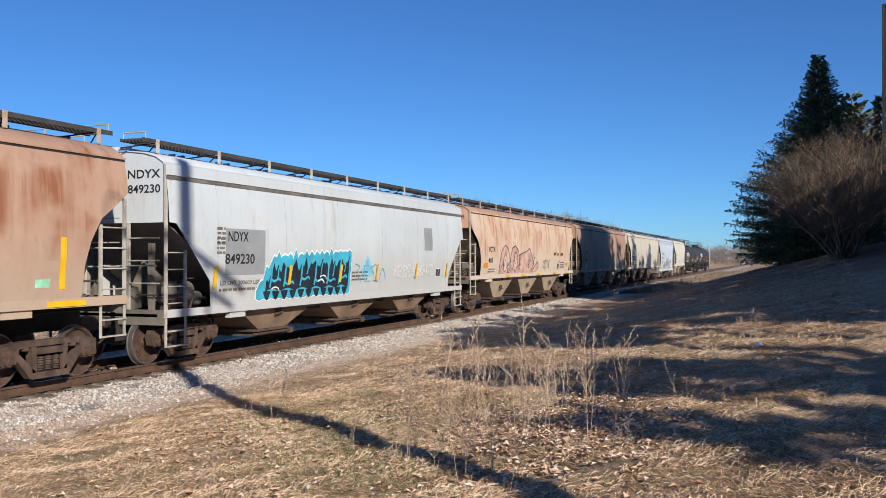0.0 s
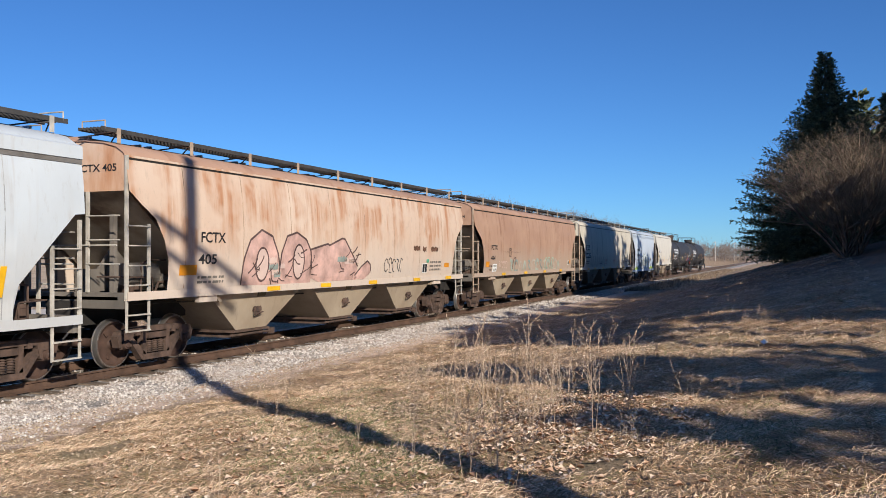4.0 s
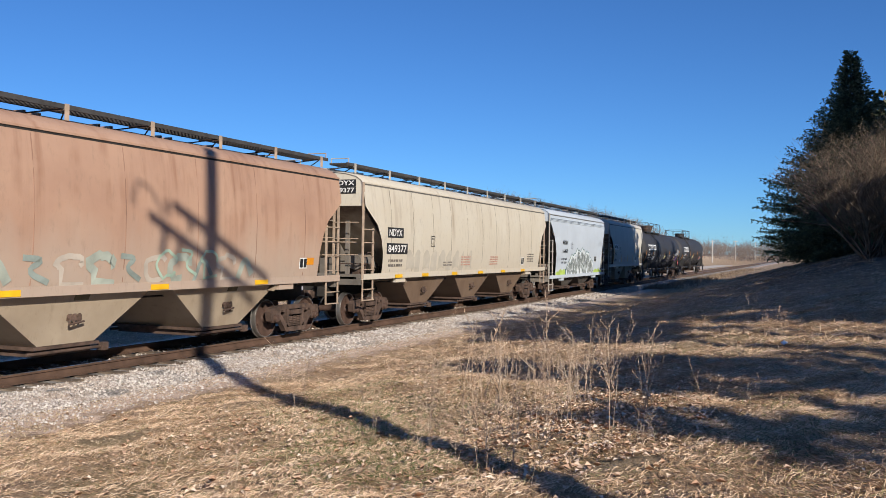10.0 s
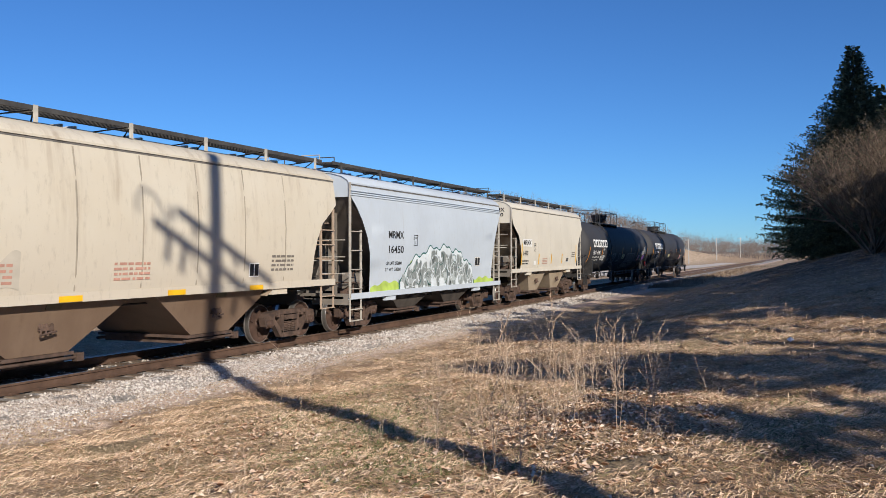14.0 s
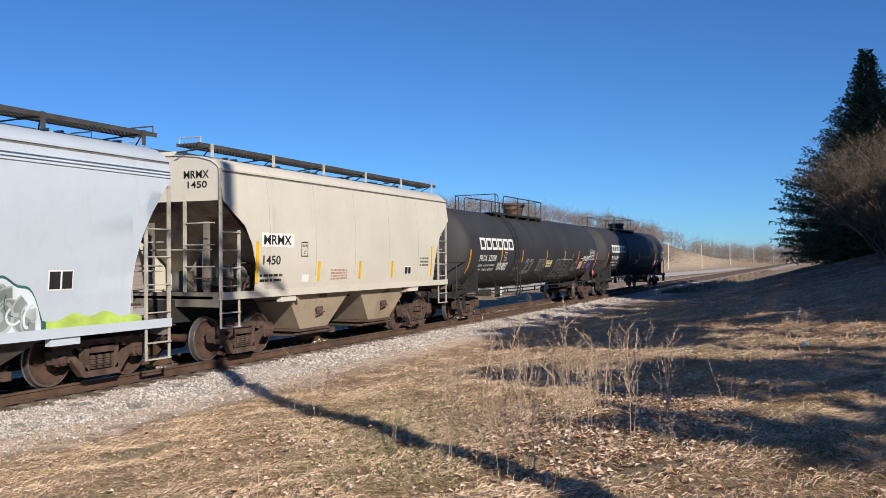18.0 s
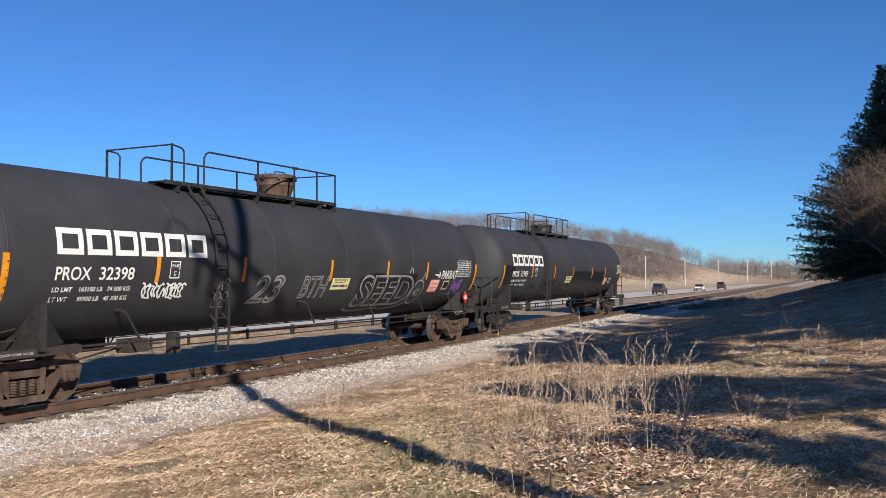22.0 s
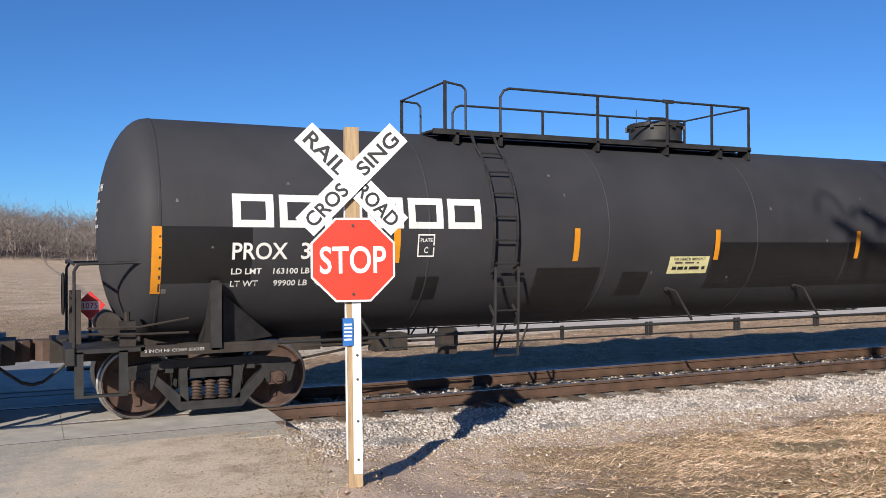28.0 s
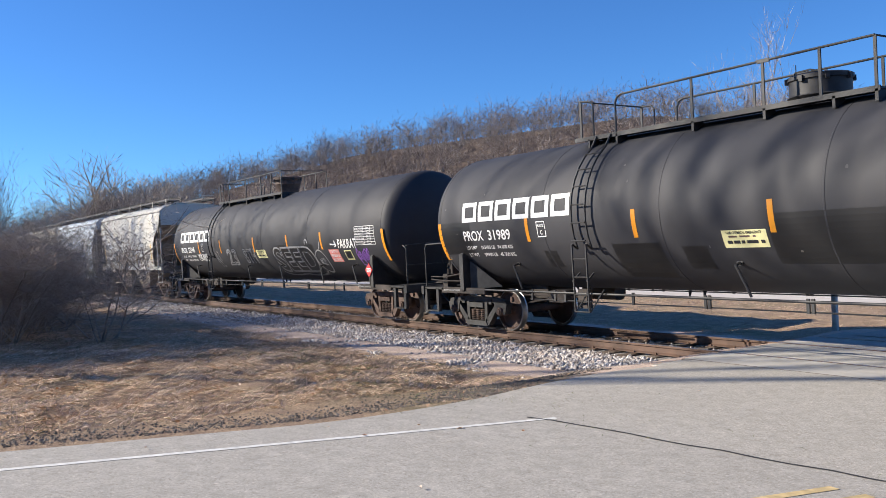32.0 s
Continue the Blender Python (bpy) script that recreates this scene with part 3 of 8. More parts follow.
pz = bed_z(px, py) + sz * r.uniform(-0.2, 0.35, len(px))
g0 = ground_z(px, py)
keep = pz > g0 - 0.01
scatter_stones("ballast_stones", px[keep], py[keep], pz[keep], sz[keep], 5, M_STONE, "loose pale grey ballast stones")
# stray gravel on the flat beside the crossing and along the toe
n = 20000
px = np.concatenate([r.uniform(0.4, 9, n // 2) - 0.8 * r.uniform(0, 1, n // 2) ** 3, r.uniform(2.5, 34, n // 2)])
py = np.concatenate([-2.0 - np.abs(r.normal(0, 2.4, n // 2)), -2.5 - np.abs(r.normal(0, 0.75, n // 2))])
sz = 0.010 * r.uniform(0.5, 2.0, n)
bs = Nodes("sandy_gravel", 0.9, 0, 0.3)
M_GRIT = bs.color(bs.ramp(bs.island(), (0.0, (0.20, 0.14, 0.085)), (0.5, (0.44, 0.34, 0.225)), (1.0, (0.62, 0.51, 0.37))))
scatter_stones("loose_gravel", px, py, ground_z(px, py) + sz * 0.2, sz, 6, M_GRIT, "fine pale gravel scattered on the soil")
# ballast strewn past the toe
n = 12000
px = np.concatenate([r.uniform(2.4, 14, 7000), r.uniform(14, 36, n - 7000)])
py = -2.55 - np.abs(r.normal(0, 0.62, n))
sz = 0.021 * r.uniform(0.4, 1.4, n)
scatter_stones("strewn_ballast", px, py, ground_z(px, py) + sz * 0.15, sz, 9, M_STONE, "pale stones strewn thinly past the ballast's edge")
# grit washed over the corner of the road
n = 7000
qy = r.uniform(-8.5, -2.3, n)
qx = centre(qy) + 3.4 + 3.4 * smooth01((qy + 11) / 6.5) - np.abs(r.normal(0, 0.9, n))
sz = 0.006 * r.uniform(0.4, 1.8, n)
scatter_stones("loose_gravel", qx, qy, ground_z(qx, qy) + 0.021 + sz * 0.2, sz, 8, M_GRIT, "fine sandy grit washed over the road's corner")
# edge of the road on the far left: broken asphalt crumbs
n = 5200
py = np.concatenate([r.uniform(-14, -3.2, n - 1200), r.normal(-5.7, 0.45, 1200)])
px = np.concatenate([centre(py[:n - 1200]) - 4.6 - 1.6 * smooth01((py[:n - 1200] + 9) / 6) - np.abs(r.normal(0, 0.35, n - 1200)), r.normal(-9.9, 0.32, 1200) + 0.15 * (py[n - 1200:] + 5.7)])
sz = 0.0115 * r.uniform(0.4, 1.9, n)
scatter_stones("asphalt_crumbs", px, py, ground_z(px, py) + sz * 0.2, sz, 7, plain("dark_asphalt_crumbs", (0.19, 0.16, 0.13), 0.9, 0, 0.6, 9), "dark crumbs along the road's broken edge")


# ---- decals: paint, sheets and lettering that follow a surface ----
def lettering(s, x0, x1, z0, z1, surf, mat, parent, name="lettering", label="", lift=0.009, at=None, outline=0.0, slant=0.0):
    """Letters between x0..x1 and z0..z1 on the near side; surf gives the side's y at a height."""
    cu = bpy.data.curves.new("letters", 'FONT')
    cu.body, cu.size, cu.resolution_u = s, 1.0, 4 if z1 - z0 > 0.12 else 2
    cu.offset = 0.0 if outline else 0.016
    cu.shear = slant
    if outline:
        cu.fill_mode, cu.bevel_depth, cu.bevel_resolution = 'NONE', outline, 0
    ob = bpy.data.objects.new("letters", cu)
    scene.collection.objects.link(ob)
    me = bpy.data.meshes.new_from_object(ob.evaluated_get(bpy.context.evaluated_depsgraph_get()))
    bpy.data.objects.remove(ob)
    bpy.data.curves.remove(cu)
    co = np.empty(len(me.vertices) * 3, np.float32)
    me.vertices.foreach_get("co", co)
    co = co.reshape(-1, 3)
    lo, hi = co.min(0), co.max(0)
    bm = bmesh.new()
    bm.from_mesh(me)
    if outline:
        bm.normal_update()
        bmesh.ops.delete(bm, geom=[q for q in bm.faces if q.normal.z < 0.05], context='FACES')
    n = max(1, int((z1 - z0) / 0.07))
    for i in range(1, n):
        c = lo[1] + (hi[1] - lo[1]) * i / n
        bmesh.ops.bisect_plane(bm, geom=bm.verts[:] + bm.edges[:] + bm.faces[:], plane_co=(0, c, 0), plane_no=(0, 1, 0))
    for v in bm.verts:
        x = x0 + (v.co.x - lo[0]) / (hi[0] - lo[0]) * (x1 - x0)
        z = z0 + (v.co.y - lo[1]) / (hi[1] - lo[1]) * (z1 - z0)
        v.co = at(x, z) if at else (x, surf(z) - lift, z)
    bm.to_mesh(me)
    bm.free()
    me.name = name
    me.materials.clear()
    me.materials.append(mat)
    return part(name, me, mat, parent, label)


def panel_on(x0, x1, z0, z1, surf, mat, parent, name="label_sheet", label="", lift=0.005, lean=0.0, at=None):
    n = max(1, int((z1 - z0) / 0.08))
    v, f = [], []
    for i in range(n + 1):
        z = z0 + (z1 - z0) * i / n
        for x in (x0, x1):
            q = x + lean * (z - z0)
            v.append(at(q, z) if at else (q, surf(z) - lift, z))
        if i:
            f.append((2 * i - 2, 2 * i - 1, 2 * i + 1, 2 * i))
    g = G()
    g.v, g.f = v, f
    return part(name, g, mat, parent, label)


def bars(x0, x1, z0, z1, rows, surf, mat, parent, name="small_print", lift=0.009, seed=1, fat=0.5):
    """Small print that cannot be read: rows of little bars."""
    r = random.Random(seed)
    g = G()
    h = (z1 - z0) / rows
    for i in range(rows):
        z = z1 - (i + 1) * h + h * 0.25
        x = x0
        while x < x1 - 0.02:
            w = min(r.uniform(0.05, 0.22), x1 - x)
            g.add([(x, surf(z) - lift, z), (x + w, surf(z) - lift, z), (x + w, surf(z + h * fat) - lift, z + h * fat), (x, surf(z + h * fat) - lift, z + h * fat)], [(0, 1, 2, 3)])
            x += w + r.uniform(0.02, 0.06)
    return part(name, g, mat, parent)


def ribbon(g, pts, w, surf, lift):
    """A brush stroke along points (x, z)."""
    P = [Vector((p[0], p[1])) for p in pts]
    for _ in range(2 if 2 < len(P) < 14 else 0):
        P = [P[0]] + [q for a, b in zip(P[:-1], P[1:]) for q in (a.lerp(b, 0.25), a.lerp(b, 0.75))] + [P[-1]]
    k = len(g.v)
    for i, p in enumerate(P):
        d = (P[min(i + 1, len(P) - 1)] - P[max(i - 1, 0)])
        d = Vector((-d.y, d.x)).normalized() * w / 2 if d.length > 1e-6 else Vector((0, w / 2))
        for s in (-1, 1):
            q = p + d * s
            g.v.append((q.x, surf(q.y) - lift, q.y))
        if i:
            a = k + 2 * i
            g.f.append((a - 2, a - 1, a + 1, a))


def arc(cx, cz, rx, rz, a0, a1, n=14):
    return [(cx + rx * math.cos(a0 + (a1 - a0) * i / n), cz + rz * math.sin(a0 + (a1 - a0) * i / n)) for i in range(n + 1)]


def blob(g, x0, x1, low, high, surf, lift, n=70, rows=10):
    k = len(g.v)
    for i in range(n + 1):
        x = x0 + (x1 - x0) * i / n
        a, b = low(x), high(x)
        for j in range(rows + 1):
            z = a + (b - a) * j / rows
            g.v.append((x, surf(z) - lift, z))
    for i in range(n):
        for j in range(rows):
            p = k + i * (rows + 1) + j
            g.f.append((p, p + rows + 1, p + rows + 2, p + 1))


def wild(seed, x0, x1, z0, z1, n):
    """Tangled strokes in the manner of spray letters, no real letters."""
    r = random.Random(seed)
    out = []
    step = (x1 - x0) / n
    for i in range(n):
        c = x0 + step * (i + 0.5)
        zm = (z0 + z1) / 2
        kind = r.randrange(4)
        h = (z1 - z0) / 2
        if kind == 0:
            out.append(arc(c, zm, step * 0.45, h * 0.8, r.uniform(0, 1), r.uniform(4.5, 6)))
        elif kind == 1:
            out.append([(c - step * 0.4, z0 + h * 0.1), (c - step * 0.1, z1 - h * 0.1), (c + step * 0.35, z0 + h * 0.3)])
        elif kind == 2:
            out.append(arc(c, zm + h * 0.4, step * 0.4, h * 0.45, -0.5, 4.2) + [(c - step * 0.2, z0 + h * 0.15), (c + step * 0.5, z0 + h * 0.1)])
        else:
            out.append([(c - step * 0.35, z1 - h * 0.15), (c + step * 0.25, z1 - h * 0.3), (c - step * 0.25, zm), (c + step * 0.4, z0 + h * 0.2)])
    return [[(x + r.uniform(-0.05, 0.05) * step, z + r.uniform(-0.06, 0.06) * (z1 - z0)) for x, z in q] for q in out]


# ---- running gear ----
WR = 0.457


def wheel_meshes():
    g, t = G(), G()
    prof = [(0.0, -0.80), (0.09, -0.80), (0.10, -0.77), (0.115, -0.74), (0.24, -0.715), (0.38, -0.745), (0.405, -0.80), (0.445, -0.805), (0.445, -0.80), (0.405, -0.68), (0.30, -0.665), (0.115, -0.66), (0.09, -0.62), (0.085, 0.0)]
    for s in (1, -1):
        g.lathe([(r, y * s) for r, y in prof], 28)
        t.lathe([(r, y * s) for r, y in [(0.425, -0.806), (0.452, -0.803), (WR, -0.795), (WR, -0.715), (0.462, -0.70), (0.482, -0.692), (0.482, -0.682), (0.47, -0.675), (0.42, -0.675)]], 40)
    # a few shapes on the wheel plate so that its turning shows
    for s in (1, -1):
        for a in (0.4, 2.5, 4.6):
            g.box(0.20, 0.30, -0.745 * s - 0.012, -0.745 * s + 0.012, -0.035, 0.035, pose(0, 0, 0, 0, math.degrees(a), 0))
    g.rod((0, -0.99, 0), (0, -0.80, 0), 0.075, 12)
    g.rod((0, 0.80, 0), (0, 0.99, 0), 0.075, 12)
    return g.mesh("wheelset", M_WHEEL, True), t.mesh("tread", M_TREAD, True)


WHEEL, TREAD = wheel_meshes()


def frame_mesh():
    """One cast side frame, on the -y side."""
    g = G()
    a, b = -1.07, -0.93
    g.prism([(-1.06, 0.70), (-0.55, 0.76), (0.55, 0.76), (1.06, 0.70), (1.10, 0.60), (0.62, 0.64), (0.50, 0.655), (-0.50, 0.655), (-0.62, 0.64), (-1.10, 0.60)], a, b)
    for q in (-1, 1):
        g.prism([(q * 0.86, 0.64), (q * 0.75, 0.645), (q * 0.31, 0.235), (q * 0.28, 0.11), (q * 0.42, 0.12)], a, b)
        g.prism([(q * 0.40, 0.66), (q * 0.30, 0.66), (q * 0.28, 0.22), (q * 0.38, 0.22)], a, b)
        g.prism([(q * 1.12, 0.62), (q * 0.66, 0.66), (q * 0.70, 0.50), (q * 0.735, 0.40), (q * 0.78, 0.40), (q * 0.78, 0.54), (q * 1.0, 0.54), (q * 1.0, 0.40), (q * 1.06, 0.40)], a - 0.015, b + 0.01)
        g.box(q * 0.52 - 0.05, q * 0.52 + 0.05, a - 0.012, b, 0.60, 0.73)
    g.prism([(-0.40, 0.11), (0.40, 0.11), (0.34, 0.22), (-0.34, 0.22)], a - 0.02, b + 0.03)
    g.box(-0.26, 0.26, a - 0.03, b, 0.52, 0.63)
    return g.mesh("side_frame", M_RUSTSTEEL, True)


def bolster_mesh():
    return G().box(-0.22, 0.22, -0.96, 0.96, 0.50, 0.64).box(-0.17, 0.17, -0.45, 0.45, 0.62, 0.80).mesh("truck", M_RUSTSTEEL)


def beam_mesh():
    return G().box(-0.05, 0.05, -0.72, 0.72, 0.34, 0.44).mesh("brake_beam", M_DARKFRAME)


def spring_mesh():
    prof = [(0.0, 0.225)]
    for i in range(6):
        z = 0.245 + i * 0.042
        prof += [(0.055, z - 0.012), (0.08, z), (0.055, z + 0.012)]
    g = G().lathe(prof + [(0.0, 0.48)], 12, pose(0, 0, 0, 90))
    return g.mesh("spring", M_RUSTSTEEL, True)


def cap_mesh():
    g = G()
    g.lathe([(0.0, -1.15), (0.05, -1.15), (0.06, -1.13), (0.085, -1.125), (0.095, -1.09), (0.105, -1.0)], 14)
    g.box(-0.12, 0.12, -1.07, -0.95, -0.09, 0.12)
    return g.mesh("bearing_cap", M_WHEEL, True)


def shoe_mesh():
    return G().prism([(0.40, 0.35), (0.46, 0.30), (0.43, 0.62), (0.37, 0.60)], -0.06, 0.06).mesh("brake_shoe", M_DARKFRAME)


FRAME, BOLSTER, BEAM, SPRING, CAP, SHOE = frame_mesh(), bolster_mesh(), beam_mesh(), spring_mesh(), cap_mesh(), shoe_mesh()
WHEELSETS = []


def truck(car, x, frame_=None):
    t = part("truck", BOLSTER, None, car, "rusty cast steel truck", m=pose(x, 0, 0))
    for turn in (0, 180):
        part("side_frame", frame_ or FRAME, None, t, m=pose(0, 0, 0, 0, 0, turn))
    for q in (-0.38, 0.38):
        part("brake_beam", BEAM, None, t, m=pose(q, 0, 0))
    for sx in (-0.17, 0.0, 0.17):
        for sy in (-1.02, 1.02):
            part("spring", SPRING, None, t, m=pose(sx, sy, 0))
    for sy in (-0.76, 0.76):
        for turn in (0, 180):
            part("brake_shoe", SHOE, None, t, m=pose(0, sy, 0, 0, 0, turn))
    for q in (-0.889, 0.889):
        w = part("wheelset", WHEEL, None, t, m=pose(q, 0, WR))
        WHEELSETS.append((car, w, q, x))
        for s in (0, 180):
            part("bearing_cap", CAP, None, t, m=pose(q, 0, WR, 0, 0, s))
    return t


def join_meshes(name, a, b):
    me = bpy.data.meshes.new(name)
    va, vb = len(a.vertices), len(b.vertices)
    vs = [tuple(v.co) for v in a.vertices] + [tuple(v.co) for v in b.vertices]
    fs = [tuple(p.vertices) for p in a.polygons] + [tuple(i + va for i in p.vertices) for p in b.polygons]
    me.from_pydata(vs, [], fs)
    me.materials.append(a.materials[0])
    me.materials.append(b.materials[0])
    me.polygons.foreach_set("material_index", [0] * len(a.polygons) + [1] * len(b.polygons))
    me.shade_smooth()
    me.set_sharp_from_angle(angle=radians(38))
    return me


WHEEL = join_meshes("wheelset", WHEEL, TREAD)


def coupler(car, x, s):
    """A knuckle coupler on its shank, with air hose, at the end that looks towards s."""
    g = G()
    g.box(*sorted((x - s * 0.9, x - s * 0.22)), -0.09, 0.09, 0.78, 0.95)
    g.prism([(x - s * 0.28, -0.13), (x - s * 0.28, 0.15), (x - s * 0.02, 0.17), (x, 0.05), (x - s * 0.06, -0.02), (x - s * 0.03, -0.12), (x - s * 0.12, -0.16)], 0.73, 1.0, lambda a, b, c: (a, c, b))
    part("coupler", g, M_RUSTSTEEL, car, "rusty knuckle coupler")
    h = G().pipe([(x - s * 0.5, -0.35, 0.80), (x - s * 0.30, -0.34, 0.62), (x - s * 0.12, -0.30, 0.48), (x, -0.22, 0.44)], 0.022, 6)
    part("air_hose", h, M_BLACKPAINT, car, "black rubber air hose")


def ladder(car, xa, xb, y, z0, z1, zb, mat, n):
    """Two stiles (the second up to zb) with n rungs, and a stirrup below."""
    g = G()
    g.box(xa - 0.035, xa + 0.035, y - 0.01, y + 0.03, z0, z1)
    g.box(xb - 0.03, xb + 0.03, y - 0.01, y + 0.03, z0, zb)
    for i in range(n):
        z = z0 + 0.25 + i * (zb - z0 - 0.3) / max(1, n - 1)
        g.rod((xa, y - 0.03, z), (xb, y - 0.03, z), 0.014, 6)
    for x in (xa, xb):
        g.box(x - 0.025, x + 0.025, y - 0.005, y + 0.02, z0 - 0.62, z0 + 0.1)
    for z in (z0 - 0.30, z0 - 0.60):
        g.box(min(xa, xb), max(xa, xb), y - 0.05, y + 0.03, z - 0.012, z + 0.012)
    return part("ladder", g, mat, car, "steel ladder with stirrup step")


# ---- covered hoppers ----
ACF = [(1.30, 1.515), (1.6, 1.545), (2.1, 1.585), (2.7, 1.60), (3.4, 1.56), (4.0, 1.47)]
ROOF = [(1.47, 4.0), (1.42, 4.09), (1.25, 4.20), (0.95, 4.28), (0.5, 4.33), (0.0, 4.345)]


def make_surf(prof):
    zs, ys = [p[0] for p in prof], [p[1] for p in prof]
    return lambda z: -float(np.interp(z, zs, ys))


def hopper(label, paint, L, bays, foot, opening, seams, post_mat, ladder_mat, rib_step, group="wagons of the freight train", eave=True, under=None, board=4.40, truck_in=1.35, top_paint=None):
    car = thing("covered_hopper_wagon", label, "train wagon", group)
    prof = [(foot, ACF[0][1])] + [p for p in ACF if p[0] > foot + 0.1]
    surf = make_surf(prof)
    H = L / 2
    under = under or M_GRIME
    # side sheets, cut back at each end for the ladder bay
    xs = sorted({round(-H + p[0], 3) for p in opening} | {round(H - p[0], 3) for p in opening} | {-H + opening[-1][0] + 0.001, H - opening[-1][0] - 0.001} | set(np.round(np.linspace(-H + 2.2, H - 2.2, 9), 3)))
    ox, oz = [p[0] for p in opening], [p[1] for p in opening]

    def low(x):
        d = H - abs(x)
        return foot if d >= opening[-1][0] + 0.0005 else float(np.interp(d, ox, oz))
    n = 12
    for s, nm in ((-1, "near"), (1, "far")):
        g = G()
        for x in xs:
            a = low(x)
            for j in range(n + 1):
                z = a + (4.0 - a) * j / n
                g.v.append((x, -s * surf(z), z))
        for i in range(len(xs) - 1):
            for j in range(n):
                p = i * (n + 1) + j
                g.f.append((p, p + n + 1, p + n + 2, p + 1))
        part("side_sheet", g, paint, car, smooth=True)
    # roof
    g = G()
    rp = [(-y, z) for y, z in ROOF] + [(y, z) for y, z in ROOF[-2::-1]]
    for x in (-H, -H + 0.08, H - 0.08, H):
        for y, z in rp:
            e = 0.03 if abs(x) == H else 0.0
            g.v.append((x, y, z - e))
    m = len(rp)
    for i in range(3):
        for j in range(m - 1):
            p = i * m + j
            g.f.append((p, p + m, p + m + 1, p + 1))
    part("roof", g, top_paint or paint, car, smooth=True)
    if eave:
        for s in (-1, 1):
            part("eave_strip", G().box(-H, H, s * 1.475 - 0.028, s * 1.475 + 0.028, 3.965, 4.005), paint, car)
            # dark strip drawn as the line of shadow and grime below the eave
            part("eave_gap", G().box(-H, H, s * 1.472 - 0.012, s * 1.472 + 0.012, 3.925, 3.963), M_DARKFRAME if eave == 2 else M_EAVELINE, car)
    # ends: upright upper sheet, slope sheet running inward, platform, posts
    for s in (-1, 1):
        zt = opening[0][1]
        g = G()
        pts = [(-1.44, zt)] + [(-y, z - 0.03) for y, z in ROOF] + [(y, z - 0.03) for y, z in ROOF[-2::-1]] + [(1.44, zt)]
        g.prism([(y, z) for y, z in pts], s * (H - 0.10), s * (H - 0.03), lambda a, b, c: (b, a, c))
        part("end_sheet", g, paint, car)
        g = G()
        g.add([(s * (H - 0.06), -1.44, zt), (s * (H - 0.06), 1.44, zt), (s * (H - 2.9), 1.46, 1.15), (s * (H - 2.9), -1.46, 1.15),
               (s * (H - 0.12), -1.44, zt), (s * (H - 0.12), 1.44, zt), (s * (H - 3.0), 1.46, 1.17), (s * (H - 3.0), -1.46, 1.17)],
              [(0, 1, 2, 3), (4, 7, 6, 5), (0, 3, 7, 4), (1, 5, 6, 2), (0, 4, 5, 1), (2, 6, 7, 3)])
        part("slope_sheet", g, M_SHADOWGREY if foot < 1.4 else M_GRIME, car, "grimy slope sheet under the end, shade-grey on two wagons")
        g = G()
        g.box(*sorted((s * H, s * (H - 2.6))), -1.30, 1.30, foot - 0.12, foot - 0.06)
        g.box(*sorted((s * H, s * (H - 0.12))), -1.45, 1.45, foot - 0.28, foot + 0.02)
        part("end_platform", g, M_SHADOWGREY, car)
        g = G()
        for y in (-0.75, 0.75):
            g.box(*sorted((s * (H - 0.55), s * (H - 0.45))), y - 0.05, y + 0.05, foot - 0.06, zt - 0.40)
        g.prism([(s * (H - 0.5), foot), (s * (H - 2.0), foot), (s * (H - 2.0), 1.75), (s * (H - 1.3), 2.35)], -0.03, 0.03)
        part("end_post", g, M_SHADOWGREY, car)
        # cross grabs on the end
        g = G()
        for z in (foot + 0.55, foot + 1.0, foot + 1.45):
            g.rod((s * (H + 0.0), -1.35, z), (s * (H + 0.0), -0.55, z), 0.014, 6)
        g.box(*sorted((s * H, s * (H - 0.05))), -0.60, -0.54, foot, zt)
        g.rod((s * (H + 0.02), -1.3, foot + 0.9), (s * (H + 0.02), 1.3, foot + 0.9), 0.016, 6)
        part("end_ladder", g, ladder_mat, car)
        ladder(car, s * (H - 0.02), s * (H - 0.62), -1.50, foot - 0.1, 4.0 if s < 0 else zt - 0.1, min(zt - 0.55, 2.75), ladder_mat, 4)
        g = G()
        for x in (s * (H - 0.05), s * (H - 0.6)):
            g.box(x - 0.03, x + 0.03, 1.47, 1.51, foot - 0.6, 2.75)
        part("far_ladder", g, ladder_mat, car)
        coupler(car, s * (H + 0.62), s)
        # sill pieces by the truck
        g = G()
        for y in (-1.50, 1.38):
            g.box(*sorted((s * (H - 2.75), s * (H - 2.15))), y, y + 0.12, foot - 0.26, foot - 0.131)
        pieces("jacking_pad", g, paint, car)
        g = G().box(*sorted((s * (H + 0.1), s * (H - 3.2))), -0.33, 0.33, foot - 0.62, foot - 0.14)
        part("centre_sill", g, M_DARKFRAME, car)
    for s in (-1, 1):
        g = G().prism([(s * 1.44, foot - 0.13), (s * 1.545, foot - 0.13), (s * 1.545, foot + 0.03), (s * 1.53, foot + 0.03), (s * 1.53, foot - 0.10), (s * 1.44, foot - 0.10)], -H, H, lambda a, b, c: (b, a, c))
        part("side_sill", g, paint, car)
    # running boards on posts, roof hatches
    top = board + 0.135
    for s in (-1, 1):
        g = G()
        for q in range(7):
            y = s * (0.52 + q * 0.085)
            g.box(-H - 0.15, H + 0.15, min(y, y + s * 0.012), max(y, y + s * 0.012), top - 0.045, top)
        for i in range(int(L / 0.11)):
            x = -H - 0.1 + i * 0.11
            g.box(x, x + 0.018, *sorted((s * 0.52, s * 1.04)), top - 0.04, top - 0.012)
        g.box(-H - 0.15, H + 0.15, *sorted((s * 1.04, s * 1.062)), top - 0.075, top + 0.008)
        g.box(-H - 0.15, H + 0.15, *sorted((s * 0.50, s * 0.522)), top - 0.06, top + 0.004)
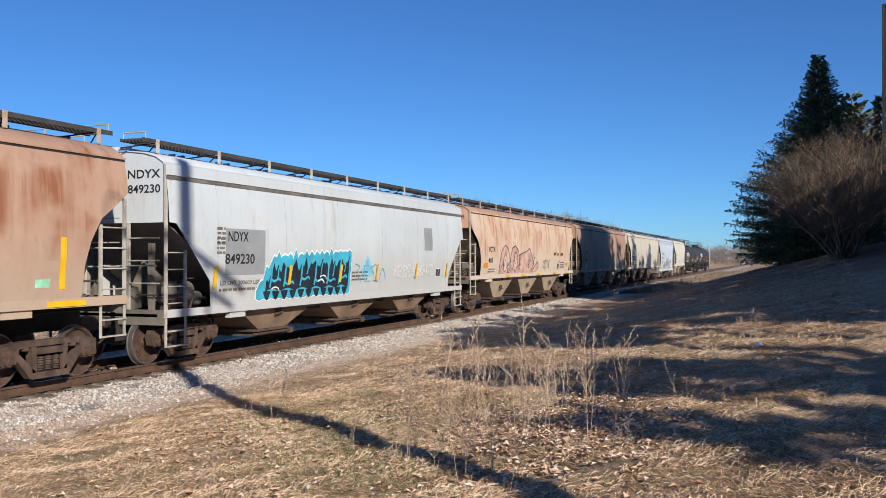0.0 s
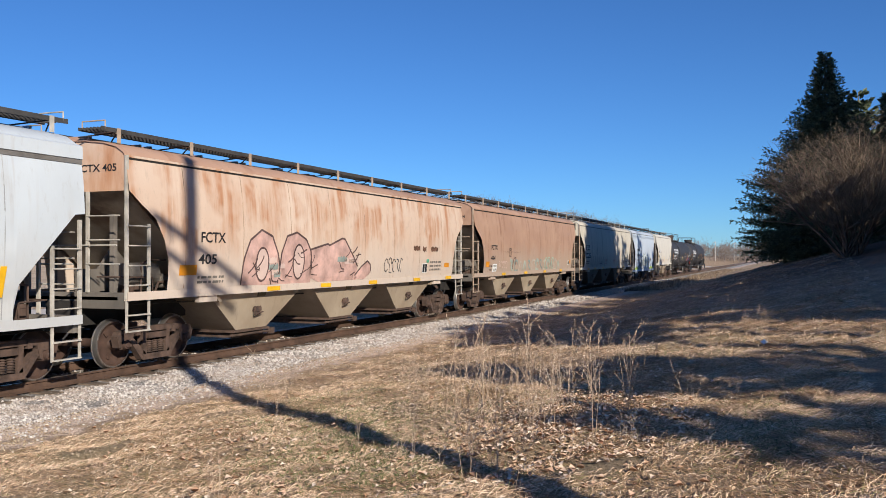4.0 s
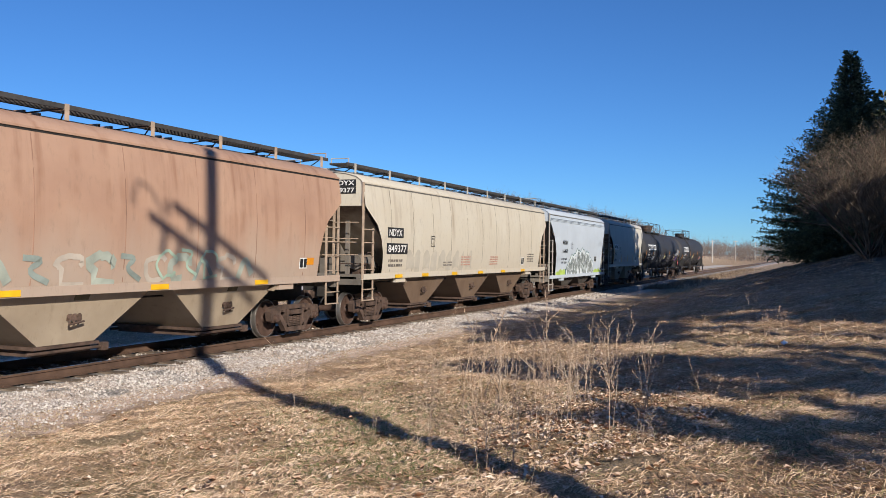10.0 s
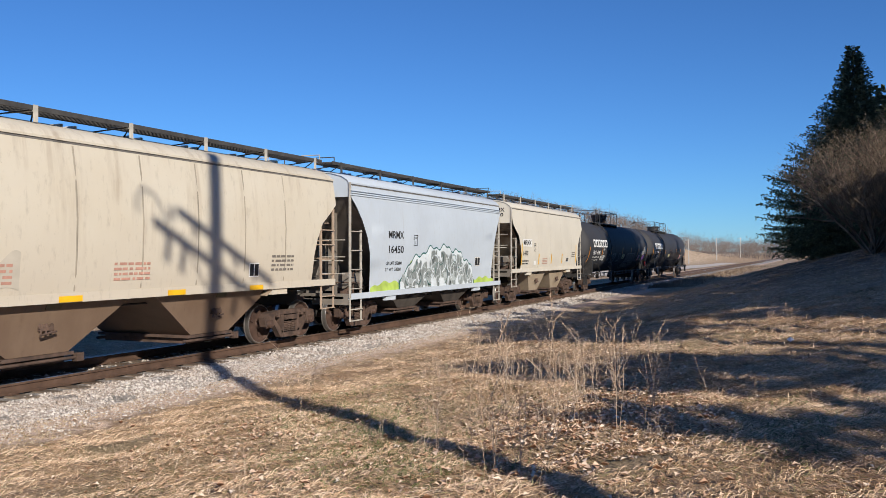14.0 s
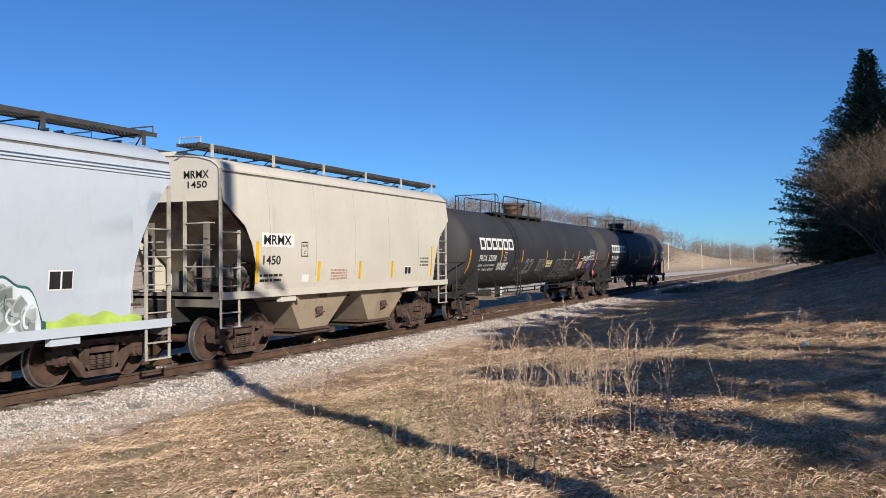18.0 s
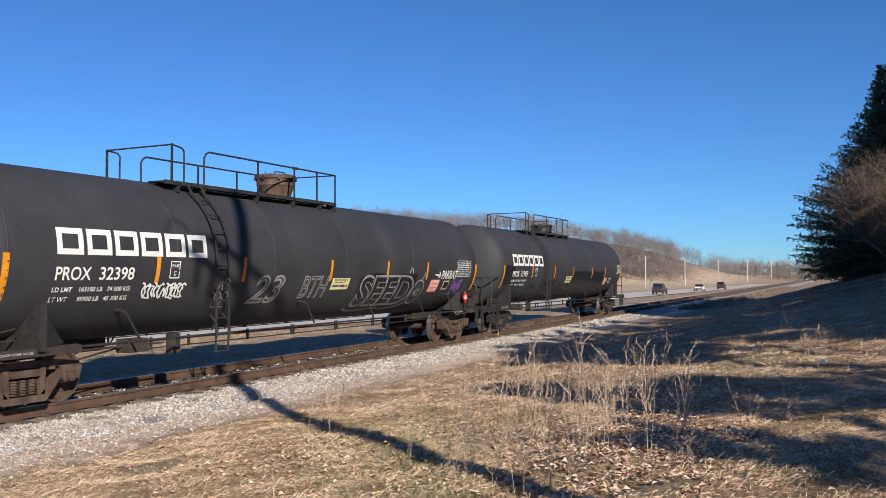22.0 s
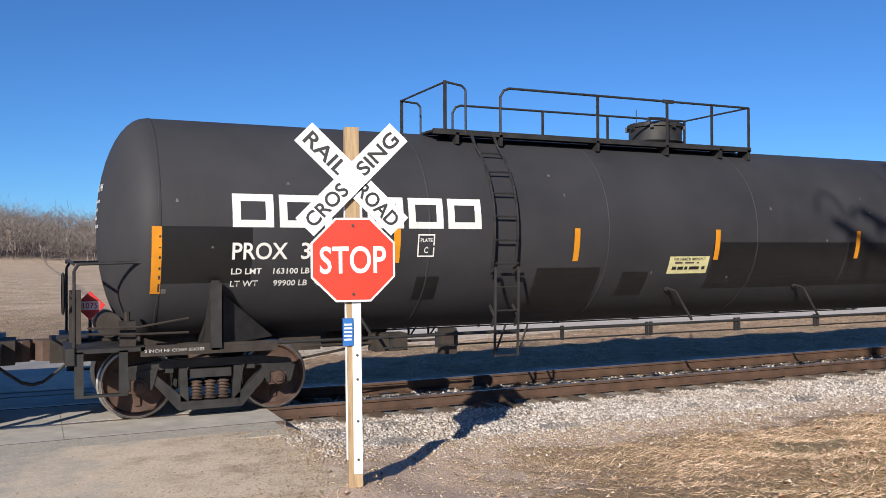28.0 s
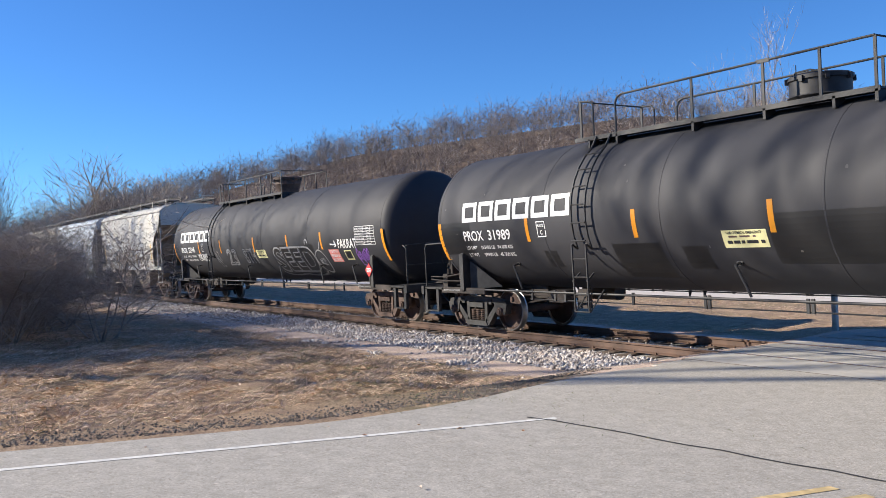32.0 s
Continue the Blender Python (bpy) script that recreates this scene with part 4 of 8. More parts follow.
        part("running_board", g, M_GALV, car, "dark steel grating walkway on the roof")
    pm = G().box(-0.045, 0.045, -0.03, -0.012, -0.14, 0.145).box(-0.02, 0.02, -0.02, 0.55, 0.045, 0.085).mesh("board_post", post_mat)
    bm_ = G().rod((0.0, 0.02, 0.07), (0.42, 0.56, -0.05), 0.014, 5).rod((0.0, 0.02, 0.07), (-0.42, 0.56, -0.05), 0.014, 5).mesh("board_brace", M_DARKFRAME)
    k = max(3, round(L / 1.9))
    for i in range(k):
        x = -H + 0.25 + (L - 0.5) * i / (k - 1)
        for turn, y in ((0, -1.08), (180, 1.08)):
            p_ = part("board_post", pm, None, car, m=pose(x, y, board, 0, 0, turn))
            part("board_brace", bm_, None, p_)
    for x0 in (-H - 0.12, H - 0.02):
        g = G()
        for y in (-1.05, 1.05):
            q = y * 0.48
            g.pipe([(x0 + 0.07, y, board + 0.1), (x0 + 0.07, y, board + 0.26), (x0 + 0.07, q, board + 0.26), (x0 + 0.07, q, board + 0.1)], 0.013, 6)
        pieces("roof_grab", g, post_mat, car)
    for i in range(int(L / 1.7)):
        g = G()
        x = -H + 0.9 + i * 1.7
        g.box(x - 0.75, x + 0.75, -0.38, 0.38, 4.345, 4.40)
        g.box(x - 0.72, x - 0.66, -0.46, 0.46, 4.33, 4.43)
        g.box(x + 0.66, x + 0.72, -0.46, 0.46, 4.33, 4.43)
        part("hatch_cover", g, top_paint or paint, car)
    # vertical weld seams
    if rib_step:
        x = -H + 1.6
        while x < H - 1.3:
            g = G()
            k0 = len(g.v)
            for j in range(9):
                z = foot + 0.05 + (3.85 - foot) * j / 8
                g.v += [(x - seams, surf(z) - 0.001, z), (x, surf(z) - 0.0035, z), (x + seams, surf(z) - 0.001, z)]
                if j:
                    a = k0 + 3 * j
                    g.f += [(a - 3, a - 2, a + 1, a), (a - 2, a - 1, a + 2, a + 1)]
            part("weld_seam", g, M_SEAMS[paint.name], car)
            x += rib_step
    # dark slab added to keep the gaps between the bays dark
    part("underframe", G().box(-H + 1.6, H - 1.6, -1.435, 1.435, foot - 0.05, foot - 0.018), M_DARKFRAME, car)
    # hoppers below
    span = L - 2 * 2.35
    w = span / bays
    for i in range(bays):
        c = -span / 2 + w * (i + 0.5)
        a, b = w * 0.5 - 0.16, 0.62
        zb = 0.46
        g = G()
        g.add([(c - a, -1.38, foot - 0.02), (c + a, -1.38, foot - 0.02), (c + a, 1.38, foot - 0.02), (c - a, 1.38, foot - 0.02), (c - b, -1.16, zb), (c + b, -1.16, zb), (c + b, 1.16, zb), (c - b, 1.16, zb)],
              [(0, 1, 5, 4), (1, 2, 6, 5), (2, 3, 7, 6), (3, 0, 4, 7), (4, 5, 6, 7), (0, 3, 2, 1)])
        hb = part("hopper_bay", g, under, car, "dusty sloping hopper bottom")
        g = G().box(c - 0.72, c + 0.72, -1.19, 1.19, 0.40, 0.455)
        g.box(c - 0.62, c + 0.62, -1.08, 1.08, 0.28, 0.40)
        for y in (-0.98, 0.98):
            g.rod((c - 0.8, y * 1.15, 0.34), (c + 0.95, y * 1.15, 0.34), 0.03, 8)
            g.box(c + 0.80, c + 0.95, y * 1.15 - 0.06, y * 1.15 + 0.06, 0.27, 0.41)
        part("outlet_gate", g, M_RUSTSTEEL, hb, "rusty outlet gate")
        # gate lever and its bracket on the near slope
        g = G()
        ym = -1.27
        g.box(c - 0.10, c + 0.16, ym - 0.07, ym + 0.05, 0.86, 0.92)
        for q in (-0.10, 0.0, 0.10):
            g.rod((c + q, ym - 0.05, 0.78), (c + q + 0.03, ym - 0.06, 0.98), 0.018, 6)
        g.rod((c - 0.14, ym - 0.10, 0.80), (c + 0.2, ym - 0.08, 0.84), 0.02, 6)
        for q in (-0.09, 0.02, 0.13):
            g.lathe([(0.0, 0.0), (0.045, 0.0), (0.045, 0.03)], 8, Matrix.Translation((c + q, ym - 0.06, 0.93)))
        part("gate_lever", g, M_RUSTSTEEL, hb)
        yl = -1.38 + 0.22 * (foot - 1.20) / (foot - zb) - 0.012
        yh = -1.38 + 0.22 * (foot - 1.345) / (foot - zb) - 0.012
        if foot > 1.4:
            part("bay_plate", G().add([(c - 0.02, yl - 0.006, 1.20), (c + 0.30, yl - 0.006, 1.20), (c + 0.34, yh - 0.006, 1.345), (c + 0.02, yh - 0.006, 1.345), (c - 0.02, yl + 0.02, 1.20), (c + 0.30, yl + 0.02, 1.20), (c + 0.34, yh + 0.02, 1.345), (c + 0.02, yh + 0.02, 1.345)], [(0, 1, 2, 3), (7, 6, 5, 4), (0, 4, 5, 1), (1, 5, 6, 2), (2, 6, 7, 3), (3, 7, 4, 0)]), M_OLIVE, hb, "dull olive plate")
    part("brake_pipe", G().pipe([(-H + 0.2, -0.9, foot - 0.22), (-H + 3.2, -0.95, foot - 0.28), (H - 3.2, -0.95, foot - 0.28), (H - 0.2, -0.9, foot - 0.22)], 0.02, 6), M_DARKFRAME, car)
    for s in (-1, 1):
        truck(car, s * (H - truck_in))
    # brake wheel and gear at the rear end
    g = G().lathe([(0.24, 0.0), (0.27, 0.015), (0.24, 0.03)], 20, pose(H + 0.16, 0.55, 2.35, 0, 0, 90))
    for a in range(5):
        g.rod((H + 0.15, 0.55, 2.35), (H + 0.15, 0.55 + 0.25 * math.cos(a * 1.2566), 2.35 + 0.25 * math.sin(a * 1.2566)), 0.012, 5)
    g.rod((H + 0.15, 0.55, 2.35), (H - 0.1, 0.55, 2.35), 0.025, 8)
    part("brake_wheel", g, M_SHADOWGREY, car)
    g = G().rod((-H + 0.55, -0.95, foot + 0.35), (-H + 1.35, -0.95, foot + 0.35), 0.22, 16)
    part("air_reservoir", g, M_SHADOWGREY, car)
    # brake gear on the open end platforms
    for s in (-1, 1):
        g = G()
        x = s * (H - 0.8)
        g.pipe([(x, -1.15, foot - 0.05), (x, -1.15, foot + 0.55), (x - s * 0.3, -1.1, foot + 0.62), (x - s * 0.9, -1.0, foot + 0.62)], 0.02, 6)
        g.pipe([(x - s * 0.25, -1.22, foot - 0.05), (x - s * 0.25, -1.22, foot + 0.28), (x + s * 0.35, -1.2, foot + 0.30), (x + s * 0.35, -0.4, foot + 0.30)], 0.016, 6)
        g.pipe([(x - s * 1.1, -1.1, foot - 0.03), (x - s * 1.0, -1.12, foot + 0.20), (x - s * 0.5, -1.15, foot + 0.18), (x - s * 0.4, -1.15, foot - 0.03)], 0.024, 6)
        pieces("air_pipe", g, M_RUSTSTEEL, car)
        g = G().box(*sorted((x - s * 0.18, x + s * 0.14)), -1.0, -0.72, foot - 0.03, foot + 0.24)
        g.box(*sorted((x - s * 0.08, x + s * 0.06)), -1.06, -0.98, foot + 0.05, foot + 0.17)
        part("valve_block", g, M_RUSTSTEEL, car)
        g = G().lathe([(0.0, 0.0), (0.13, 0.0), (0.15, 0.03), (0.15, 0.22), (0.10, 0.28), (0.0, 0.28)], 14, Matrix.Translation((x - s * 0.75, -1.12, foot + 0.20)))
        part("brake_cylinder", g, M_SHADOWGREY, car, smooth=True)
    part("control_valve", G().box(-H + 0.4, -H + 0.62, -0.3, 0.1, foot, foot + 0.45), M_SHADOWGREY, car)
    car["half"] = H
    return car, surf, H


def reflectors(car, H, surf, xs, z0, z1, w, mat, lean=0.0, lift=0.006):
    for x in xs:
        panel_on(-H + x, -H + x + w, z0, z1, surf, mat, car, "reflector", "yellow reflective strip", lift if z0 > 1.45 else 0.045, lean)


def plate_c(car, x, z, surf, mat=None, s=0.27):
    """The small framed clearance mark."""
    g = G()
    for a, b, c_, d in ((x, x + s, z, z + 0.02), (x, x + s, z + s * 1.15, z + s * 1.15 + 0.02), (x, x + 0.02, z, z + s * 1.15), (x + s - 0.02, x + s, z, z + s * 1.15 + 0.02)):
        g.add([(a, surf(c_) - 0.008, c_), (b, surf(c_) - 0.008, c_), (b, surf(d) - 0.008, d), (a, surf(d) - 0.008, d)], [(0, 1, 2, 3)])
    part("plate_frame", g, mat or M_BLACKPAINT, car)
    lettering("C", x + s * 0.38, x + s * 0.62, z + 0.05, z + 0.14, surf, mat or M_BLACKPAINT, car, lift=0.008)
    lettering("PLATE", x + s * 0.15, x + s * 0.85, z + s * 0.80, z + s * 1.0, surf, mat or M_BLACKPAINT, car, lift=0.008)


def data_box(car, x, z, surf, w=0.38, h=0.3):
    panel_on(x, x + w, z, z + h, surf, M_WHITE, car, "data_frame", "", 0.005)
    for i in range(2):
        panel_on(x + 0.025 + i * w * 0.5, x + w * 0.5 - 0.012 + i * w * 0.48, z + 0.025, z + h - 0.025, surf, M_BLACKPAINT, car, "data_panel", "", 0.009)


P_TAN = car_paint("faded_tan_wagon_paint", (0.66, 0.49, 0.375), (0.50, 0.25, 0.135), 0.54, seed=3, pale=(0.72, 0.58, 0.47), dust=(0.62, 0.54, 0.465))
P_BROWN = car_paint("rust_brown_wagon_paint", (0.42, 0.255, 0.18), (0.31, 0.165, 0.105), 0.32, seed=9, pale=(0.50, 0.32, 0.225), dust=(0.46, 0.38, 0.31))
P_RUST = car_paint("rusty_red_wagon_paint", (0.44, 0.26, 0.18), (0.30, 0.12, 0.06), 0.6, seed=14, pale=(0.52, 0.35, 0.26), dust=(0.50, 0.40, 0.31))
P_GREYBLUE = car_paint("weathered_pale_grey_paint", (0.55, 0.60, 0.64), (0.44, 0.40, 0.36), 0.16, dirt=(0.34, 0.31, 0.28), seed=5, dust=(0.50, 0.50, 0.49))
P_CREAM = car_paint("dusty_cream_wagon_paint", (0.60, 0.54, 0.435), (0.40, 0.33, 0.25), 0.22, seed=7, pale=(0.64, 0.59, 0.49), dust=(0.57, 0.51, 0.42))
P_BLUE = car_paint("pale_blue_grey_paint", (0.49, 0.55, 0.62), (0.42, 0.44, 0.46), 0.10, dirt=(0.4, 0.39, 0.38), seed=21)
P_LIGHT = car_paint("clean_pale_grey_paint", (0.60, 0.565, 0.49), (0.44, 0.40, 0.34), 0.06, dirt=(0.42, 0.37, 0.30), seed=31)
# gutter grey, also used to paint shade below the eaves
M_EAVELINE = plain("grey_eave_grime_and_shade", (0.16, 0.15, 0.14), 0.8, 0, 0.4, 3)
M_OLIVE = plain("dull_olive_plate", (0.13, 0.11, 0.06), 0.7, 0, 0.3, 4)
M_SEAMS = {m.name: plain("seam_in_" + m.name, c, 0.75, 0, 0.35, 1.2) for m, c in ((P_TAN, (0.47, 0.32, 0.225)), (P_BROWN, (0.33, 0.19, 0.13)), (P_RUST, (0.38, 0.23, 0.16)), (P_GREYBLUE, (0.40, 0.41, 0.42)), (P_BLUE, (0.5, 0.56, 0.62)), (P_LIGHT, (0.47, 0.44, 0.38)), (P_CREAM, (0.36, 0.315, 0.25)))}
OPEN_A = [(0.0, 3.35), (0.3, 3.12), (0.7, 2.85), (0.95, 2.45), (1.08, 2.05), (1.10, 1.75), (1.11, 1.44)]
OPEN_P = [(0.0, 2.86), (0.22, 2.84), (1.35, 1.68), (1.42, 1.3), (1.43, 1.12)]
OPEN_B = [(0.0, 3.62), (0.25, 3.36), (0.55, 3.0), (0.82, 2.55), (0.98, 2.1), (1.04, 1.6), (1.05, 1.1)]
M_TANLAD = plain("rusty_tan_ladder_paint", (0.42, 0.32, 0.24), 0.75, 0, 0.3, 4)

CARS = []  # wagon, where its middle stands at the start

# near-black colour holds the shade beneath the short blue wagon
M_BLACKBOTTOM = plain("shade_black_hopper_bottom", (0.06, 0.05, 0.043), 0.85, 0, 0.5, 2)
# rust brown, deepened for the shade the body throws on the bays
M_BROWNBOTTOM = car_paint("rusty_shade_brown_hopper_bottom", (0.16, 0.105, 0.07), (0.10, 0.057, 0.036), 0.6, dirt=(0.06, 0.038, 0.027), seed=12, pale=(0.22, 0.155, 0.11))

# the wagon that leaves the picture first
car, sf, H = hopper("rust-streaked tan covered hopper wagon with yellow reflector", P_RUST, 17.2, 3, 1.44, OPEN_A, 0.012, M_TANLAD, M_LADDER, 2.1, eave=2)
reflectors(car, H, sf, [15.55], 1.62, 2.5, 0.13, M_YELLOW)
reflectors(car, H, sf, [15.3], 1.33, 1.43, 0.85, M_YELLOW)
panel_on(H - 2.15, H - 1.85, 1.66, 1.80, sf, plain("mint_green_label", (0.35, 0.72, 0.5), 0.5), car)
panel_on(H - 2.1, H - 1.7, 1.92, 2.1, sf, P_BROWN, car, "rusty_patch")
bars(-H + 11.5, -H + 14.2, 1.75, 2.05, 3, sf, M_SHADOWGREY, car)
CARS.append((car, 12.93 - 8.6))

# pale grey wagon with a spray-painted piece
car, sf, H = hopper("pale grey covered hopper wagon with blue and black graffiti", P_GREYBLUE, 17.0, 3, 1.10, OPEN_P, 0.010, M_LADDER, M_LADDER, 2.75, truck_in=1.2, under=plain("brown_rusty_hopper_bottom", (0.20, 0.135, 0.095), 0.85, 0, 0.4, 1.4))
for s in (-1, 1):
    part("top_chord", G().prism([(s * 1.44, 4.06), (s * 1.535, 4.02), (s * 1.545, 3.80), (s * 1.50, 3.79)], -H, H, lambda a, b, c: (b, a, c)), P_GREYBLUE, car)
    part("gutter", G().box(-H, H, s * 1.515 - 0.012, s * 1.515 + 0.012, 3.715, 3.788), M_EAVELINE, car, "dark gutter line under the top chord")
panel_on(-H + 1.87, -H + 3.42, 1.78, 2.80, sf, M_GREYPATCH, car, "paint_patch", "grey paint patch behind the lettering")
lettering("NDYX", -H + 1.95, -H + 2.72, 2.52, 2.74, sf, M_BLACKPAINT, car)
lettering("849230", -H + 1.85, -H + 2.98, 2.02, 2.25, sf, M_BLACKPAINT, car)
lettering("LD LMT 200600 LBS", -H + 1.72, -H + 3.25, 1.56, 1.66, sf, M_SHADOWGREY, car)
bars(-H + 1.7, -H + 3.2, 1.40, 1.52, 1, sf, M_SHADOWGREY, car)
panel_on(-H + 13.18, -H + 13.9, 2.42, 3.18, sf, M_GREYPATCH, car, "paint_patch")
for i, z in enumerate((2.84, 2.62)):
    bars(-H - 0.0 + 1.55, -H + 1.85, z - 0.4, z, 4, sf, M_SHADOWGREY, car, seed=i)
reflectors(car, H, sf, [1.42, 4.45, 7.1, 9.4, 12.4, 15.2], 1.5, 1.98, 0.12, M_YELLOW, 0.12, 0.034)
data_box(car, -H + 14.3, 1.5, sf, 0.4, 0.3)
bars(-H + 7.9, -H + 8.9, 1.5, 1.8, 3, sf, M_SHADOWGREY, car, seed=5)
M_CYAN = plain("bright_blue_spray_paint", (0.06, 0.42, 0.60), 0.5, 0, 0.25, 2)
M_INK = plain("dark_blue_black_spray_paint", (0.02, 0.03, 0.045), 0.5, 0, 0.4, 2)
rng = random.Random(8)
spk = [rng.uniform(0, 1) for _ in range(60)]


def top1(x):
    t = (x + H - 3.1) / 4.7
    k = t * 18
    a = 1 - abs((k % 1) - 0.5) * 2
    return 1.30 + 1.05 * min(1, t * 6 + 0.1) * (0.82 + 0.18 * t) + 0.26 * (a - 0.4) * spk[int(k) % 60]


def low1(x):
    t = (x + H - 3.1) / 4.7
    k = t * 14
    return 1.16 + 0.10 * abs((k % 1) - 0.5)


for dz, lift, mat, inset in ((0.05, 0.011, M_WHITE, 0.0), (0.0, 0.015, M_CYAN, 0.04)):
    g = G()
    blob(g, -H + 3.08 + inset, -H + 7.82 - inset * 0.6, lambda x: low1(x) - dz * 0.5, lambda x: max(low1(x) + 0.05, top1(x) + dz), sf, lift, 130)
    part("graffiti_layer", g, mat, car, "spray-painted graffiti")
rng = random.Random(15)
g = G()
blob(g, -H + 3.5, -H + 7.66, lambda x: 1.40 + 0.03 * math.sin(x * 9), lambda x: top1(x) - 0.27 + 0.07 * math.sin(x * 13) + 0.05 * math.sin(x * 29), sf, 0.019, 110, 8)
part("graffiti_letter", g, M_INK, car, "blue-black spray-painted letters run together")
for k in range(11):
    # drips below the letters
    xa = -H + 3.42 + k * 0.39
    g = G()
    blob(g, xa, xa + 0.30, lambda x: 1.33 - 0.17 * math.sin(max(0.0, min(1.0, (x - xa) / 0.30)) * math.pi), lambda x: 1.375, sf, 0.019, 10, 3)
    part("graffiti_drip", g, M_INK, car)
for k in range(6):
    # pale blue edges that part the letters
    x = -H + 3.62 + k * 0.70 + rng.uniform(-0.05, 0.05)
    hi = top1(x + 0.3) - 0.06
    for dx, z0_, z1_, w in ((0.0, 1.46, hi, 0.07), (0.30, rng.uniform(1.62, 1.8), hi - 0.1, 0.05)):
        g = G()
        ribbon(g, [(x + dx, z0_), (x + dx + 0.05, z0_ + (z1_ - z0_) * 0.3), (x + dx + 0.04, z0_ + (z1_ - z0_) * 0.6), (x + dx + 0.16, z1_)], w, sf, 0.024)
        part("graffiti_stroke", g, M_CYAN, car)
    g = G()
    zc = rng.uniform(1.5, 1.62)
    ribbon(g, [(x + 0.05, zc + 0.06), (x + 0.2, zc), (x + 0.38, zc + 0.09), (x + 0.46, zc + 0.02)], 0.06, sf, 0.0245)
    part("graffiti_stroke", g, M_CYAN, car)
for x, z in ((3.75, 1.42), (5.95, 1.55), (6.05, 1.66)):
    g = G()
    ribbon(g, [(-H + x, z), (-H + x + 0.12, z + 0.05), (-H + x + 0.3, z + 0.02), (-H + x + 0.34, z - 0.06)], 0.035, sf, 0.028)
    part("graffiti_highlight", g, M_WHITE, car)
g = G()
blob(g, -H + 8.5, -H + 9.35, lambda x: 1.72 - 0.1 * math.sin((x + H - 8.5) * 3.7), lambda x: 1.80 + 0.45 * max(0.0, 1 - abs(x + H - 8.85) * 2.6), sf, 0.008, 20, 4)
part("graffiti_patch", g, plain("light_blue_spray_paint", (0.25, 0.55, 0.72), 0.5), car)
for pts in wild(12, -H + 8.0, -H + 10.2, 1.45, 2.0, 4):
    g = G()
    ribbon(g, pts, 0.03, sf, 0.011)
    part("graffiti_tag", g, M_CYAN, car)
for pts in wild(17, -H + 10.6, -H + 14.0, 1.55, 1.95, 9) + wild(18, -H + 10.7, -H + 13.9, 1.5, 1.85, 7):
    g = G()
    ribbon(g, pts, 0.03, sf, 0.011)
    part("graffiti_tag", g, M_WHITE, car)
# lettering on the end that looks along the track
lettering("NDYX", -1.35, -0.55, 3.75, 3.92, None, M_BLACKPAINT, car, at=lambda a, b: (-H + 0.022, a * -1 - 1.9, b))
lettering("849230", -1.35, -0.55, 3.45, 3.62, None, M_BLACKPAINT, car, at=lambda a, b: (-H + 0.022, a * -1 - 1.9, b))
CARS.append((car, 22.56))

# tan wagon with bubble graffiti
car, sf, H = hopper("rust-streaked tan covered hopper wagon with faded pink graffiti", P_TAN, 17.8, 3, 1.44, OPEN_A, 0.012, M_TANLAD, M_LADDER, 2.0, eave=2, top_paint=P_BROWN)
lettering("FCTX", -H + 2.08, -H + 2.92, 2.42, 2.64, sf, M_BLACKPAINT, car)
lettering("405", -H + 2.0, -H + 2.62, 1.97, 2.18, sf, M_BLACKPAINT, car)
panel_on(-H + 1.42, -H + 1.97, 1.75, 1.96, sf, M_ORANGE, car, "reflector", "orange reflective sheet")
bars(-H + 2.0, -H + 2.9, 1.55, 1.75, 2, sf, M_SHADOWGREY, car)
reflectors(car, H, sf, [4.6, 7.1, 9.9, 13.15, 16.0], 1.33, 1.43, 0.55, M_YELLOW)
panel_on(H - 1.95, H - 1.5, 1.75, 1.90, sf, M_ORANGE, car, "reflector", "orange reflective sheet")
data_box(car, -H + 13.87, 1.58, sf, 0.4, 0.32)
panel_on(-H + 14.2, -H + 14.42, 1.92, 2.04, sf, plain("green_label", (0.12, 0.4, 0.25), 0.5), car)
bars(-H + 14.5, -H + 15.5, 1.62, 2.0, 3, sf, M_SHADOWGREY, car)
M_STAIN = plain("dark_rust_stain", (0.13, 0.065, 0.04), 0.85, 0, 0.5, 9)
for x0, w, z in ((13.1, 0.52, 2.40), (13.85, 0.30, 2.37), (14.55, 0.66, 2.38)):
    g = G()
    x = -H + x0
    blob(g, x, x + w, lambda q: z - 0.03 - 0.05 * abs(math.sin(q * 17)) - 0.03 * abs(math.sin(q * 41 + 1)), lambda q: z + 0.07 + 0.02 * math.sin(q * 23), sf, 0.006, 26, 2)
    part("dark_stain", g, M_STAIN, car, "ragged rust stain")
M_PINKPAINT = plain("faded_pink_spray_paint", (0.57, 0.37, 0.32), 0.7, 0, 0.4, 2)
M_DULLGREY = plain("faded_black_spray_paint", (0.12, 0.075, 0.07), 0.7, 0, 0.4, 2)
M_TEALGREY = plain("greenish_grey_spray_paint", (0.28, 0.33, 0.30), 0.7, 0, 0.3, 2)
M_PALEPINK = plain("pale_pink_spray_paint", (0.66, 0.50, 0.44), 0.7, 0, 0.15, 2)


def knots(pts):
    return lambda x: float(np.interp(x + H, [q[0] for q in pts], [q[1] for q in pts]))


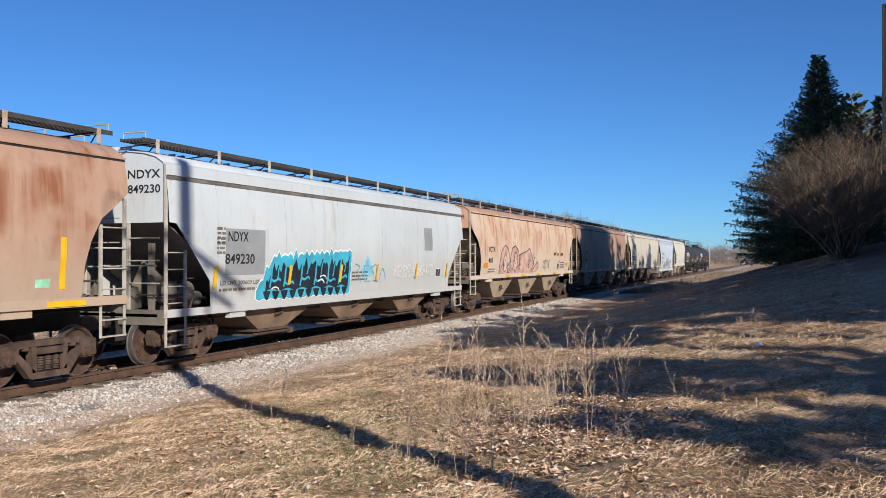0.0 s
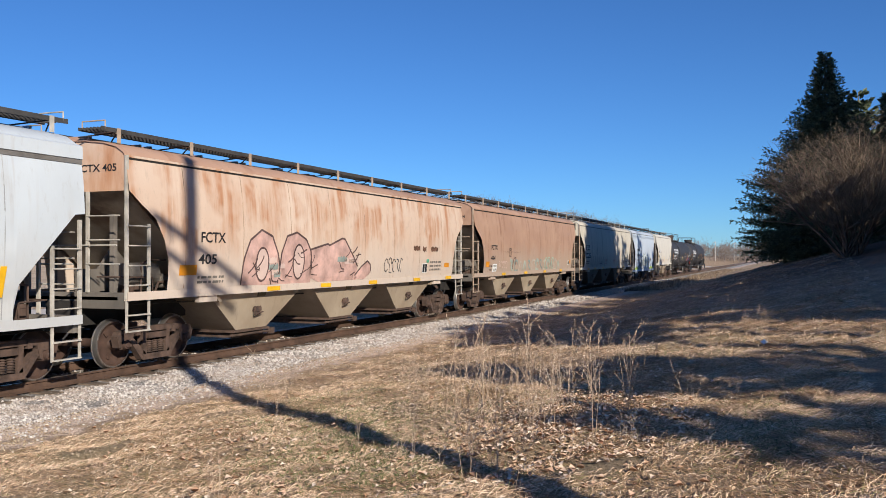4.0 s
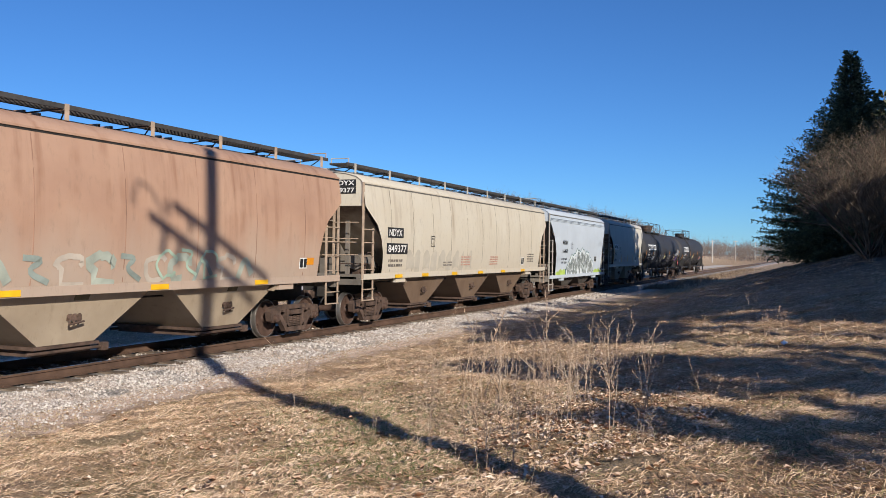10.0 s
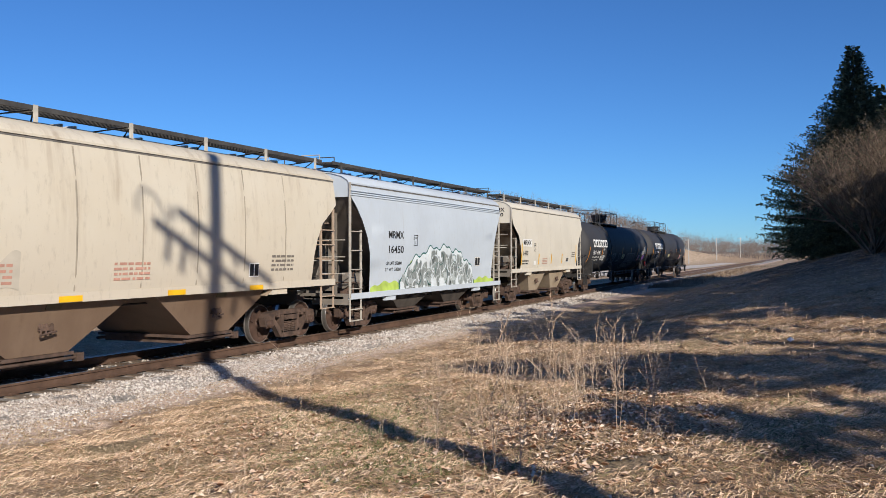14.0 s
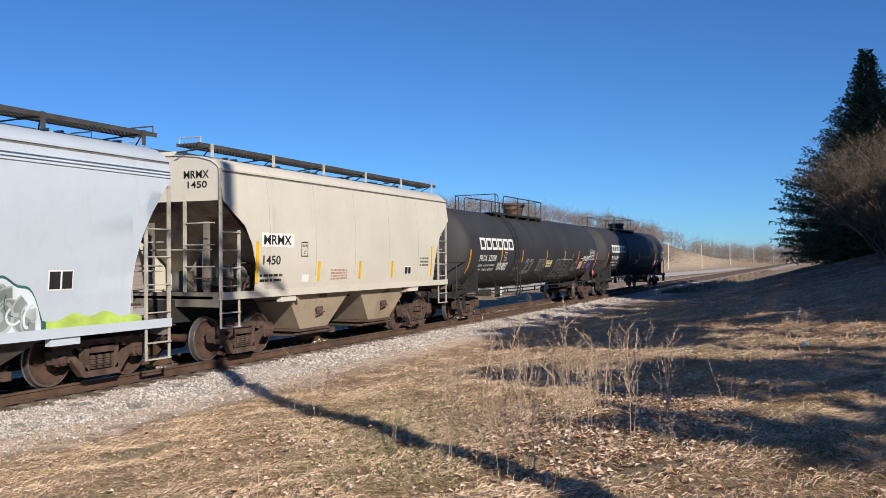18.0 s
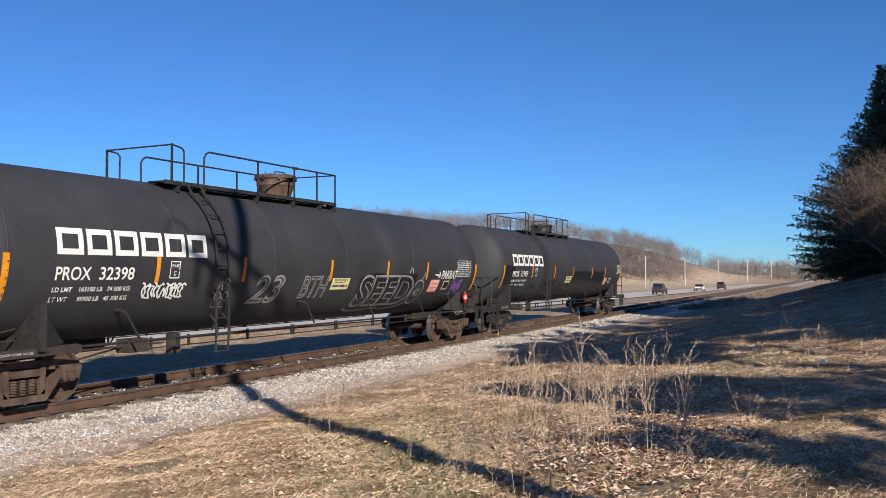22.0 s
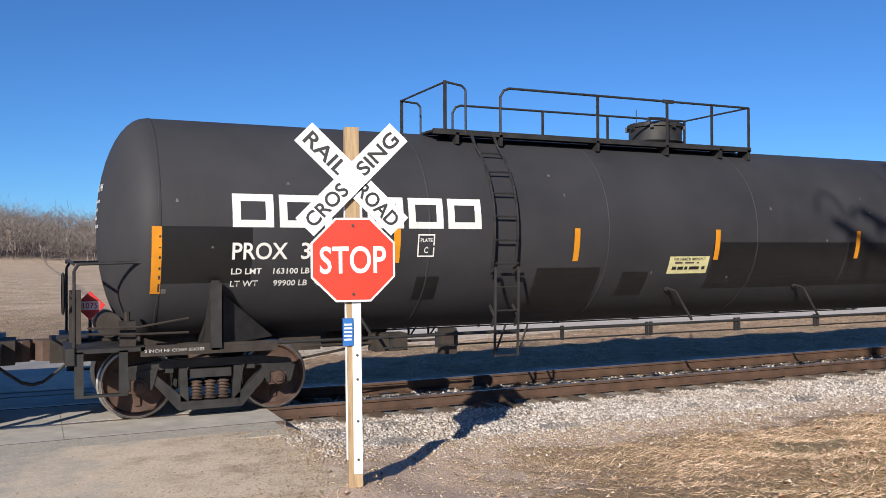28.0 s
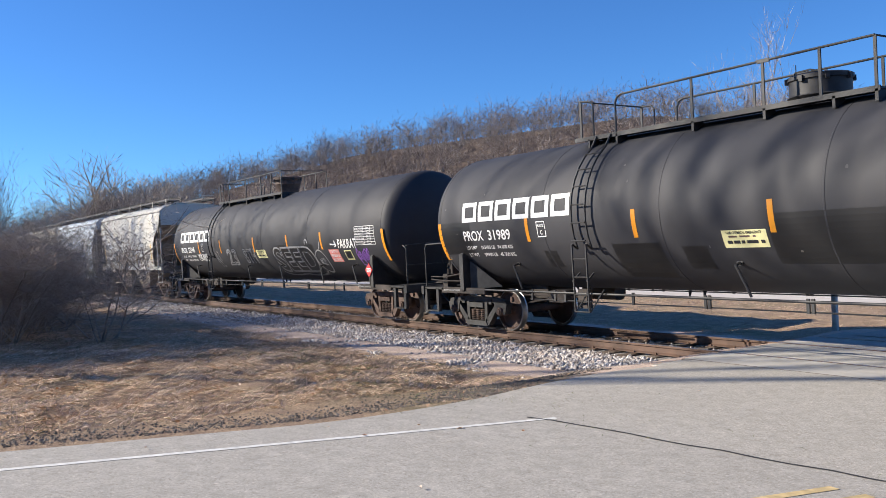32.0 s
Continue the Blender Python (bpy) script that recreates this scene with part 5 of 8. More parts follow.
SHAPES = (  # upper and lower edge of each faded letter
    ([(3.55, 1.5), (3.6, 2.05), (3.85, 2.5), (4.3, 2.74), (4.75, 2.6), (5.0, 2.2), (5.1, 1.9)], [(3.55, 1.49), (5.1, 1.47)]),
    ([(5.05, 1.5), (5.15, 2.2), (5.4, 2.62), (5.85, 2.72), (6.3, 2.55), (6.55, 2.25), (6.6, 1.8)], [(5.05, 1.47), (6.6, 1.47)]),
    ([(6.5, 2.3), (7.4, 2.46), (7.5, 2.42), (8.2, 2.62), (8.35, 2.6), (8.9, 2.1), (9.15, 1.85)], [(6.5, 1.6), (7.0, 1.47), (9.15, 1.48)]),
    ([(9.0, 1.6), (9.4, 1.85), (9.75, 2.0), (9.95, 1.9), (10.0, 1.7)], [(9.0, 1.5), (9.6, 1.47), (10.0, 1.66)]),
)
for hi_, lo_ in SHAPES:
    g = G()
    x0, x1 = -H + hi_[0][0], -H + hi_[-1][0]
    blob(g, x0, x1, knots(lo_), lambda x: max(knots(lo_)(x) + 0.02, knots(hi_)(x)), sf, 0.007, 40, 8)
    part("graffiti_fill", g, M_PINKPAINT, car, "faded pink graffiti letter")
    g = G()
    ribbon(g, [(x0 + (x1 - x0) * i / 40, knots(hi_)(x0 + (x1 - x0) * i / 40)) for i in range(41)], 0.05, sf, 0.012)
    part("graffiti_outline", g, M_DULLGREY, car)
for cx, cz, rx, rz in ((4.35, 1.95, 0.26, 0.38), (5.95, 2.0, 0.26, 0.42)):
    g = G()
    blob(g, -H + cx - rx, -H + cx + rx, lambda x: cz - rz * math.sqrt(max(0.0, 1 - ((x + H - cx) / rx) ** 2)), lambda x: 0.005 + cz + rz * math.sqrt(max(0.0, 1 - ((x + H - cx) / rx) ** 2)), sf, 0.011, 18, 6)
    part("graffiti_counter", g, M_PALEPINK, car)
    g = G()
    ribbon(g, arc(-H + cx, cz, rx, rz, 0, 6.28, 24), 0.045, sf, 0.015)
    part("graffiti_outline", g, M_DULLGREY, car)
rng = random.Random(4)
for k in range(26):
    x, z = -H + rng.uniform(3.7, 9.4), rng.uniform(1.55, 2.25)
    g = G()
    q = rng.uniform(-0.5, 0.5)
    ribbon(g, [(x, z), (x + 0.12 + q * 0.2, z + q * 0.3), (x + 0.2 + q * 0.3, z + q * 0.7), (x + 0.3, z + q * 0.75)], rng.uniform(0.02, 0.045), sf, 0.0135)
    part("graffiti_stroke", g, M_DULLGREY, car)
for k in range(9):
    x, z = -H + rng.uniform(3.8, 9.0), rng.uniform(1.6, 2.2)
    g = G()
    blob(g, x, x + rng.uniform(0.25, 0.6), lambda q: z, lambda q: z + rng.uniform(0.10, 0.16), sf, 0.0095, 12, 2)
    part("graffiti_patch", g, M_PALEPINK if k % 3 else M_TEALGREY, car)
for pts in wild(29, -H + 10.9, -H + 12.3, 1.62, 2.1, 5):
    g = G()
    ribbon(g, pts, 0.03, sf, 0.009)
    part("graffiti_tag", g, M_INK, car)
lettering("FCTX 405", -1.3, -0.35, 3.72, 3.86, None, M_BLACKPAINT, car, at=lambda a, b: (-H + 0.022, a * -1 - 1.6, b))
CARS.append((car, 41.07))

# brown wagon with pale script
car, sf, H = hopper("rust-brown covered hopper wagon with pale green script graffiti", P_BROWN, 17.4, 3, 1.44, OPEN_A, 0.012, M_TANLAD, M_TANLAD, 2.0, eave=2)
lettering("FCTX", -H + 1.97, -H + 2.78, 2.40, 2.60, sf, M_BLACKPAINT, car)
lettering("484", -H + 1.93, -H + 2.5, 1.97, 2.15, sf, M_BLACKPAINT, car)
panel_on(-H + 1.32, -H + 1.78, 1.70, 1.92, sf, M_ORANGE, car, "reflector", "orange reflective sheet")
panel_on(-H + 2.2, -H + 2.76, 1.5, 1.82, sf, M_WHITE, car, "label_sheet", "white label with number bars")
lettering("224600", -H + 2.28, -H + 2.70, 1.69, 1.78, sf, M_INK, car)
lettering("61400", -H + 2.36, -H + 2.70, 1.54, 1.63, sf, M_INK, car)
lettering("LD LMT", -H + 1.80, -H + 2.14, 1.69, 1.77, sf, M_DULLGREY, car)
lettering("LT WT", -H + 1.80, -H + 2.10, 1.54, 1.62, sf, M_DULLGREY, car)
plate_c(car, -H + 4.45, 2.12, sf, s=0.3)
bars(-H + 3.7, -H + 6.1, 2.30, 2.34, 1, sf, M_DULLGREY, car)
reflectors(car, H, sf, [3.5, 6.9, 10.3, 13.6], 1.33, 1.43, 0.5, M_YELLOW)
panel_on(H - 1.7, H - 1.35, 1.75, 1.92, sf, M_ORANGE, car, "reflector", "orange reflective sheet")
data_box(car, H - 2.0, 1.66, sf, 0.34, 0.26)
M_PALEGREEN = plain("pale_grey_green_spray_paint", (0.38, 0.42, 0.36), 0.7, 0, 0.25, 2)
M_GHOSTGREY = plain("grey_beige_overspray", (0.50, 0.44, 0.37), 0.8, 0, 0.2, 2)
M_MINT = plain("mint_spray_paint", (0.37, 0.50, 0.40), 0.7, 0, 0.25, 2)
for i, pts in enumerate(wild(41, -H + 4.5, -H + 13.6, 1.45, 2.0, 13)):
    g = G()
    ribbon(g, pts, 0.10 if i % 3 else 0.16, sf, 0.009)
    part("graffiti_script", g, (M_PALEGREEN, M_TEALGREY, M_GHOSTGREY)[i % 3], car, "pale faded script graffiti")
for i, pts in enumerate(wild(43, -H + 10.4, -H + 12.3, 1.5, 2.1, 3)):
    g = G()
    ribbon(g, pts, 0.06, sf, 0.013)
    part("graffiti_script", g, M_MINT, car)
for pts in wild(44, -H + 3.0, -H + 4.2, 1.62, 1.95, 5):
    g = G()
    ribbon(g, pts, 0.03, sf, 0.009)
    part("graffiti_tag", g, M_PALEPINK, car)
g = G()
ribbon(g, [(-H + 5.0, 1.55), (-H + 5.05, 1.9), (-H + 5.25, 2.1), (-H + 5.45, 2.05), (-H + 5.4, 1.75)], 0.05, sf, 0.011)
part("graffiti_tag", g, M_DULLGREY, car)
lettering("FCTX 484", -1.25, -0.45, 3.62, 3.76, None, M_BLACKPAINT, car, at=lambda a, b: (-H + 0.022, a * -1 - 1.6, b))
CARS.append((car, 59.98))

# cream wagon
car, sf, H = hopper("dusty cream covered hopper wagon with black number boxes", P_CREAM, 17.9, 3, 1.44, OPEN_A, 0.02, M_LADDER, M_TANLAD, 1.55, under=M_BROWNBOTTOM)
for s, x0, x1, z0, z1 in (("NDYX", 1.34, 2.4, 2.5, 2.8), ("849377", 1.3, 2.72, 2.02, 2.34)):
    panel_on(-H + x0, -H + x1, z0, z1, sf, M_BLACKPAINT, car, "number_box", "black box with white lettering", 0.005)
    lettering(s, -H + x0 + 0.09, -H + x1 - 0.09, z0 + 0.05, z1 - 0.05, sf, M_WHITE, car)
bars(-H + 1.45, -H + 2.4, 1.62, 1.9, 2, sf, M_SHADOWGREY, car)
plate_c(car, -H + 4.5, 2.26, sf, s=0.29)
reflectors(car, H, sf, [1.95, 3.9, 6.4, 9.0, 11.6, 14.2], 1.32, 1.42, 0.5, M_YELLOW)
data_box(car, -H + 14.17, 1.6, sf, 0.36, 0.31)
M_REDPRINT = plain("faded_red_print", (0.50, 0.27, 0.21), 0.6)
for k, x in enumerate((7.2, 10.2)):
    bars(-H + x, -H + x + 0.9, 1.62, 1.98, 4, sf, M_REDPRINT, car, seed=k)
bars(-H + 5.6, -H + 6.4, 1.62, 1.8, 2, sf, M_SHADOWGREY, car, seed=9)
bars(-H + 15.0, -H + 15.9, 1.7, 2.1, 4, sf, M_SHADOWGREY, car, seed=10)
M_GHOST = plain("faded_grey_overspray", (0.50, 0.455, 0.38), 0.8, 0, 0.12, 2)
rng = random.Random(52)
for k in range(9):
    x = -H + 2.7 + k * 0.62
    g = G()
    blob(g, x, x + rng.uniform(0.35, 0.58), lambda q: 1.5 + 0.1 * math.sin(q * 5), lambda q: 2.05 + 0.12 * math.sin(q * 8 + k), sf, 0.004, 14, 4)
    part("graffiti_ghost", g, M_GHOST, car, "faded painted-over graffiti")
for s, z in (("NDYX", 3.92), ("849377", 3.72)):
    g = G()
    g.box(-H + 0.016, -H + 0.026, -1.25, -0.45, z - 0.03, z + 0.16)
    part("number_box", g, M_BLACKPAINT, car)
    lettering(s, -1.2, -0.5, z, z + 0.13, None, M_WHITE, car, at=lambda a, b: (-H + 0.012, a * -1 - 1.7, b))
CARS.append((car, 78.97))

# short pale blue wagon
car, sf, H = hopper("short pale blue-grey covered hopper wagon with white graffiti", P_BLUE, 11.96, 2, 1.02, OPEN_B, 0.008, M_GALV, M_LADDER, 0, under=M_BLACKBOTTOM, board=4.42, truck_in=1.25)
lettering("MRMX", -H + 2.1, -H + 3.1, 2.55, 2.76, sf, M_BLACKPAINT, car)
lettering("16450", -H + 2.12, -H + 3.1, 2.12, 2.34, sf, M_BLACKPAINT, car)
lettering("LD LMT 232800", -H + 1.98, -H + 3.0, 1.78, 1.88, sf, M_BLACKPAINT, car)
lettering("LT WT  53200", -H + 1.95, -H + 2.97, 1.60, 1.70, sf, M_BLACKPAINT, car)
plate_c(car, -H + 3.82, 2.34, sf, s=0.27)
data_box(car, -H + 9.1, 1.65, sf, 0.5, 0.33)
M_SPRAYGREY = plain("mid_grey_spray_paint", (0.24, 0.27, 0.27), 0.6, 0, 0.3, 2)
M_TEAL = plain("teal_outline_spray_paint", (0.03, 0.13, 0.12), 0.6, 0, 0.3, 2)
M_LIME = plain("lime_spray_paint", (0.45, 0.6, 0.12), 0.6, 0, 0.3, 2)


def top5(x):
    t = (x + H - 3.0) / 6.0
    return 1.22 + 1.08 * math.sin(min(1, max(0, t)) * math.pi) ** 0.55 + 0.07 * math.sin(x * 5.3) + 0.05 * math.sin(x * 11.7)


M_MIST = plain("light_grey_spray_paint", (0.42, 0.47, 0.48), 0.6, 0, 0.25, 2)
M_COLDWHITE = plain("cold_white_spray_paint", (0.68, 0.74, 0.78), 0.6, 0, 0.15, 2)
for inset, lift, mat, dz in ((-0.10, 0.007, M_TEAL, 0.045), (0.0, 0.011, M_COLDWHITE, 0.0)):
    g = G()
    blob(g, -H + 3.0 + inset, -H + 9.0 - inset, lambda x: 1.02 - dz * 0.3, lambda x: max(1.04, top5(x) + dz), sf, lift, 90)
    part("graffiti_layer", g, mat, car, "white and grey spray-painted graffiti")
g2 = G()
rr = random.Random(61)
# grey letter limbs on the white, each with a soft pale rim; thin white and teal lines over them
for i in range(114):
    n, kind = (84, 0) if i < 84 else (30, 1 + (i % 3 == 0))
    k0 = i if i < 84 else i - 84
    x = -H + 3.3 + 5.4 * (k0 * 17 % n + rr.random()) / n
    lim = top5(x) - 0.17
    if lim < 1.32:
        continue
    z = rr.uniform(1.16, lim - 0.08)
    a0, turn, size = rr.uniform(0.7, 2.4) + rr.choice((0, 3.14)), rr.uniform(0.8, 2.0) * rr.choice((-1, 1)), rr.uniform(0.20, 0.36)
    pts = []
    for k in range(7):
        q = k / 6
        a = a0 + turn * (q - 0.5)
        pts.append((x + size * (q * 2 - 1) * math.cos(a), min(lim, max(1.10, z + size * (q * 2 - 1) * math.sin(a)))))
    for w, mat, up in (((0.23, M_MIST, 0.0), (0.16, M_SPRAYGREY, 0.0006)), ((0.045, M_COLDWHITE, 0.012),), ((0.022, M_TEAL, 0.012),))[kind]:
        g = G()
        ribbon(g, pts, w * rr.uniform(0.8, 1.1), sf, 0.0145 + 0.0013 * (i % 8) + up)
        part("graffiti_stroke", g, mat, car)
for k, (x, w, z) in enumerate(((1.1, 2.3, 1.30), (3.4, 0.7, 1.95), (8.3, 0.6, 1.8), (8.8, 2.4, 1.24))):
    blob(g2, -H + x, -H + x + w, lambda q: 1.03, lambda q: 1.05 + (z - 1.05) * math.sin(max(0.05, min(0.95, (q + H - x) / w)) * math.pi) ** 0.5 + 0.04 * math.sin(q * 9), sf, 0.0045, 26, 4)
pieces("graffiti_overspray", g2, M_LIME, car)
for z in (3.72, 3.78, 3.66):
    part("roof_crease", G().box(-H, H, -1.545, -1.515, z, z + 0.012), P_BLUE, car)
CARS.append((car, 94.75))

# short cream wagon
car, sf, H = hopper("short clean pale grey covered hopper wagon with yellow strips", P_LIGHT, 11.5, 2, 1.44, OPEN_A, 0.008, M_LADDER, M_LADDER, 1.9)
panel_on(-H + 1.28, -H + 2.54, 2.40, 2.72, sf, M_WHITE, car, "number_box", "white box with black lettering")
lettering("MRMX", -H + 1.36, -H + 2.42, 2.46, 2.67, sf, M_BLACKPAINT, car)
lettering("1450", -H + 1.34, -H + 2.0, 2.02, 2.22, sf, M_BLACKPAINT, car)
bars(-H + 1.25, -H + 2.1, 1.62, 1.84, 2, sf, M_BLACKPAINT, car)
plate_c(car, -H + 2.84, 2.2, sf, s=0.28)
reflectors(car, H, sf, [1.08, 10.1], 1.62, 2.52, 0.11, M_YELLOW)
reflectors(car, H, sf, [3.58, 5.6, 7.45], 1.62, 2.08, 0.12, M_YELLOW)
data_box(car, -H + 8.3, 1.68, sf, 0.42, 0.24)
panel_on(-H + 2.9, -H + 3.2, 1.6, 1.78, sf, M_WHITE, car)
bars(-H + 4.2, -H + 5.0, 1.62, 1.9, 4, sf, M_REDPRINT, car)
bars(-H + 9.3, -H + 9.9, 1.9, 2.2, 3, sf, M_SHADOWGREY, car)
lettering("MRMX", -1.2, -0.55, 3.82, 3.98, None, M_BLACKPAINT, car, at=lambda a, b: (-H + 0.018, a * -1 - 1.75, b))
lettering("1450", -1.1, -0.6, 3.62, 3.76, None, M_BLACKPAINT, car, at=lambda a, b: (-H + 0.018, a * -1 - 1.75, b))
CARS.append((car, 107.97))


# ---- tank wagons ----
TR, TZ = 1.515, 2.465
tk = Nodes("worn_black_tank_paint", 0.6, 0, 0.3)
mp = tk.scaled(0.5, 0.5, 0.5)
bl = tk.noise(mp, 1.2, 5, 0.6)
fi = tk.noise(tk.scaled(1, 1, 1), 30, 4, 0.7)
st_ = tk.noise(tk.scaled(3.0, 1, 0.2), 1.6, 5, 0.6)
c = tk.ramp(bl, (0.3, (0.031, 0.031, 0.035)), (0.7, (0.050, 0.050, 0.056)))
c = tk.mix(tk.ramp(st_, (0.55, 0.0), (0.8, 0.25)), c, (0.06, 0.054, 0.05))
c = tk.mix(tk.ramp(fi, (0.62, 0.0), (0.75, 0.35)), c, (0.075, 0.068, 0.062))
tk.put(tk.b.inputs["Roughness"], tk.ramp(bl, (0.3, 0.60), (0.7, 0.72)))
tk.bump(tk.noise(tk.scaled(1, 1, 1), 0.9, 3), 0.2, 0.03)
M_TANK = tk.color(c)
M_TANKDARK = plain("fresh_black_paint_patch", (0.012, 0.012, 0.013), 0.45, 0, 0.15, 3)
M_BLACKSTEEL = plain("black_painted_steel", (0.028, 0.027, 0.027), 0.6, 0.0, 0.4, 6)
M_TANKFOOT = plain("rust_stained_black_steel", (0.040, 0.031, 0.026), 0.8, 0, 0.5, 3)


M_RUSTYLID = plain("rusty_valve_housing", (0.10, 0.062, 0.045), 0.75, 0, 0.5, 5)

BLACKFRAME = FRAME.copy()
BLACKFRAME.materials[0] = M_BLACKSTEEL


def tsurf(z):
    return -math.sqrt(max(0.02, TR * TR - (z - TZ) ** 2))


def tank_wagon(label, number, rear=(8.2, 1.38), rear_y=-0.03, strips=(-5.9, -2.95, -0.18, 3.12, 5.66), notice=-1.08, rusty=False):
    car = thing("tank_wagon", label, "train wagon", "wagons of the freight train")
    # shell with domed heads
    g = G()
    prof = []
    E = 9.62
    for i in range(13):
        a = i / 12 * math.pi / 2
        prof.append((TR * math.sin(a), -E + 0.62 - 0.62 * math.cos(a)))
    for x in (-6.2, -3.9, -2.9, 0.0, 2.7, 6.2):
        prof.append((TR, x))
    prof += [(r, -x) for r, x in prof[12::-1]]
    n = 72
    for r, x in prof:
        for i in range(n):
            a = 2 * math.pi * i / n
            g.v.append((x, r * math.cos(a), TZ + r * math.sin(a)))
    for j in range(len(prof) - 1):
        for i in range(n):
            g.f.append((j * n + i, j * n + (i + 1) % n, (j + 1) * n + (i + 1) % n, (j + 1) * n + i))
    part("tank_shell", g, M_TANK, car, "long black cylindrical tank", True)
    # raised weld hoops
    for x in (-8.98, -5.35, -2.3, 0.75, 4.4, 8.98):
        g = G()
        g.lathe([(TR - 0.01, -0.03), (TR + 0.005, -0.012), (TR + 0.005, 0.012), (TR - 0.01, 0.03)], 72, pose(x, 0, TZ, 0, 0, 90))
        part("weld_hoop", g, M_TANK, car, smooth=True)
    # walkway, railings and the manway housing on top
    zt = 3.93
    g = G()
    for s in (-1, 1):
        g.box(-5.0, 1.25, *sorted((s * 0.42, s * 0.84)), zt, zt + 0.03)
        g.box(-5.0, 1.25, *sorted((s * 0.83, s * 0.86)), zt - 0.035, zt + 0.045)
    g.box(-4.7, -4.3, -0.84, 0.84, zt, zt + 0.03)
    part("walkway", g, M_BLACKSTEEL, car, "black steel walkway on the tank's top")
    g = G()
    for x in (-4.6, -3.85, -2.05, -0.63, 0.55, 1.2):
        for s in (-1, 1):
            g.box(x - 0.025, x + 0.025, *sorted((s * 0.60, s * 0.86)), 3.76, zt)
    pieces("walkway_bracket", g, M_BLACKSTEEL, car)
    for s in (-1, 1):
        y = s * 0.85
        g = G()
        for x in (-2.05, -0.63, 0.35, 1.2):
            g.box(x - 0.022, x + 0.022, y - 0.012, y + 0.012, zt, 4.68)
        g.pipe([(-3.86, y, zt), (-3.86, y, 4.52), (-3.80, y, 4.62), (-3.70, y, 4.66), (1.2, y, 4.68)], 0.02, 8)
        if s < 0:
            g.pipe([(-4.46, y, zt), (-4.46, y, 4.58), (-4.52, y, 4.64), (-4.80, y, 4.68)], 0.018, 8)
            g.box(-4.83, -4.78, y - 0.012, y + 0.012, zt, 4.70)
        if s > 0:
            g.pipe([(-4.46, y, zt), (-4.46, y, 4.58), (-4.52, y, 4.64), (-4.80, y, 4.66)], 0.018, 8)
            g.box(-4.83, -4.78, y - 0.012, y + 0.012, zt, 4.68)
        part("hand_rail", g, M_BLACKSTEEL, car, "black tubular railing")
    g = G().pipe([(-4.80, -0.85, 4.68), (-4.82, 0.85, 4.66)], 0.016, 6).pipe([(1.2, -0.85, 4.68), (1.2, 0.85, 4.68)], 0.016, 6)
    g.box(-0.72, -0.5, -0.87, -0.84, 4.64, 4.70)
    pieces("cross_rail", g, M_BLACKSTEEL, car)
    g = G()
    m = Matrix.Translation((-0.2, 0, 0)) @ pose(0, 0, 0, 90)
    if rusty:
        g.lathe([(0.0, 4.58), (0.47, 4.58), (0.51, 4.56), (0.51, 4.48), (0.475, 4.47), (0.46, 4.34), (0.47, 4.32), (0.44, 4.28), (0.39, 4.12), (0.37, 3.90)], 32, m)
    else:
        g.lathe([(0.0, 4.42), (0.46, 4.42), (0.50, 4.40), (0.50, 4.34), (0.47, 4.33), (0.47, 4.10), (0.50, 4.08), (0.42, 4.02), (0.40, 3.90)], 32, m)
    part("manway_housing", g, M_RUSTYLID if rusty else M_BLACKSTEEL, car, "round steel valve housing with a hinged lid", True)
    g = G()
    up = 0.14 if rusty else 0.0
    for a in range(8):
        t = a * math.pi / 4
        g.box(0.46, 0.53, -0.03, 0.03, -0.03, 0.06, Matrix.Translation((-0.2, 0, 4.33 + up)) @ pose(0, 0, 0, 0, 0, math.degrees(t)))
    g.pipe([(-0.55, -0.2, 4.42 + up), (-0.5, -0.2, 4.50 + up), (-0.2, -0.25, 4.50 + up), (0.0, -0.2, 4.43 + up)], 0.014, 6)
    g.rod((-0.62, 0, 4.42), (-0.62, 0, 4.66), 0.008, 5)
    pieces("lid_fitting", g, M_BLACKSTEEL, car)
    # ladder down the near side
    for s in (-1, 1):
        g = G()
        for q in (-4.38, -4.0):
            path = [(q, s * 0.86, 3.95)]
            for i in range(9):
                a = math.radians(38 + i * 9.5)
                path.append((q, s * math.sin(a) * (TR + 0.10), TZ + math.cos(a) * (TR + 0.10)))
            path += [(q, s * (TR + 0.11), 1.9), (q, s * (TR + 0.08), 0.62)]
            for a, b in zip(path[:-1], path[1:]):
                g.rod(a, b, 0.022, 5)
        for z, y in ((0.63, 1.6), (0.95, 1.6), (1.28, 1.61), (1.62, 1.62), (1.96, 1.63), (2.3, 1.62), (2.64, 1.60), (2.98, 1.53), (3.3, 1.39), (3.6, 1.15)):
            g.rod((-4.38, s * y, z), (-4.0, s * y, z), 0.014, 6)
        part("ladder", g, M_BLACKSTEEL, car, "steel ladder bent over the tank")
        g = G()
        for q in (-4.38, -4.0):
            g.pipe([(q, s * 1.5, 1.05), (q - 0.02, s * 1.62, 1.2), (q, s * 1.45, 1.35)], 0.02, 5)
            g.pipe([(q, s * 1.58, 0.63), (q + 0.25, s * 1.45, 1.05)], 0.016, 5)
        part("ladder_brace", g, M_BLACKSTEEL, car)
    # pipe rail low along the sides, on brackets
    for s in (-1, 1):
        g = G()
        g.rod((-8.1, s * 1.40, 0.955), (8.1, s * 1.40, 0.955), 0.022, 8)
        g.rod((-6.0, s * 1.36, 0.80), (6.6, s * 1.36, 0.80), 0.013, 6)
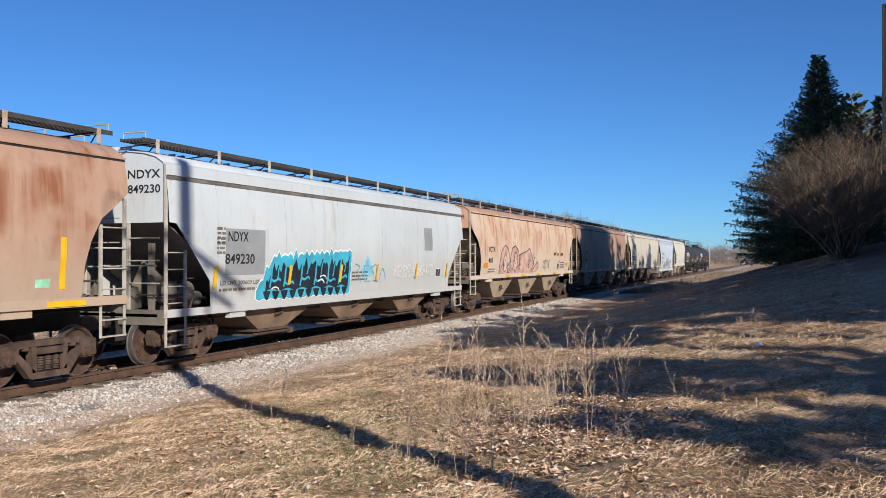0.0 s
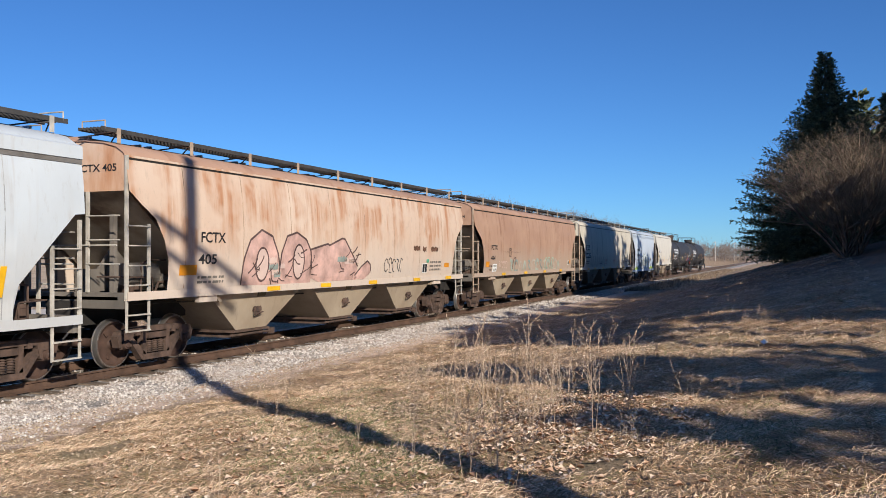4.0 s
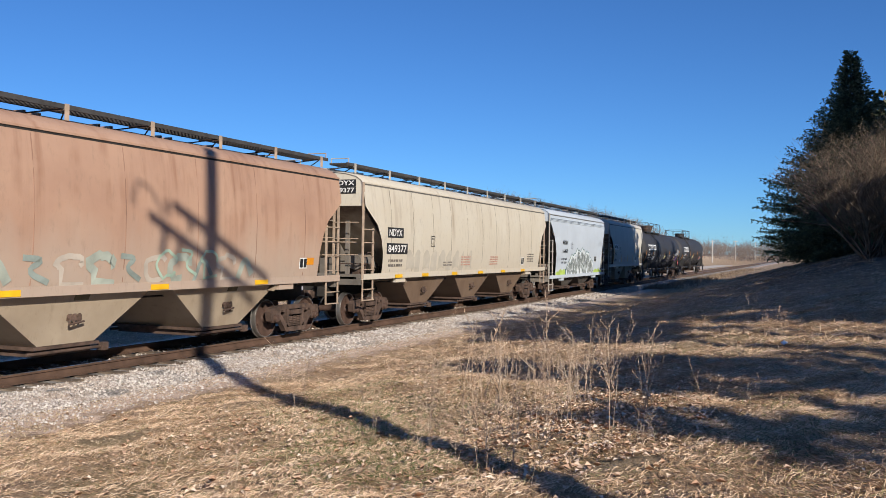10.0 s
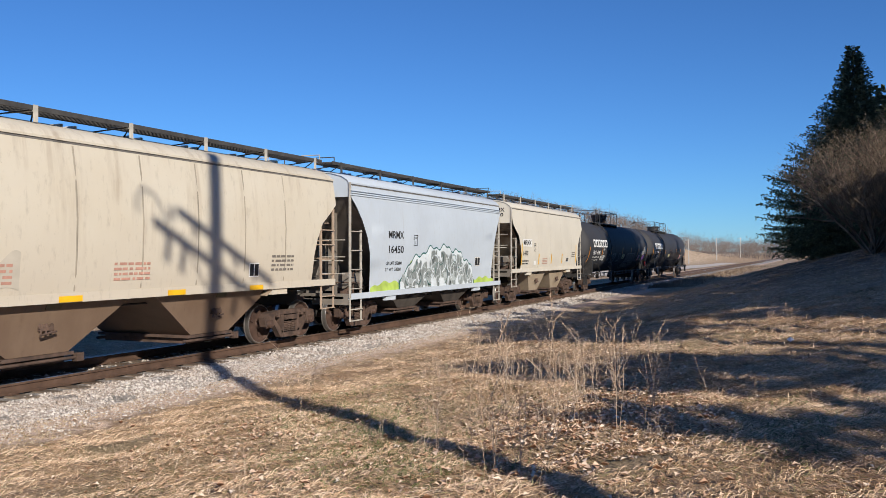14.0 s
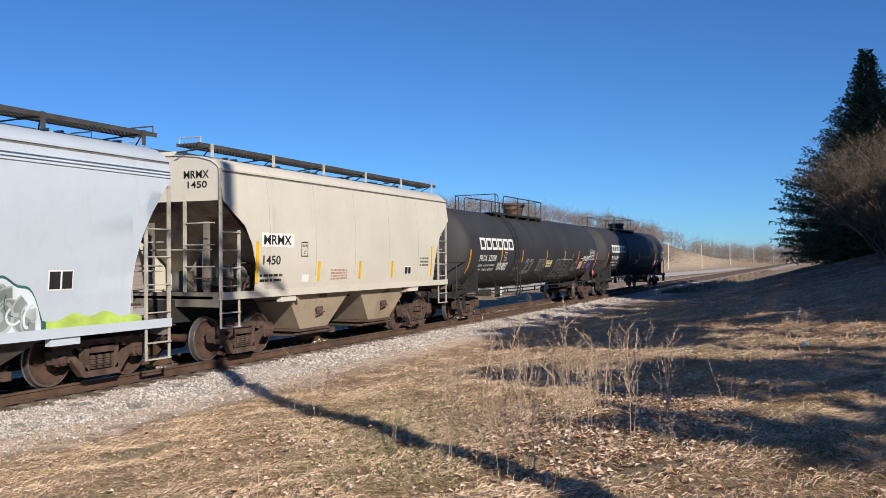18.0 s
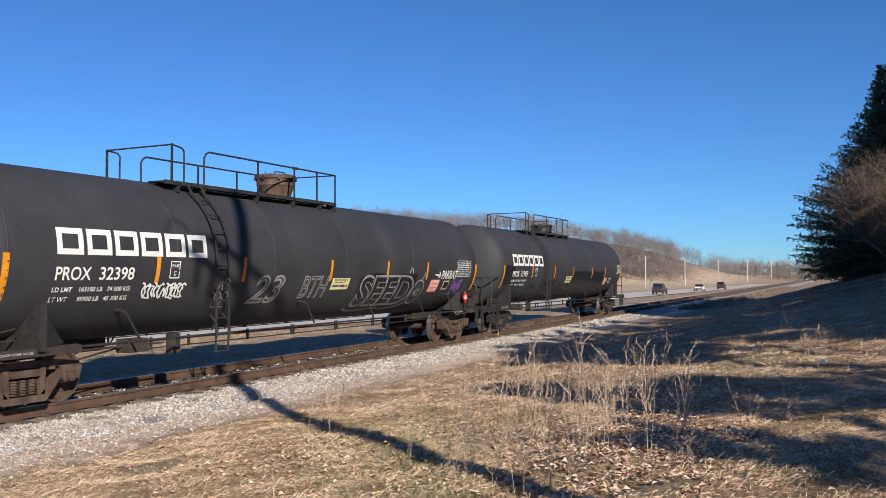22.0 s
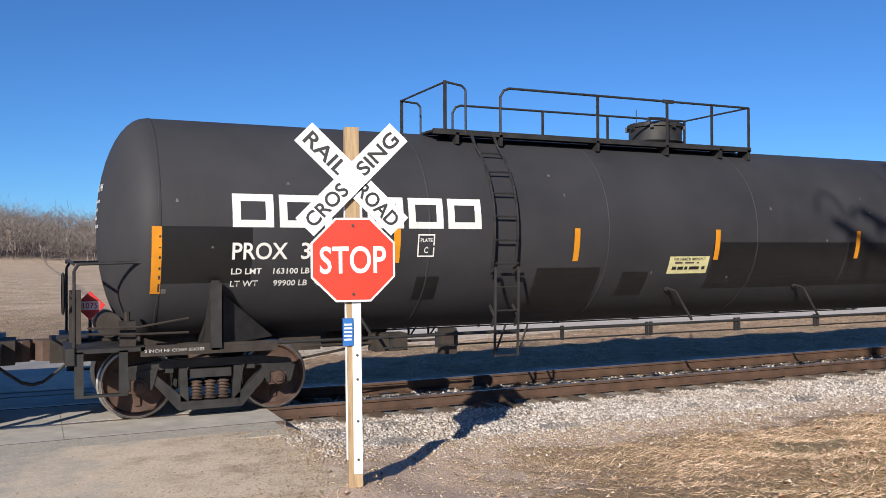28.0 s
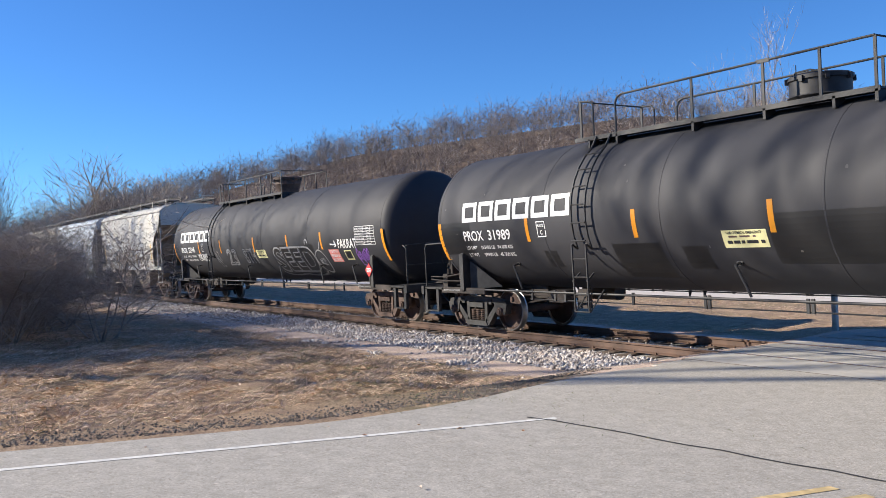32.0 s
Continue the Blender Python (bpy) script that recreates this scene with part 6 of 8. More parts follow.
        for x in (-5.9, -5.2, -4.9, -3.1, -1.5, -1.42, 0.35, 0.43, 2.2, 2.28, 4.1, 4.18, 5.9, 6.5):
            g.box(x - 0.025, x + 0.025, s * 1.38 - 0.015, s * 1.38 + 0.015, 0.78, 1.0)
        part("grab_rail", g, M_BLACKSTEEL, car, "long pipe rail along the tank's foot")
        g = G()
        for x in (-6.55, -0.95, 1.9, 4.9, 7.0):
            g.pipe([(x, s * 1.18, 1.52), (x + 0.05, s * 1.36, 1.48), (x + 0.35, s * 1.40, 1.0)], 0.022, 6)
            g.lathe([(0.0, 0.0), (0.06, 0.0), (0.06, 0.03)], 10, Matrix.Translation((x, s * 1.2, 1.53)))
        pieces("rail_bracket", g, M_BLACKSTEEL, car)
    # saddles over the trucks, stub sills, end platforms
    for s in (-1, 1):
        c = s * 8.3
        g = G()
        for y in (-1, 1):
            pts = [(y * 0.3, 0.78), (y * 1.42, 0.90), (y * 1.42, 1.78)]
            for i in range(7):
                a = math.radians(62 - i * 9)
                pts.append((y * (TR + 0.015) * math.sin(a), TZ - (TR + 0.015) * math.cos(a)))
            g.prism(pts, c - 0.05, c + 0.05, lambda a, b, d: (b, a, d))
            g.box(c - 0.07, c + 0.07, *sorted((y * 1.36, y * 1.46)), 0.93, 1.75)
            xa = c + s * -0.0
            g.add([(c - s * 0.12, y * 1.30, 1.60), (c - s * 0.12, y * 1.30, 0.95), (c - s * 0.85, y * 0.95, 1.0), (c - s * 0.12, y * 1.24, 1.60), (c - s * 0.12, y * 1.24, 0.95)], [(0, 1, 2), (3, 2, 4), (0, 2, 3), (1, 4, 2), (0, 3, 4, 1)])
        part("saddle", g, M_BLACKSTEEL, car, "black steel saddle over the truck")
        g = G()
        g.box(*sorted((s * 6.6, s * 10.2)), -0.36, 0.36, 0.72, 1.02)
        g.box(*sorted((s * 7.5, s * 9.2)), -1.42, -1.36, 0.86, 0.99)
        g.box(*sorted((s * 7.5, s * 9.2)), 1.36, 1.42, 0.86, 0.99)
        part("stub_sill", g, M_TANKFOOT, car)
        lettering("2 INCH HF COMP SHOES", s * 8.3 - 0.86, s * 8.3 - 0.14, 0.905, 0.945, lambda z: -1.42, M_SCUFFED, car, lift=0.006)
        g = G()
        g.box(*sorted((s * 9.15, s * 10.0)), -1.42, 1.42, 0.93, 0.98)
        g.box(*sorted((s * 9.95, s * 10.05)), -1.45, 1.45, 0.80, 1.0)
        for y in (-1.38, 1.38):
            g.box(*sorted((s * 9.85, s * 9.95)), y - 0.04, y + 0.04, 0.42, 0.95)
            g.box(*sorted((s * 9.35, s * 9.45)), y - 0.04, y + 0.04, 0.42, 0.95)
            g.box(*sorted((s * 9.35, s * 9.95)), y - 0.05, y + 0.05, 0.40, 0.43)
        part("end_platform", g, M_BLACKSTEEL, car)
        g = G()
        for y in (-1.35, 1.35):
            g.pipe([(s * 9.95, y, 0.98), (s * 9.95, y, 1.92), (s * 9.90, y, 2.0), (s * 9.1, y, 2.02)] if s < 0 else [(s * 9.95, y, 0.98), (s * 9.95, y, 1.92), (s * 9.8, y, 2.0)], 0.02, 7)
        g.pipe([(s * 9.95, -1.35, 2.0), (s * 9.97, -0.6, 2.03), (s * 9.97, 0.6, 2.03), (s * 9.95, 1.35, 2.0)], 0.02, 7)
        g.pipe([(s * 9.95, -1.35, 1.5), (s * 9.97, 1.35, 1.5)], 0.016, 6) if s > 0 else None
        pieces("end_rail", g, M_BLACKSTEEL, car)
        coupler(car, s * 10.4, s)
        truck(car, c, BLACKFRAME if number == "31989" else None)
        # red diamond placard on a stalk
        d = G()
        px, pz, r, yo = (-9.72, 1.45, 0.19, 1.06) if s < 0 else (*rear, 0.19, rear_y)
        yf, yb = -1.46 + yo, -1.44 + yo
        d.add([(px - r, yf, pz), (px, yf, pz - r), (px + r, yf, pz), (px, yf, pz + r), (px - r, yb, pz), (px, yb, pz - r), (px + r, yb, pz), (px, yb, pz + r)], [(0, 1, 2, 3), (7, 6, 5, 4), (0, 4, 5, 1), (1, 5, 6, 2), (2, 6, 7, 3), (3, 7, 4, 0)])
        pl = part("placard", d, M_RED, car, "red diamond hazard placard")
        panel_on(px - 0.11, px + 0.11, pz - 0.055, pz + 0.055, lambda z: yf, M_WHITE, pl, "placard_band", "", 0.004)
        lettering("1075", px - 0.09, px + 0.09, pz - 0.04, pz + 0.04, lambda z: yf, M_RED, pl, lift=0.008)
        part("placard_stalk", G().box(px - 0.02, px + 0.02, yb, yb + 0.03, 0.95, pz - 0.1), M_BLACKSTEEL, car)
    # brake gear at the leading end
    g = G().lathe([(0.25, 0.0), (0.28, 0.018), (0.25, 0.036)], 22, pose(-10.03, -0.55, 1.62, 0, 0, 90))
    for a in range(6):
        g.rod((-10.04, -0.55, 1.62), (-10.04, -0.55 + 0.26 * math.cos(a * 1.047), 1.62 + 0.26 * math.sin(a * 1.047)), 0.011, 5)
    part("brake_wheel", g, M_BLACKSTEEL, car, "spoked brake wheel")
    g = G().box(-9.98, -9.84, -0.66, -0.44, 0.98, 1.66)
    g.rod((-9.5, -0.6, 1.2), (-9.5, 0.3, 1.2), 0.16, 14)
    g.box(-9.42, -9.24, -1.22, -0.96, 0.98, 1.28)
    g.rod((-9.33, -1.1, 1.28), (-9.33, -1.1, 1.40), 0.04, 10)
    g.pipe([(-9.8, -1.3, 1.15), (-9.2, -1.32, 1.13), (-8.6, -1.2, 1.12)], 0.015, 6)
    g.pipe([(-9.8, -1.3, 1.22), (-9.2, -1.32, 1.22), (-8.6, -1.2, 1.3)], 0.015, 6)
    part("brake_valve", g, M_TANKFOOT, car)
    g = G()
    g.box(-5.95, -5.45, -0.9, -0.6, 0.70, 0.95)
    g.rod((-7.0, -0.75, 0.82), (-4.9, -0.75, 0.82), 0.02, 6)
    g.rod((-6.3, 0.5, 0.82), (-5.3, 0.5, 0.82), 0.17, 14)
    g.box(-4.95, -4.7, -1.0, -0.86, 0.62, 1.0)
    g.pipe([(-7.2, -0.6, 0.6), (-6.4, -0.62, 0.72), (-5.9, -0.75, 0.82)], 0.02, 6)
    pieces("brake_rigging", g, M_TANKFOOT, car)
    # large white maker's mark: plain white block shapes
    for k in range(6):
        g = G()
        x0 = -8.10 + k * 0.605
        w, h, z0, b = 0.53, 0.43, 2.455, 0.105
        ov = [(x0, x0 + w, z0 + h - b * 0.9, z0 + h), (x0, x0 + b, z0, z0 + h - b * 0.9), (x0 + b, x0 + w, z0, z0 + b * 0.9), (x0 + w - b, x0 + w, z0 + b * 0.9, z0 + h - b * 0.9)]
        for a, c_, lo, hi in ov:
            for q in range(6):
                p0, p1 = lo + (hi - lo) * q / 6, lo + (hi - lo) * (q + 1) / 6
                g.add([(a, tsurf(p0) - 0.006, p0), (c_, tsurf(p0) - 0.006, p0), (c_, tsurf(p1) - 0.006, p1), (a, tsurf(p1) - 0.006, p1)], [(0, 1, 2, 3)])
        part("painted_mark", g, M_WHITE, car, "large white hollow block")
    lettering("PROX", -8.10, -7.38, 2.04, 2.26, tsurf, M_WHITE, car, lift=0.006)
    lettering(number, -7.20, -6.42, 2.04, 2.26, tsurf, M_WHITE, car, lift=0.006)
    lettering("LD LMT    163100 LB   74 000 KG", -8.10, -6.45, 1.85, 1.93, tsurf, M_WHITE, car, lift=0.006)
    lettering("LT WT      99900 LB   45 300 KG", -8.10, -6.45, 1.69, 1.77, tsurf, M_WHITE, car, lift=0.006)
    plate_c(car, -5.54, 2.06, tsurf, M_WHITE, 0.26)
    for x in strips:
        panel_on(x, x + 0.10, 1.98, 2.48, tsurf, M_ORANGE, car, "reflector", "yellow-orange reflective strip")
    for x in (-9.08, 8.98):
        panel_on(x, x + 0.12, 1.62, 2.46, tsurf, M_ORANGE, car, "reflector", "yellow-orange reflective strip")
    panel_on(notice, notice + 0.82, 1.76, 2.04, tsurf, M_CREAMLABEL, car, "emergency_label", "pale yellow emergency label")
    bars(notice + 0.08, notice + 0.76, 1.80, 1.90, 1, tsurf, M_BLACKPAINT, car, seed=4)
    lettering("FOR CHEMICAL EMERGENCY", notice + 0.09, notice + 0.74, 1.975, 2.02, tsurf, M_BLACKPAINT, car, lift=0.009)
    bars(notice + 0.12, notice + 0.62, 1.91, 1.965, 1, tsurf, M_DULLGREY, car, seed=5)
    return car


M_SCUFFED = plain("worn_white_print", (0.42, 0.42, 0.41), 0.6, 0, 0.3, 12)


def data_table(car, x0, x1, z0, z1):
    g = G()
    for i in range(8):
        z = z0 + (z1 - z0) * i / 7
        g.add([(x0, tsurf(z) - 0.007, z), (x1, tsurf(z) - 0.007, z), (x1, tsurf(z + 0.012) - 0.007, z + 0.012), (x0, tsurf(z + 0.012) - 0.007, z + 0.012)], [(0, 1, 2, 3)])
    for t in (0.0, 0.45, 0.62, 0.8, 0.985):
        x = x0 + (x1 - x0) * t
        for q in range(5):
            p0, p1 = z0 + (z1 - z0) * q / 5, z0 + (z1 - z0) * (q + 1) / 5
            g.add([(x, tsurf(p0) - 0.007, p0), (x + 0.014, tsurf(p0) - 0.007, p0), (x + 0.014, tsurf(p1) - 0.007, p1), (x, tsurf(p1) - 0.007, p1)], [(0, 1, 2, 3)])
    part("data_table", g, M_WHITE, car, "white ruled data table")
    bars(x0 + 0.03, x0 + (x1 - x0) * 0.42, z0, z1, 7, tsurf, M_SCUFFED, car, seed=6, fat=0.3)
    bars(x0 + (x1 - x0) * 0.66, x0 + (x1 - x0) * 0.78, z0, z1, 7, tsurf, M_SCUFFED, car, seed=7, fat=0.3)


def warning_label(car, x0, x1, z0, z1):
    panel_on(x0, x1, z0, z1, tsurf, M_PINK, car, "warning_label", "faded red and white warning label")
    h = (z1 - z0) / 3
    for i, s in enumerate(("NON-ODORIZED", "PETROLEUM GAS", "LIQUEFIED")):
        lettering(s, x0 + 0.05, x1 - 0.05, z0 + h * i + 0.02, z0 + h * (i + 1) - 0.02, tsurf, M_WHITE, car, lift=0.009)


def end_text(car, number):
    """Lettering on the domed head that looks along the track."""
    def at(a, b):
        r2 = (a * a + (b - TZ) ** 2) / (TR * TR)
        return (-9.62 + 0.62 - 0.62 * math.sqrt(max(0.0, 1 - r2)) - 0.008, -a, b)
    lettering("PROX " + number, -0.22, 0.42, 2.95, 3.05, None, M_WHITE, car, at=at)
    for i, w in enumerate((0.55, 0.42, 0.36, 0.5)):
        lettering("-- --- -- ---", -0.14, -0.14 + w * 0.85, 2.80 - i * 0.11, 2.84 - i * 0.11, None, M_WHITE, car, "small_print", at=at)


t7 = tank_wagon("black tank wagon with white graffiti along its foot", "32398", strips=(-5.9, -3.40, -0.03, 2.83, 5.30), notice=0.14, rusty=True)
data_table(t7, 7.52, 8.62, 2.06, 2.56)
warning_label(t7, 5.72, 6.36, 1.60, 1.97)
panel_on(6.68, 7.10, 1.66, 1.93, tsurf, M_CREAMLABEL, t7, "data_frame")
panel_on(6.71, 7.07, 1.69, 1.90, tsurf, M_TANKDARK, t7, "data_panel", "", 0.009)
M_SILVER = plain("silver_grey_spray_paint", (0.25, 0.25, 0.255), 0.6, 0, 0.3, 3)
M_PURPLE = plain("purple_spray_paint", (0.28, 0.12, 0.48), 0.6, 0, 0.3, 3)
lettering("SEED", 1.56, 4.66, 1.26, 2.12, tsurf, M_SILVER, t7, "graffiti_word", "silver outlined graffiti letters", 0.008, outline=0.05)
lettering("SEED", 1.62, 4.60, 1.32, 2.06, tsurf, M_TANKDARK, t7, "graffiti_fill", "", 0.012)
g = G()
blob(g, 1.5, 4.72, lambda x: 1.20 + 0.03 * math.sin(x * 4), lambda x: 2.12 + 0.05 * math.sin(x * 3.3), tsurf, 0.004, 60, 8)
part("graffiti_fill", g, M_TANKDARK, t7, "black fill behind the letters")
for pts in (arc(5.02, 1.62, 0.36, 0.34, 0, 6.28, 24), [(1.42, 1.30), (1.5, 1.19), (2.4, 1.16), (3.0, 1.22), (3.6, 1.16), (4.5, 1.20), (4.75, 1.32)], [(5.1, 1.98), (5.25, 2.2)], [(4.2, 2.15), (4.26, 2.30), (4.36, 2.30), (4.42, 2.15)]):
    g = G()
    ribbon(g, pts, 0.045, tsurf, 0.012)
    part("graffiti_outline", g, M_SILVER, t7)
lettering("23", -2.98, -1.84, 1.50, 2.12, tsurf, M_SILVER, t7, "graffiti_word", "silver sprayed figures", 0.008, outline=0.03, slant=0.25)
lettering("BTH", -1.12, -0.02, 1.58, 2.10, tsurf, M_SILVER, t7, "graffiti_word", "silver sprayed letters", 0.008, outline=0.024, slant=0.1)
for pts in wild(77, -4.1, -3.65, 1.45, 1.8, 2) + wild(79, -4.1, -3.65, 1.75, 2.05, 2) + wild(78, 4.85, 5.2, 1.5, 1.72, 3):
    g = G()
    ribbon(g, pts, 0.035, tsurf, 0.006)
    part("graffiti_outline", g, M_SILVER, t7)
lettering("PAKRAT", 6.40, 7.56, 1.99, 2.25, tsurf, M_WHITE, t7, "graffiti_word", "white spray-painted tag", 0.010, slant=0.2)
g = G()
ribbon(g, [(5.92, 2.12), (6.32, 2.10), (6.20, 2.21)], 0.04, tsurf, 0.010)
ribbon(g, [(6.32, 2.10), (6.18, 2.03)], 0.04, tsurf, 0.010)
part("graffiti_tag", g, M_WHITE, t7)
for pts in wild(75, -6.2, -5.0, 1.68, 2.0, 8) + wild(76, -6.1, -5.1, 1.7, 1.95, 7):
    g = G()
    ribbon(g, pts, 0.035, tsurf, 0.010)
    part("graffiti_tag", g, M_WHITE, t7)
for pts in wild(74, 7.38, 8.1, 1.62, 1.98, 5) + wild(80, 7.4, 8.05, 1.48, 1.85, 4):
    g = G()
    ribbon(g, pts, 0.035, tsurf, 0.011)
    part("graffiti_tag", g, M_PURPLE, t7, "purple spray-painted tag")
end_text(t7, "32398")
CARS.append((t7, 124.85))

t8 = tank_wagon("clean black tank wagon, last of the train", "31989", (9.85, 1.4), 0.8)
data_table(t8, 8.15, 8.9, 2.15, 2.6)
warning_label(t8, 5.75, 6.35, 1.6, 1.95)
panel_on(6.75, 7.15, 1.66, 1.94, tsurf, M_WHITE, t8, "data_frame")
panel_on(6.79, 7.11, 1.70, 1.90, tsurf, M_TANKDARK, t8, "data_panel", "", 0.009)
for x0, x1, z0, z1 in ((-9.0, -7.85, 1.75, 2.46), (-3.55, -2.4, 1.25, 1.88), (-5.5, -5.15, 1.45, 1.78), (-1.95, -1.45, 1.42, 1.80), (-0.2, 2.9, 1.5, 2.27), (2.95, 5.4, 1.5, 2.27)):
    panel_on(x0, x1, z0, z1, tsurf, M_TANKDARK, t8, "repaint_patch", "darker repainted patch", 0.004)
M_SCUFF = plain("pale_scuff", (0.13, 0.125, 0.12), 0.8, 0, 0.3, 5)
rr = random.Random(6)
for k in range(16):
    x, z = rr.uniform(-8.8, 6.5), rr.uniform(1.5, 3.4)
    g = G()
    w, h = rr.uniform(0.02, 0.05), rr.uniform(0.015, 0.06)
    blob(g, x, x + w, lambda q: z, lambda q: z + h * (0.5 + 0.5 * math.sin((q - x) / w * 3.1)), tsurf, 0.004, 6, 2)
    part("paint_scuff", g, M_SCUFF, t8)
panel_on(-8.95, -8.89, 1.62, 1.68, tsurf, M_SCUFF, t8, "paint_scuff")
end_text(t8, "31989")
CARS.append((t8, 145.65))


# ---- the crossing sign ----
wd = Nodes("bare_weathered_post_wood", 0.85)
gr = wd.noise(wd.scaled(14, 14, 1.2), 3, 5, 0.6)
M_POST = wd.color(wd.ramp(gr, (0.3, (0.30, 0.20, 0.11)), (0.7, (0.52, 0.38, 0.23))))
M_SIGNWHITE = plain("white_sign_sheet", (0.82, 0.83, 0.84), 0.4, 0, 0.04, 3)
M_STOPRED = plain("red_sign_sheet", (0.72, 0.055, 0.03), 0.4, 0, 0.06, 3)
M_SIGNBLUE = plain("blue_sign_sheet", (0.03, 0.16, 0.50), 0.4, 0, 0.06, 3)
M_LETTER = plain("black_sign_letters", (0.03, 0.03, 0.033), 0.5, 0, 0.1, 3)
SX, SY = 2.53, -5.05
YAW = -14.0  # the sign's faces look back along the road
sign = thing("crossing_sign", "white crossbuck over a red stop sign on a wooden post", "road sign", m=pose(SX, SY, gz(SX, SY), 0, -0.5, YAW))
part("post", G().box(-0.06, 0.07, -0.06, 0.08, -0.4, 3.28), M_POST, sign, "square wooden post")
part("painted_face", G().box(-0.012, 0.068, -0.068, -0.0605, 0.12, 1.70), M_SIGNWHITE, sign, "white-painted front of the post")
part("sign_channel", G().box(-0.075, -0.062, -0.06, 0.0, 0.25, 2.6), M_SIGNWHITE, sign, "pale metal strip on the post's side")


def flat_text(s, w, h, mat, parent, m, lift=0.0):
    return lettering(s, -w / 2, w / 2, -h / 2, h / 2, None, mat, parent, at=lambda a, b: m @ Vector((a, -lift, b)))


def rim(pts, k):
    return [(x * k, z * k) for x, z in pts]


for tilt, y, words in ((-45, -0.085, ("RAIL", "ROAD")), (45, -0.105, ("CROS", "SING"))):
    m = Matrix.Translation((0, y, 2.80)) @ pose(0, 0, 0, 0, -tilt, 0)
    g = G().box(-0.61, 0.61, -0.006, 0.006, -0.115, 0.115, m)
    blade = part("crossbuck_blade", g, M_SIGNWHITE, sign, "white crossbuck blade with black letters")
    for s, x in zip(words, (-0.33, 0.33)):
        flat_text(s, 0.46, 0.135, M_LETTER, blade, m @ Matrix.Translation((x, 0, 0)), 0.010)
octo = [(0.381 * math.cos(math.radians(22.5 + 45 * i)) / math.cos(math.radians(22.5)), 0.381 * math.sin(math.radians(22.5 + 45 * i)) / math.cos(math.radians(22.5))) for i in range(8)]
m = Matrix.Translation((0, -0.10, 2.07))
g = G().prism(octo, -0.004, 0.004)
g.v = [tuple(m @ Vector(p)) for p in g.v]
plate = part("stop_plate", g, M_SIGNWHITE, sign, "white-edged red octagon")
g = G().prism(rim(octo, 0.95), -0.0085, -0.0045)
g.v = [tuple(m @ Vector(p)) for p in g.v]
part("red_field", g, M_STOPRED, plate)
flat_text("STOP", 0.60, 0.25, M_SIGNWHITE, plate, m, 0.0125)
for z in (0.31, -0.31):
    part("bolt", G().rod((0, -0.117, 2.07 + z), (0, -0.105, 2.07 + z), 0.014, 8), M_GALV, plate)
part("notice_plate", G().box(-0.10, -0.004, -0.082, -0.072, 1.29, 1.54), M_SIGNBLUE, sign, "small blue notice")
bars(-0.088, -0.016, 1.33, 1.50, 5, lambda z: -0.083, M_SIGNWHITE, sign, lift=0.003)
for z in (0.25, 0.6, 0.98, 1.2):
    part("bolt", G().rod((0.03, -0.075, z), (0.03, -0.066, z), 0.012, 8), M_GALV, sign)

# ---- utility poles in a line behind the camera ----
def utility_pole(x, y, top=13.9, arms=True):
    z = gz(x, y)
    p = thing("utility_pole", "tall wooden utility pole with crossarms", "utility pole", "poles beside the track", m=pose(x, y, z, 0, 0, -65.8))
    part("pole", G().rod((0, 0, -0.5), (0, 0, top - z), 0.19, 14, 0.15), M_POST, p, smooth=True)
    if arms:
        part("crossarm", G().box(-1.43, 1.43, -0.215, -0.105, 11.45 - z, 11.59 - z), M_POST, p)
        part("crossarm", G().box(-1.05, 1.6, 0.15, 0.26, 11.80 - z, 11.94 - z), M_POST, p)
        for q in (-1, 1):
            part("arm_brace", G().rod((q * 0.75, -0.2, 11.58 - z), (0, -0.2, 10.85 - z), 0.025, 6), M_GALV, p)
        for q in (-1.1, -0.55, 0.55, 1.1):
            g = G().rod((q, 0, 11.7 - z), (q, 0, 11.95 - z), 0.05, 8)
            part("insulator", g, M_GALV, p)
        for q in (-1.0, -0.65, 0.8):
            g = G().rod((q, -0.3, 11.6 - z), (q - 0.05, -0.35, 11.05 - z), 0.06, 8)
            part("fuse_cutout", g, M_GALV, p)
        g = G().pipe([(-1.2, 0, 11.6 - z), (-1.45, 0, 11.95 - z), (-1.72, 0, 11.95 - z), (-1.85, 0, 11.65 - z), (-1.8, -0.1, 11.45 - z)], 0.025, 6)
        part("jumper_wire", g, M_BLACKSTEEL, p)
    return p


utility_pole(0.66, -17.3)
utility_pole(43.9, -17.3, 13.6, False)


# ---- vegetation ----
M_BARK = plain("grey_brown_bark", (0.20, 0.155, 0.115), 0.9, 0, 0.35, 3)
tw_ = Nodes("grey_winter_twigs", 0.9, 0, 0.2)
M_TWIG = tw_.color(tw_.ramp(tw_.island(), (0.0, (0.22, 0.175, 0.14)), (0.5, (0.37, 0.305, 0.25)), (1.0, (0.55, 0.47, 0.39))))
tw_ = Nodes("brown_shrub_twigs", 0.9, 0, 0.2)
M_BUSH = tw_.color(tw_.ramp(tw_.island(), (0.0, (0.10, 0.072, 0.052)), (0.6, (0.19, 0.145, 0.108)), (1.0, (0.33, 0.26, 0.20))))
tw_ = Nodes("bare_wood_twigs_far", 0.95, 0, 0.2)
M_WOODS = tw_.color(tw_.ramp(tw_.island(), (0.0, (0.12, 0.092, 0.08)), (0.5, (0.20, 0.16, 0.14)), (1.0, (0.36, 0.32, 0.29))))
tw_ = Nodes("dry_weed_stalks", 0.9, 0, 0.2)
